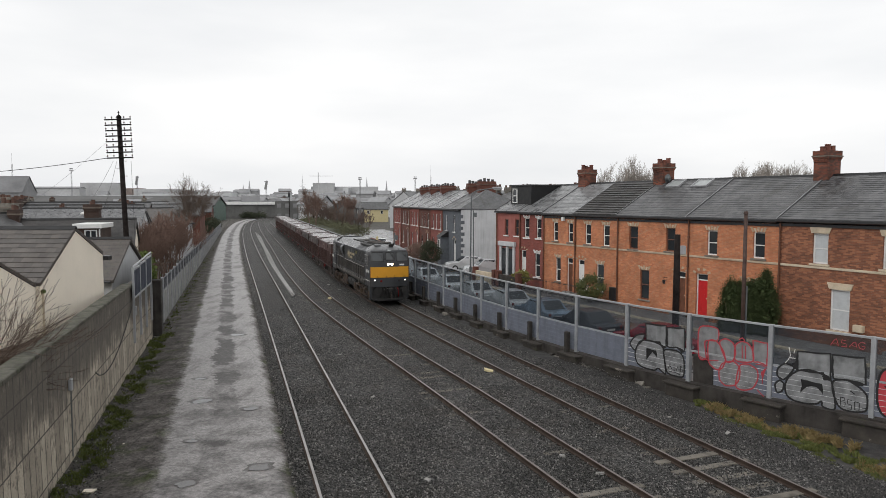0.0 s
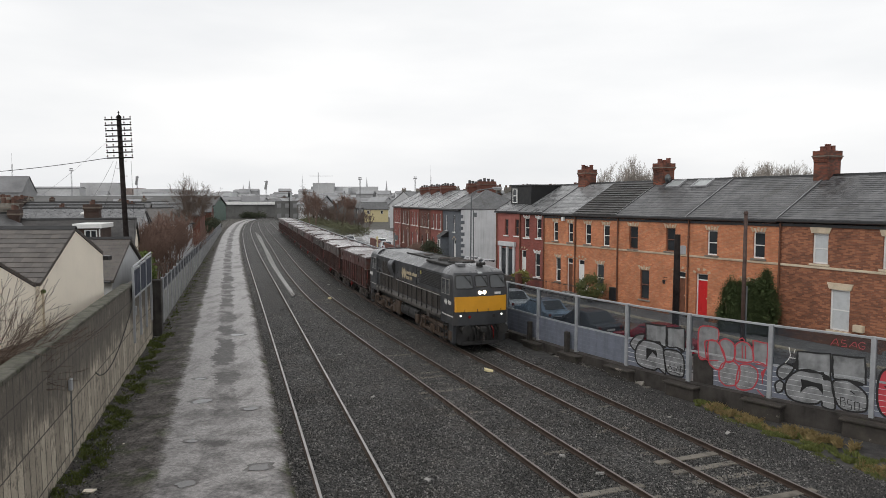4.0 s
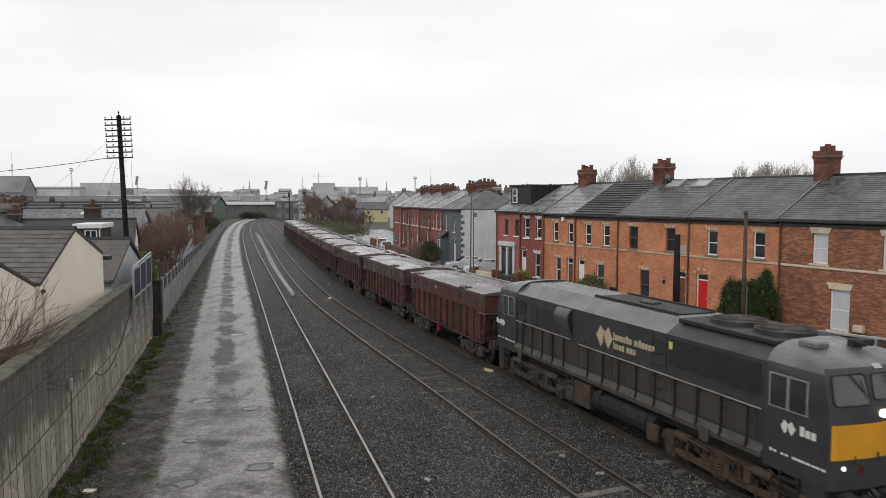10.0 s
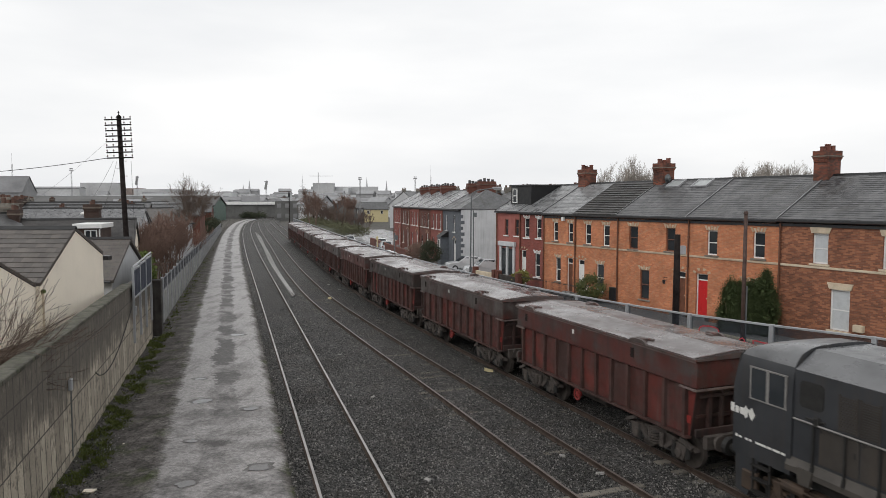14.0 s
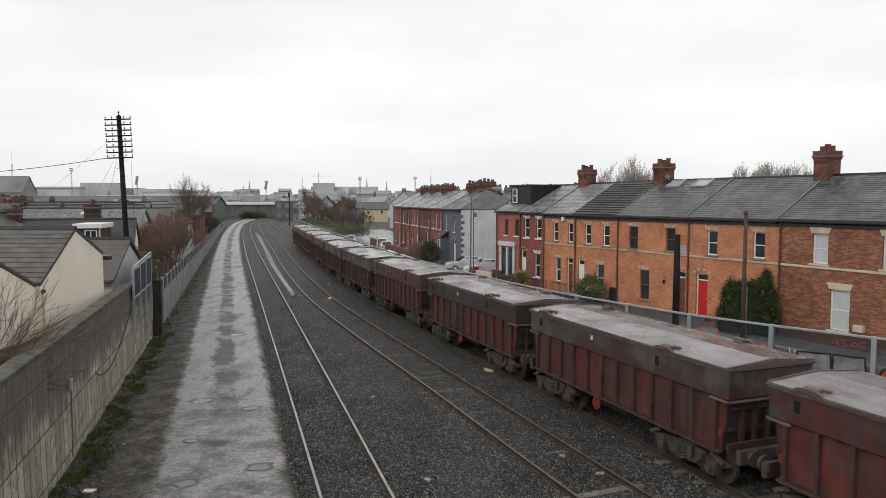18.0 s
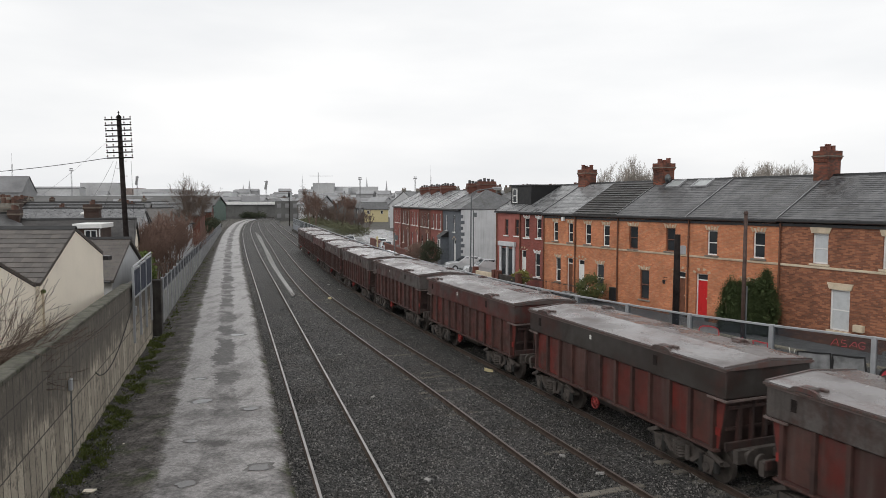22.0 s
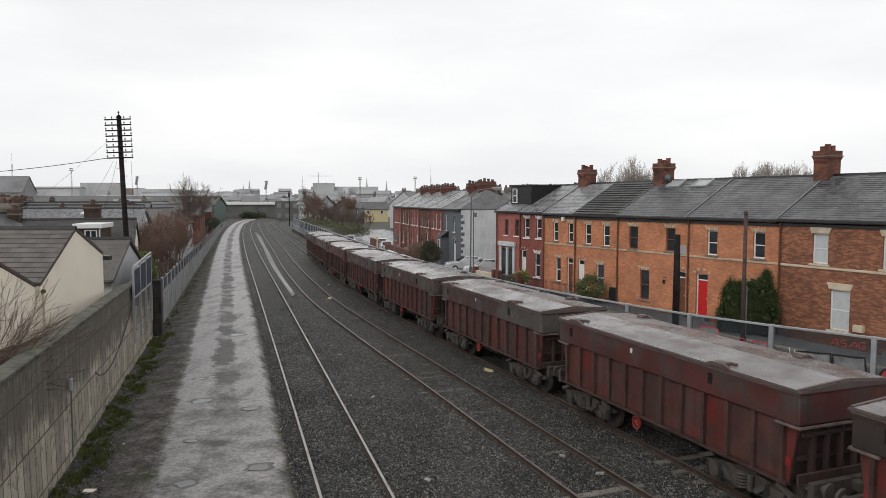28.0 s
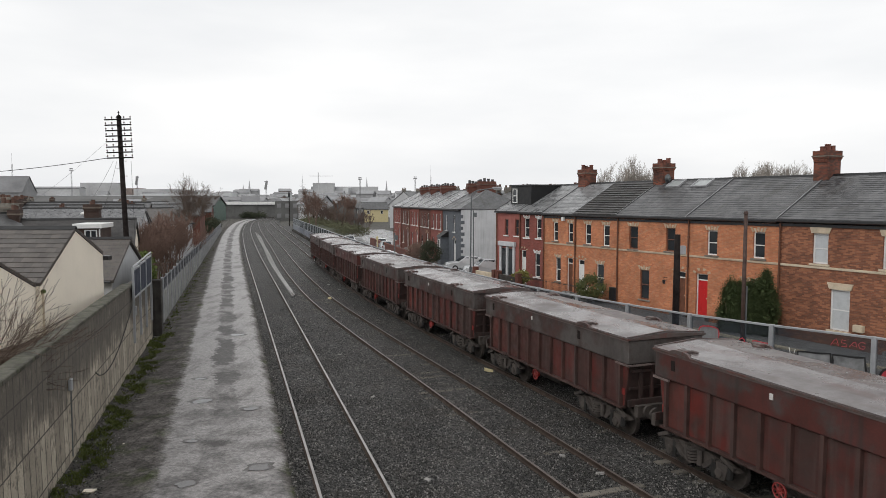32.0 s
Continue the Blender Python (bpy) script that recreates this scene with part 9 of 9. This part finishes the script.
# ---------- distance ----------
def block(name, x, y, z0, w, d, h, mat, label, rot=0, roof=0.0, strips=0, mats=None, pane="far_dark"):
    """A plain far building, with a low gabled roof or rows of windows where asked."""
    b = thing(name, pose(x, y, z0, 0, 0, rot), label, "building", "skyline")
    bm = bm_new()
    if roof:
        prism(bm, [(-d / 2, 0), (-d / 2, h), (0, h + roof), (d / 2, h), (d / 2, 0)], "x", -w / 2, w / 2)
    else:
        box(bm, -w / 2, w / 2, -d / 2, d / 2, 0, h)
    part("wall", bm, mat, b)
    if roof:
        bm = bm_new()
        prism(bm, [(-d / 2 - 0.5, h - 0.1), (0, h + roof + 0.25), (d / 2 + 0.5, h - 0.1), (d / 2 + 0.5, h + 0.25), (0, h + roof + 0.6), (-d / 2 - 0.5, h + 0.25)], "x", -w / 2 - 0.4, w / 2 + 0.4)
        part("roof", bm, mats or M["far_dark"], b)
    for k in range(strips):
        n = max(3, int(w / 6))
        for j in range(n):
            bm = bm_new()
            xa = -w / 2 + w * (j + 0.25) / n
            za = h * (k + (0.35 if strips > 1 else 0.66)) / strips
            box(bm, xa, xa + w / n * 0.5, -d / 2 - 0.2, -d / 2 + 0.2, za, za + h / strips * (0.4 if strips > 1 else 0.16))
            part("window", bm, M[pane], b)
    return b


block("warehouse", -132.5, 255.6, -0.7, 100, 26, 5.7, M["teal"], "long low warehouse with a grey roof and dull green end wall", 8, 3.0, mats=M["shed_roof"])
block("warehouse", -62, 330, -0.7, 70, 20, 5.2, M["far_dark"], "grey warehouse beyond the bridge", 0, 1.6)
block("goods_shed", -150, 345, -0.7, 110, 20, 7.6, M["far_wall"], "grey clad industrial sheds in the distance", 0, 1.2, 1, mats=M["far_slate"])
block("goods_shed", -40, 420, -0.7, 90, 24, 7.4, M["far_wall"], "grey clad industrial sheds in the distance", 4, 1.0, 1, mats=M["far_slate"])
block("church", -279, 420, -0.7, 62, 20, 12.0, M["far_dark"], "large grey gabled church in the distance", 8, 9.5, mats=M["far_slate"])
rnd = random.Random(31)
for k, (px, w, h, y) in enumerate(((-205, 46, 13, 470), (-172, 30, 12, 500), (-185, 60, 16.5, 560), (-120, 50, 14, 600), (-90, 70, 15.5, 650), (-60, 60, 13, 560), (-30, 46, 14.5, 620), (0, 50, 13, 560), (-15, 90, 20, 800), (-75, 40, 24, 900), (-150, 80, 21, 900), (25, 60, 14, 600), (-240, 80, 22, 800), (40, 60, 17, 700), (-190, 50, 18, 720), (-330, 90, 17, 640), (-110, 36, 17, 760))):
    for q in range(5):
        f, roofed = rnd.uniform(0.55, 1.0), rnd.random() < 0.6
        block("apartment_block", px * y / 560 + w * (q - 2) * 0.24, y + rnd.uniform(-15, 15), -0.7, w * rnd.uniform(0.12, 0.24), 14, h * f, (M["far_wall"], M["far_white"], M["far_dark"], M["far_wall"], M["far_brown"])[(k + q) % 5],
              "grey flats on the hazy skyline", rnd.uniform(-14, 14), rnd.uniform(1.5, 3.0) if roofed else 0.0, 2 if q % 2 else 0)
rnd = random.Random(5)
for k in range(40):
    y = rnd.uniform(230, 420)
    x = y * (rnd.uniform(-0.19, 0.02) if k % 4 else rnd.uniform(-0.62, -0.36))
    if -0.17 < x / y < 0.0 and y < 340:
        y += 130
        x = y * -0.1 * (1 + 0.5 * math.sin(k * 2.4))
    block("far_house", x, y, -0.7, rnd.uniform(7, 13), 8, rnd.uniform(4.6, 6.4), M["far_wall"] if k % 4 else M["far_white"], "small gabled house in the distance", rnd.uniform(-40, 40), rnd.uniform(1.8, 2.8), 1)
# road bridge over the line at the bend
br = thing("road_bridge", pose(-84, 296, 0, 0, 0, 4), "road bridge over the tracks in the distance, parapet painted white for wet sheen", "bridge")
bm = bm_new()
box(bm, -24, 14, -2.9, 3, -0.7, 5.2)
part("retaining_wall", bm, M["bridge_grey"], br)
# White colour on the parapet stands for sky mirrored in its wet top.
bm = bm_new()
box(bm, -10, 13.9, -3.6, -2.2, 5.1, 6.2, 0.05)
part("parapet", bm, M["white_paint"], br)
bm = bm_new()
box(bm, 14.05, 26, -3.2, 3.0, -0.7, 6.3)
part("abutment", bm, M["far_dark"], br)
for x in (-29, -10, 6):
    bm = bm_new()
    box(bm, x - 0.6, x + 0.6, -3.15, -2.905, -0.7, 5.2)
    part("pier", bm, M["bridge_grey"], br)
block("signal_cabin", -57.4, 262, -0.7, 8.8, 6, 7.4, M["bridge_grey"], "flat-roofed grey railway building by the bend", 4, 0.0, 2, pane="far_slate")
# bank behind the street fence beside the bend
bm = bm_new()
rows = []
for k in range(20):
    y = 118 + k * 4.2
    x = curve_x(FENCE, y)
    rows.append([(x + o, y, z + 0.3 * noise.noise((o, y * 0.2, 1))) for o, z in ((0.8, -0.7), (2.2, -0.7 + 1.6 * min(1, k / 4)), (4.5, -0.7 + 2.3 * min(1, k / 4)), (7.0, -0.7 + 2.0 * min(1, k / 4)), (9.0, -0.7))])
sweep(bm, rows)
tagged(part("bank", bm, M["far_green"], smooth=True), "rough dark green bank beside the line", "bank", kind="structure")


def mast(x, y, h, label, head, name="floodlight_mast"):
    m = thing(name, pose(x, y, -0.7), label, "mast", "masts")
    bm = bm_new()
    w = 0.0006 * y
    for sx in (-1, 1):
        tube(bm, (sx * w * 1.6, 0, 0), (sx * w * 0.9, 0, h), w * 0.5, w * 0.4, 5)
    for k in range(9):
        z = h * k / 9
        tube(bm, (-w * 1.5, 0, z), (w * 1.5, 0, z + h / 9), w * 0.3, n=4)
    part("lattice", bm, M["far_dark"], m)
    bm = bm_new()
    if head == "lights":
        box(bm, -w * 4.5, w * 4.5, -w, w, h, h + w * 2.5)
        box(bm, -w * 3.5, w * 3.5, -w, w, h + w * 4, h + w * 6)
    elif head == "dish":
        for k in range(4):
            tube(bm, (w * (1.5 - k), -w, h - k * w * 5), (w * (1.5 - k), -w * 2, h - k * w * 5), w * 3.2, n=12)
        box(bm, -w * 4, w * 4, -w, w, h, h + w * 1.5)
    else:
        tube(bm, (0, 0, h), (0, 0, h * 1.25), w * 0.4, w * 0.1, 5)
    part("head", bm, M["far_dark"], m)
    return m


mast(-210, 400, 24.2, "floodlight mast on the skyline", "lights")
mast(-173, 400, 20.5, "telecom mast with dishes on the skyline", "dish")
mast(-125, 500, 20.5, "telecom mast far off on the skyline", "dish")
mast(-17.6, 150, 12.1, "slim lattice mast beyond the trees", "lights")
mast(-5.9, 150, 12.2, "floodlight mast behind the terrace", "lights")
mast(-4, 230, 15.1, "slim aerial mast behind the terrace", "spike", "aerial_mast")
mast(-139, 700, 26, "slim spike of an aerial on the skyline", "spike", "aerial_mast")
mast(-365, 600, 38, "slim aerial on the skyline", "spike", "aerial_mast")
cr = thing("tower_crane", pose(-141, 800, 0), "tower crane far off on the skyline", "crane")
bm = bm_new()
box(bm, -0.3, 0.3, -0.3, 0.3, 0, 38)
part("tower", bm, M["far_wall"], cr)
bm = bm_new()
box(bm, -10, 17, -0.3, 0.3, 33.8, 34.2)
part("jib", bm, M["far_wall"], cr)
for x, y, h in ((-219, 800, 30), (-226, 800, 24.5), (-97, 900, 36), (-72, 900, 32)):
    sp = thing("spire", pose(x, y, 0), "slender church spire on the hazy skyline", "spire", "spires")
    bm = bm_new()
    box(bm, -1.5, 1.5, -1.5, 1.5, 0, h * 0.55)
    part("tower", bm, M["far_wall"], sp)
    bm = bm_new()
    tube(bm, (0, 0, h * 0.55), (0, 0, h), 1.6, 0.05, 8)
    part("spire", bm, M["far_wall"], sp, "hazy grey spire")
for k, (x, y) in enumerate(((-42.7, 196), (-32.3, 176))):
    pl = thing("signal_post", pose(x, y, -0.2), "black railway signal post by the bend", "signal post")
    bm = bm_new()
    tube(bm, (0, 0, 0), (0, 0, 8.5 - 2 * k), 0.13, n=8)
    part("post", bm, M["tarred"], pl)
    bm = bm_new()
    box(bm, -0.3, 0.3, -0.15, 0.15, 8.0 - 2 * k, 9.4 - 2 * k, 0.05)
    part("signal_head", bm, M["black_paint"], pl)

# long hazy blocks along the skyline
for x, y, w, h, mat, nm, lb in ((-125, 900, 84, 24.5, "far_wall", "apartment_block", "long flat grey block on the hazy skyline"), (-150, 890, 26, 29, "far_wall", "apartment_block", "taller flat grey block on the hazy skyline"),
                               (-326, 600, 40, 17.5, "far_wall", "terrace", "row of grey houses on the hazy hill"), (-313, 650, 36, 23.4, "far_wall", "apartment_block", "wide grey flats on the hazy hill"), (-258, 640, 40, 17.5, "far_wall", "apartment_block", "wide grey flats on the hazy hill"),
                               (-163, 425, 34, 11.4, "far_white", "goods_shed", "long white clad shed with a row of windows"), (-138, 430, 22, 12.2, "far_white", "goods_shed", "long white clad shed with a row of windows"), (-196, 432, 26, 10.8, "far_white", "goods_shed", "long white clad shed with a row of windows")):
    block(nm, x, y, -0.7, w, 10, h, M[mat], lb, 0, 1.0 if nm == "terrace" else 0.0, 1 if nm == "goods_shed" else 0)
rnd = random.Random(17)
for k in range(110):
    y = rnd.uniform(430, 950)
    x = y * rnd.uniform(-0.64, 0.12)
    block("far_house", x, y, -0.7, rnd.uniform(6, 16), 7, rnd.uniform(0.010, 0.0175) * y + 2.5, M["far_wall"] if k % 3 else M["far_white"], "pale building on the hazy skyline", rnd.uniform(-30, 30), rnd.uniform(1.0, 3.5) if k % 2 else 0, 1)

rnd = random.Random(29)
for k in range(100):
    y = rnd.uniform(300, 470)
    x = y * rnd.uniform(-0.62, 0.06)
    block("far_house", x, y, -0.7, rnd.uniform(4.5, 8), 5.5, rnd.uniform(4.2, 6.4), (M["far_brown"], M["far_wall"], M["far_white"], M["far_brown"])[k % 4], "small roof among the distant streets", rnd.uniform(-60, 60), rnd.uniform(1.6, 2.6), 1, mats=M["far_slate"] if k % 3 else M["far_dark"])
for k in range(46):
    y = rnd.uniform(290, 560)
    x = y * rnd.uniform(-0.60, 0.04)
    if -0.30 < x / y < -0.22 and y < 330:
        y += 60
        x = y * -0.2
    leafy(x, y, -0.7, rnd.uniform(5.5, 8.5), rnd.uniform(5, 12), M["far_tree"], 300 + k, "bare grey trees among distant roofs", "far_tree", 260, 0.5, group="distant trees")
block("rendered_house", 42.7, 62, -0.3, 4.0, 6, 12.2, M["render_white"], "tall pale rendered house beyond the near end of the terrace", 0, 0.0, 2)
# ---------- loose rails, grass, stones, litter ----------
LOOSE = [(52.5, -11.15), (58, -12.85), (71, -16.8), (104, -26.3), (160, -42.4)]
for k in range(4):
    lr = thing("loose_rail", pose(0, 0, 0), "long worn steel rail lying between the tracks", "rail", "loose rails")
    bm = bm_new()
    rows = []
    y0, y1 = 52.3 + (k * 3 % 5) * 0.8, 158 - 5 * k
    for y in ys_range(y0, y1):
        x = curve_x(LOOSE, y) + (k - 1.5) * (0.095 + 0.0009 * (y - 50)) + 0.035 * math.sin(y * 0.13 + k)
        rows.append([(x - 0.06, y, -0.16), (x - 0.035, y, -0.05), (x + 0.035, y, -0.05), (x + 0.06, y, -0.16)])
    sweep(bm, rows)
    part("rail", bm, M["loose_steel"], lr)


def grass_patch(name, spots, mat, seed, h0, h1, label, width=0.012):
    rng = random.Random(seed)
    sk = Skin()
    for cx, cy, r, n, z in spots:
        for k in range(n):
            a, d = rng.uniform(0, 6.283), r * math.sqrt(rng.random())
            x, y = cx + d * math.cos(a), cy + d * math.sin(a)
            if noise.noise((x * 2.3, y * 2.3, seed)) < 0.0:
                continue
            h = rng.uniform(h0, h1)
            sk.blade(Vector((x, y, z - 0.02)), h, Vector((rng.gauss(0, 0.45), rng.gauss(0, 0.45), 0)) * h, width)
    return tagged(sk.part(name, mat), label, "grass", kind="stuff")


def strip(p, q, n, r, count, z):
    out = []
    for k in range(n):
        t = k / max(1, n - 1)
        out.append((p[0] + (q[0] - p[0]) * t, p[1] + (q[1] - p[1]) * t, r, count, z))
    return out


right_green = strip((9.7, 26.3), (10.1, 24.6), 5, 0.5, 1500, -0.5) + strip((10.2, 24.0), (11.8, 19.2), 11, 0.6, 1000, -0.5) + strip((11.0, 22.6), (13.4, 18.6), 8, 0.75, 900, -0.55)
grass_patch("green_grass", right_green, M["grass_green"], 1, 0.04, 0.14, "rough green grass on the slope below the fence")
right_dry = strip((10.0, 25.2), (10.5, 23.8), 4, 0.4, 700, -0.5) + strip((11.2, 22.9), (12.4, 21.4), 5, 0.5, 1100, -0.52) + strip((12.2, 19.6), (13.6, 17.4), 5, 0.5, 700, -0.55)
grass_patch("dry_grass", right_dry, M["grass_dry"], 2, 0.06, 0.24, "dry straw-coloured grass tussocks below the fence")
left_moss = [(wall_x(y) + 0.55 + 0.25 * math.sin(y * 1.7), y, 0.42, 520, -0.33) for y in np.arange(12.5, 39, 0.5)]
grass_patch("verge_grass", left_moss, M["moss"], 3, 0.05, 0.2, "low mossy grass along the foot of the wall")
left_far = [(wall_x(y) + 0.7, y, 0.4, 90, -0.32) for y in np.arange(40, 110, 1.5)]
grass_patch("verge_grass", left_far, M["moss"], 4, 0.06, 0.25, "thin weeds along the foot of the fence", 0.02)

def stones(name, n, sampler, mat, size, label, seed):
    """Broken stones, each a small uneven lump, joined as one heap."""
    rng = np.random.default_rng(seed)
    base = np.array([(1, 0, 0), (-1, 0, 0), (0, 1, 0), (0, -1, 0), (0, 0, 1), (0, 0, -1)], float)
    tri = np.array([(0, 2, 4), (2, 1, 4), (1, 3, 4), (3, 0, 4), (2, 0, 5), (1, 2, 5), (3, 1, 5), (0, 3, 5)])
    pos = sampler(rng, n)
    n = len(pos)
    q = rng.normal(size=(n, 3, 3))
    q, _ = np.linalg.qr(q)
    s = rng.uniform(size[0], size[1], (n, 1, 1)) * rng.uniform(0.55, 1.0, (n, 6, 1))
    v = np.einsum("kj,nij->nki", base, q) * s + pos[:, None, :]
    me = bpy.data.meshes.new(name)
    me.vertices.add(n * 6)
    me.vertices.foreach_set("co", v.reshape(-1))
    f = (tri[None] + (np.arange(n) * 6)[:, None, None]).reshape(-1)
    me.loops.add(len(f))
    me.loops.foreach_set("vertex_index", f)
    me.polygons.add(n * 8)
    me.polygons.foreach_set("loop_start", np.arange(n * 8) * 3)
    me.update(calc_edges=True)
    me.materials.append(mat)
    return tagged(new(name, me), label, "stones", kind="stuff")


def on_ballast(rng, n):
    y = 13.0 / (1 - rng.random(n) * 0.80)
    L0 = np.interp(y, [c[0] for c in LEFT], [c[1] for c in LEFT]) - 1.45
    R0 = np.interp(y, [c[0] for c in RIGHT], [c[1] for c in RIGHT]) + 2.2
    x = L0 + (R0 - L0) * rng.random(n)
    return np.stack([x, y, -0.165 + rng.uniform(-0.012, 0.02, n)], 1)


def on_verge(rng, n):
    y = 13.0 / (1 - rng.random(n) * 0.7)
    w = -5.02 - 0.285 * y
    return np.stack([w + rng.uniform(0.1, 2.4, n), y, -0.27 + rng.uniform(-0.02, 0.02, n)], 1)


def on_path(rng, n):
    y = 13.0 / (1 - rng.random(n) * 0.6)
    R0 = np.interp(y, [c[0] for c in RIGHT], [c[1] for c in RIGHT])
    return np.stack([R0 + rng.uniform(1.7, 3.9, n), y, -0.25 + rng.uniform(-0.02, 0.015, n)], 1)


stones("ballast_stones", 105000, on_ballast, M["stone"], (0.02, 0.042), "loose grey broken ballast stones", 1)
stones("verge_stones", 9000, on_verge, M["stone"], (0.012, 0.04), "scattered rubble along the verge", 2)
stones("path_stones", 20000, on_path, M["stone"], (0.012, 0.034), "fine gravel on the cinder path", 3)

# litter and broken blocks
rnd = random.Random(11)
def litter(x, y, z, s, mat, label, name="litter"):
    t = thing(name, pose(x, y, z, rnd.uniform(-15, 15), rnd.uniform(-15, 15), rnd.uniform(0, 180)), label, "litter", "litter")
    bm = bm_new()
    vs = box(bm, -s, s, -s * 0.6, s * 0.6, 0, s * 0.5)
    for v in bm.verts:
        v.co += Vector((rnd.uniform(-1, 1), rnd.uniform(-1, 1), rnd.uniform(-0.5, 0.5))) * s * 0.3
    part("scrap", bm, mat, t)


for x, y, s in ((-9.0, 17.4, 0.16), (-9.6, 20.9, 0.10), (-10.4, 23.5, 0.08), (-5.2, 27.0, 0.06), (-13.5, 36.8, 0.12), (-14.4, 39.6, 0.14), (-14.0, 38.2, 0.1), (-15.2, 43.0, 0.16)):
    litter(x, y, -0.30, s, M["render_white"], "crumpled pale litter on the ground")
for x, y, s in ((-0.4, 17.9, 0.08), (-4.9, 32.8, 0.09), (-2.6, 25.6, 0.08), (5.9, 20.4, 0.1), (4.2, 18.3, 0.11), (3.4, 19.6, 0.08), (8.9, 21.6, 0.07), (7.6, 23.2, 0.06), (-7.4, 45, 0.1), (-9.8, 60, 0.12), (-8.4, 57, 0.1)):
    litter(x, y, -0.17, s, M["pale_stone"], "broken pale stone lying on the ballast", "loose_stone")
for x, y in ((-8.3, 51.6), (1.9, 29.5)):
    litter(x, y, -0.16, 0.2, M["render_yellow"], "yellow plastic scrap between the rails")
# potholes in the road
for k, (x, y, r) in enumerate(((-8.7, 25.0, 0.42), (-9.9, 28.2, 0.3), (-6.7, 24.1, 0.32), (-6.6, 17.6, 0.34), (-5.0, 18.7, 0.36), (-11.1, 37.6, 0.5), (-7.6, 20.8, 0.22))):
    ph = thing("pothole", pose(x, y, -0.150, 0, 0, 16), "shallow water-filled pothole in the service road", "pothole", "potholes")
    for s, z, mt, nm in ((1.0, 0.008, "mud", "rim"), (0.60, 0.014, "water", "water")):
        bm = bm_new()
        ring = []
        for j in range(22):
            a = 2 * math.pi * j / 22
            q = r * s * (1 + 0.5 * noise.noise((math.cos(a) * 1.8, math.sin(a) * 1.8, k * 3.1 + s)))
            # Rim patch pushed back: it paints the shadow of the hole's far edge.
            back = 0.22 * r if nm == "rim" else 0.0
            ring.append(bm.verts.new((q * math.cos(a) * 1.3 * (0.9 if nm == "rim" else 1.0), q * math.sin(a) * (0.75 if nm == "rim" else 1.0) + back, z)))
        bm.faces.new(ring)
        part(nm, bm, M[mt], ph)
# ---------- motion ----------
def run_at(t):
    """The loco's rear coupling along the line at t seconds."""
    return curve_x(RUN, t)


def motions():
    times = [k * 0.5 for k in range(65)]
    walk(LOCO, [(t, rail_pose(run_at(t) + LOCO_L / 2, 4.6)) for t in times])
    for k, w in enumerate(WAGONS):
        walk(w, [(t, rail_pose(run_at(t) - PITCH * (k + 0.5), 3.4)) for t in times])
    # wheels roll with the train
    steps = [k * 0.15 for k in range(int(32 / 0.15) + 1)] + [32.0]
    for v in [LOCO] + WAGONS:
        for w in v.children:
            if w.name.startswith("wheelset"):
                x, r = w.location.x, w.location.z
                walk(w, [(t, Matrix.Translation((x, 0, r)) @ Matrix.Rotation((run_at(t) - run_at(0)) / r, 4, "Y")) for t in steps])


motions()
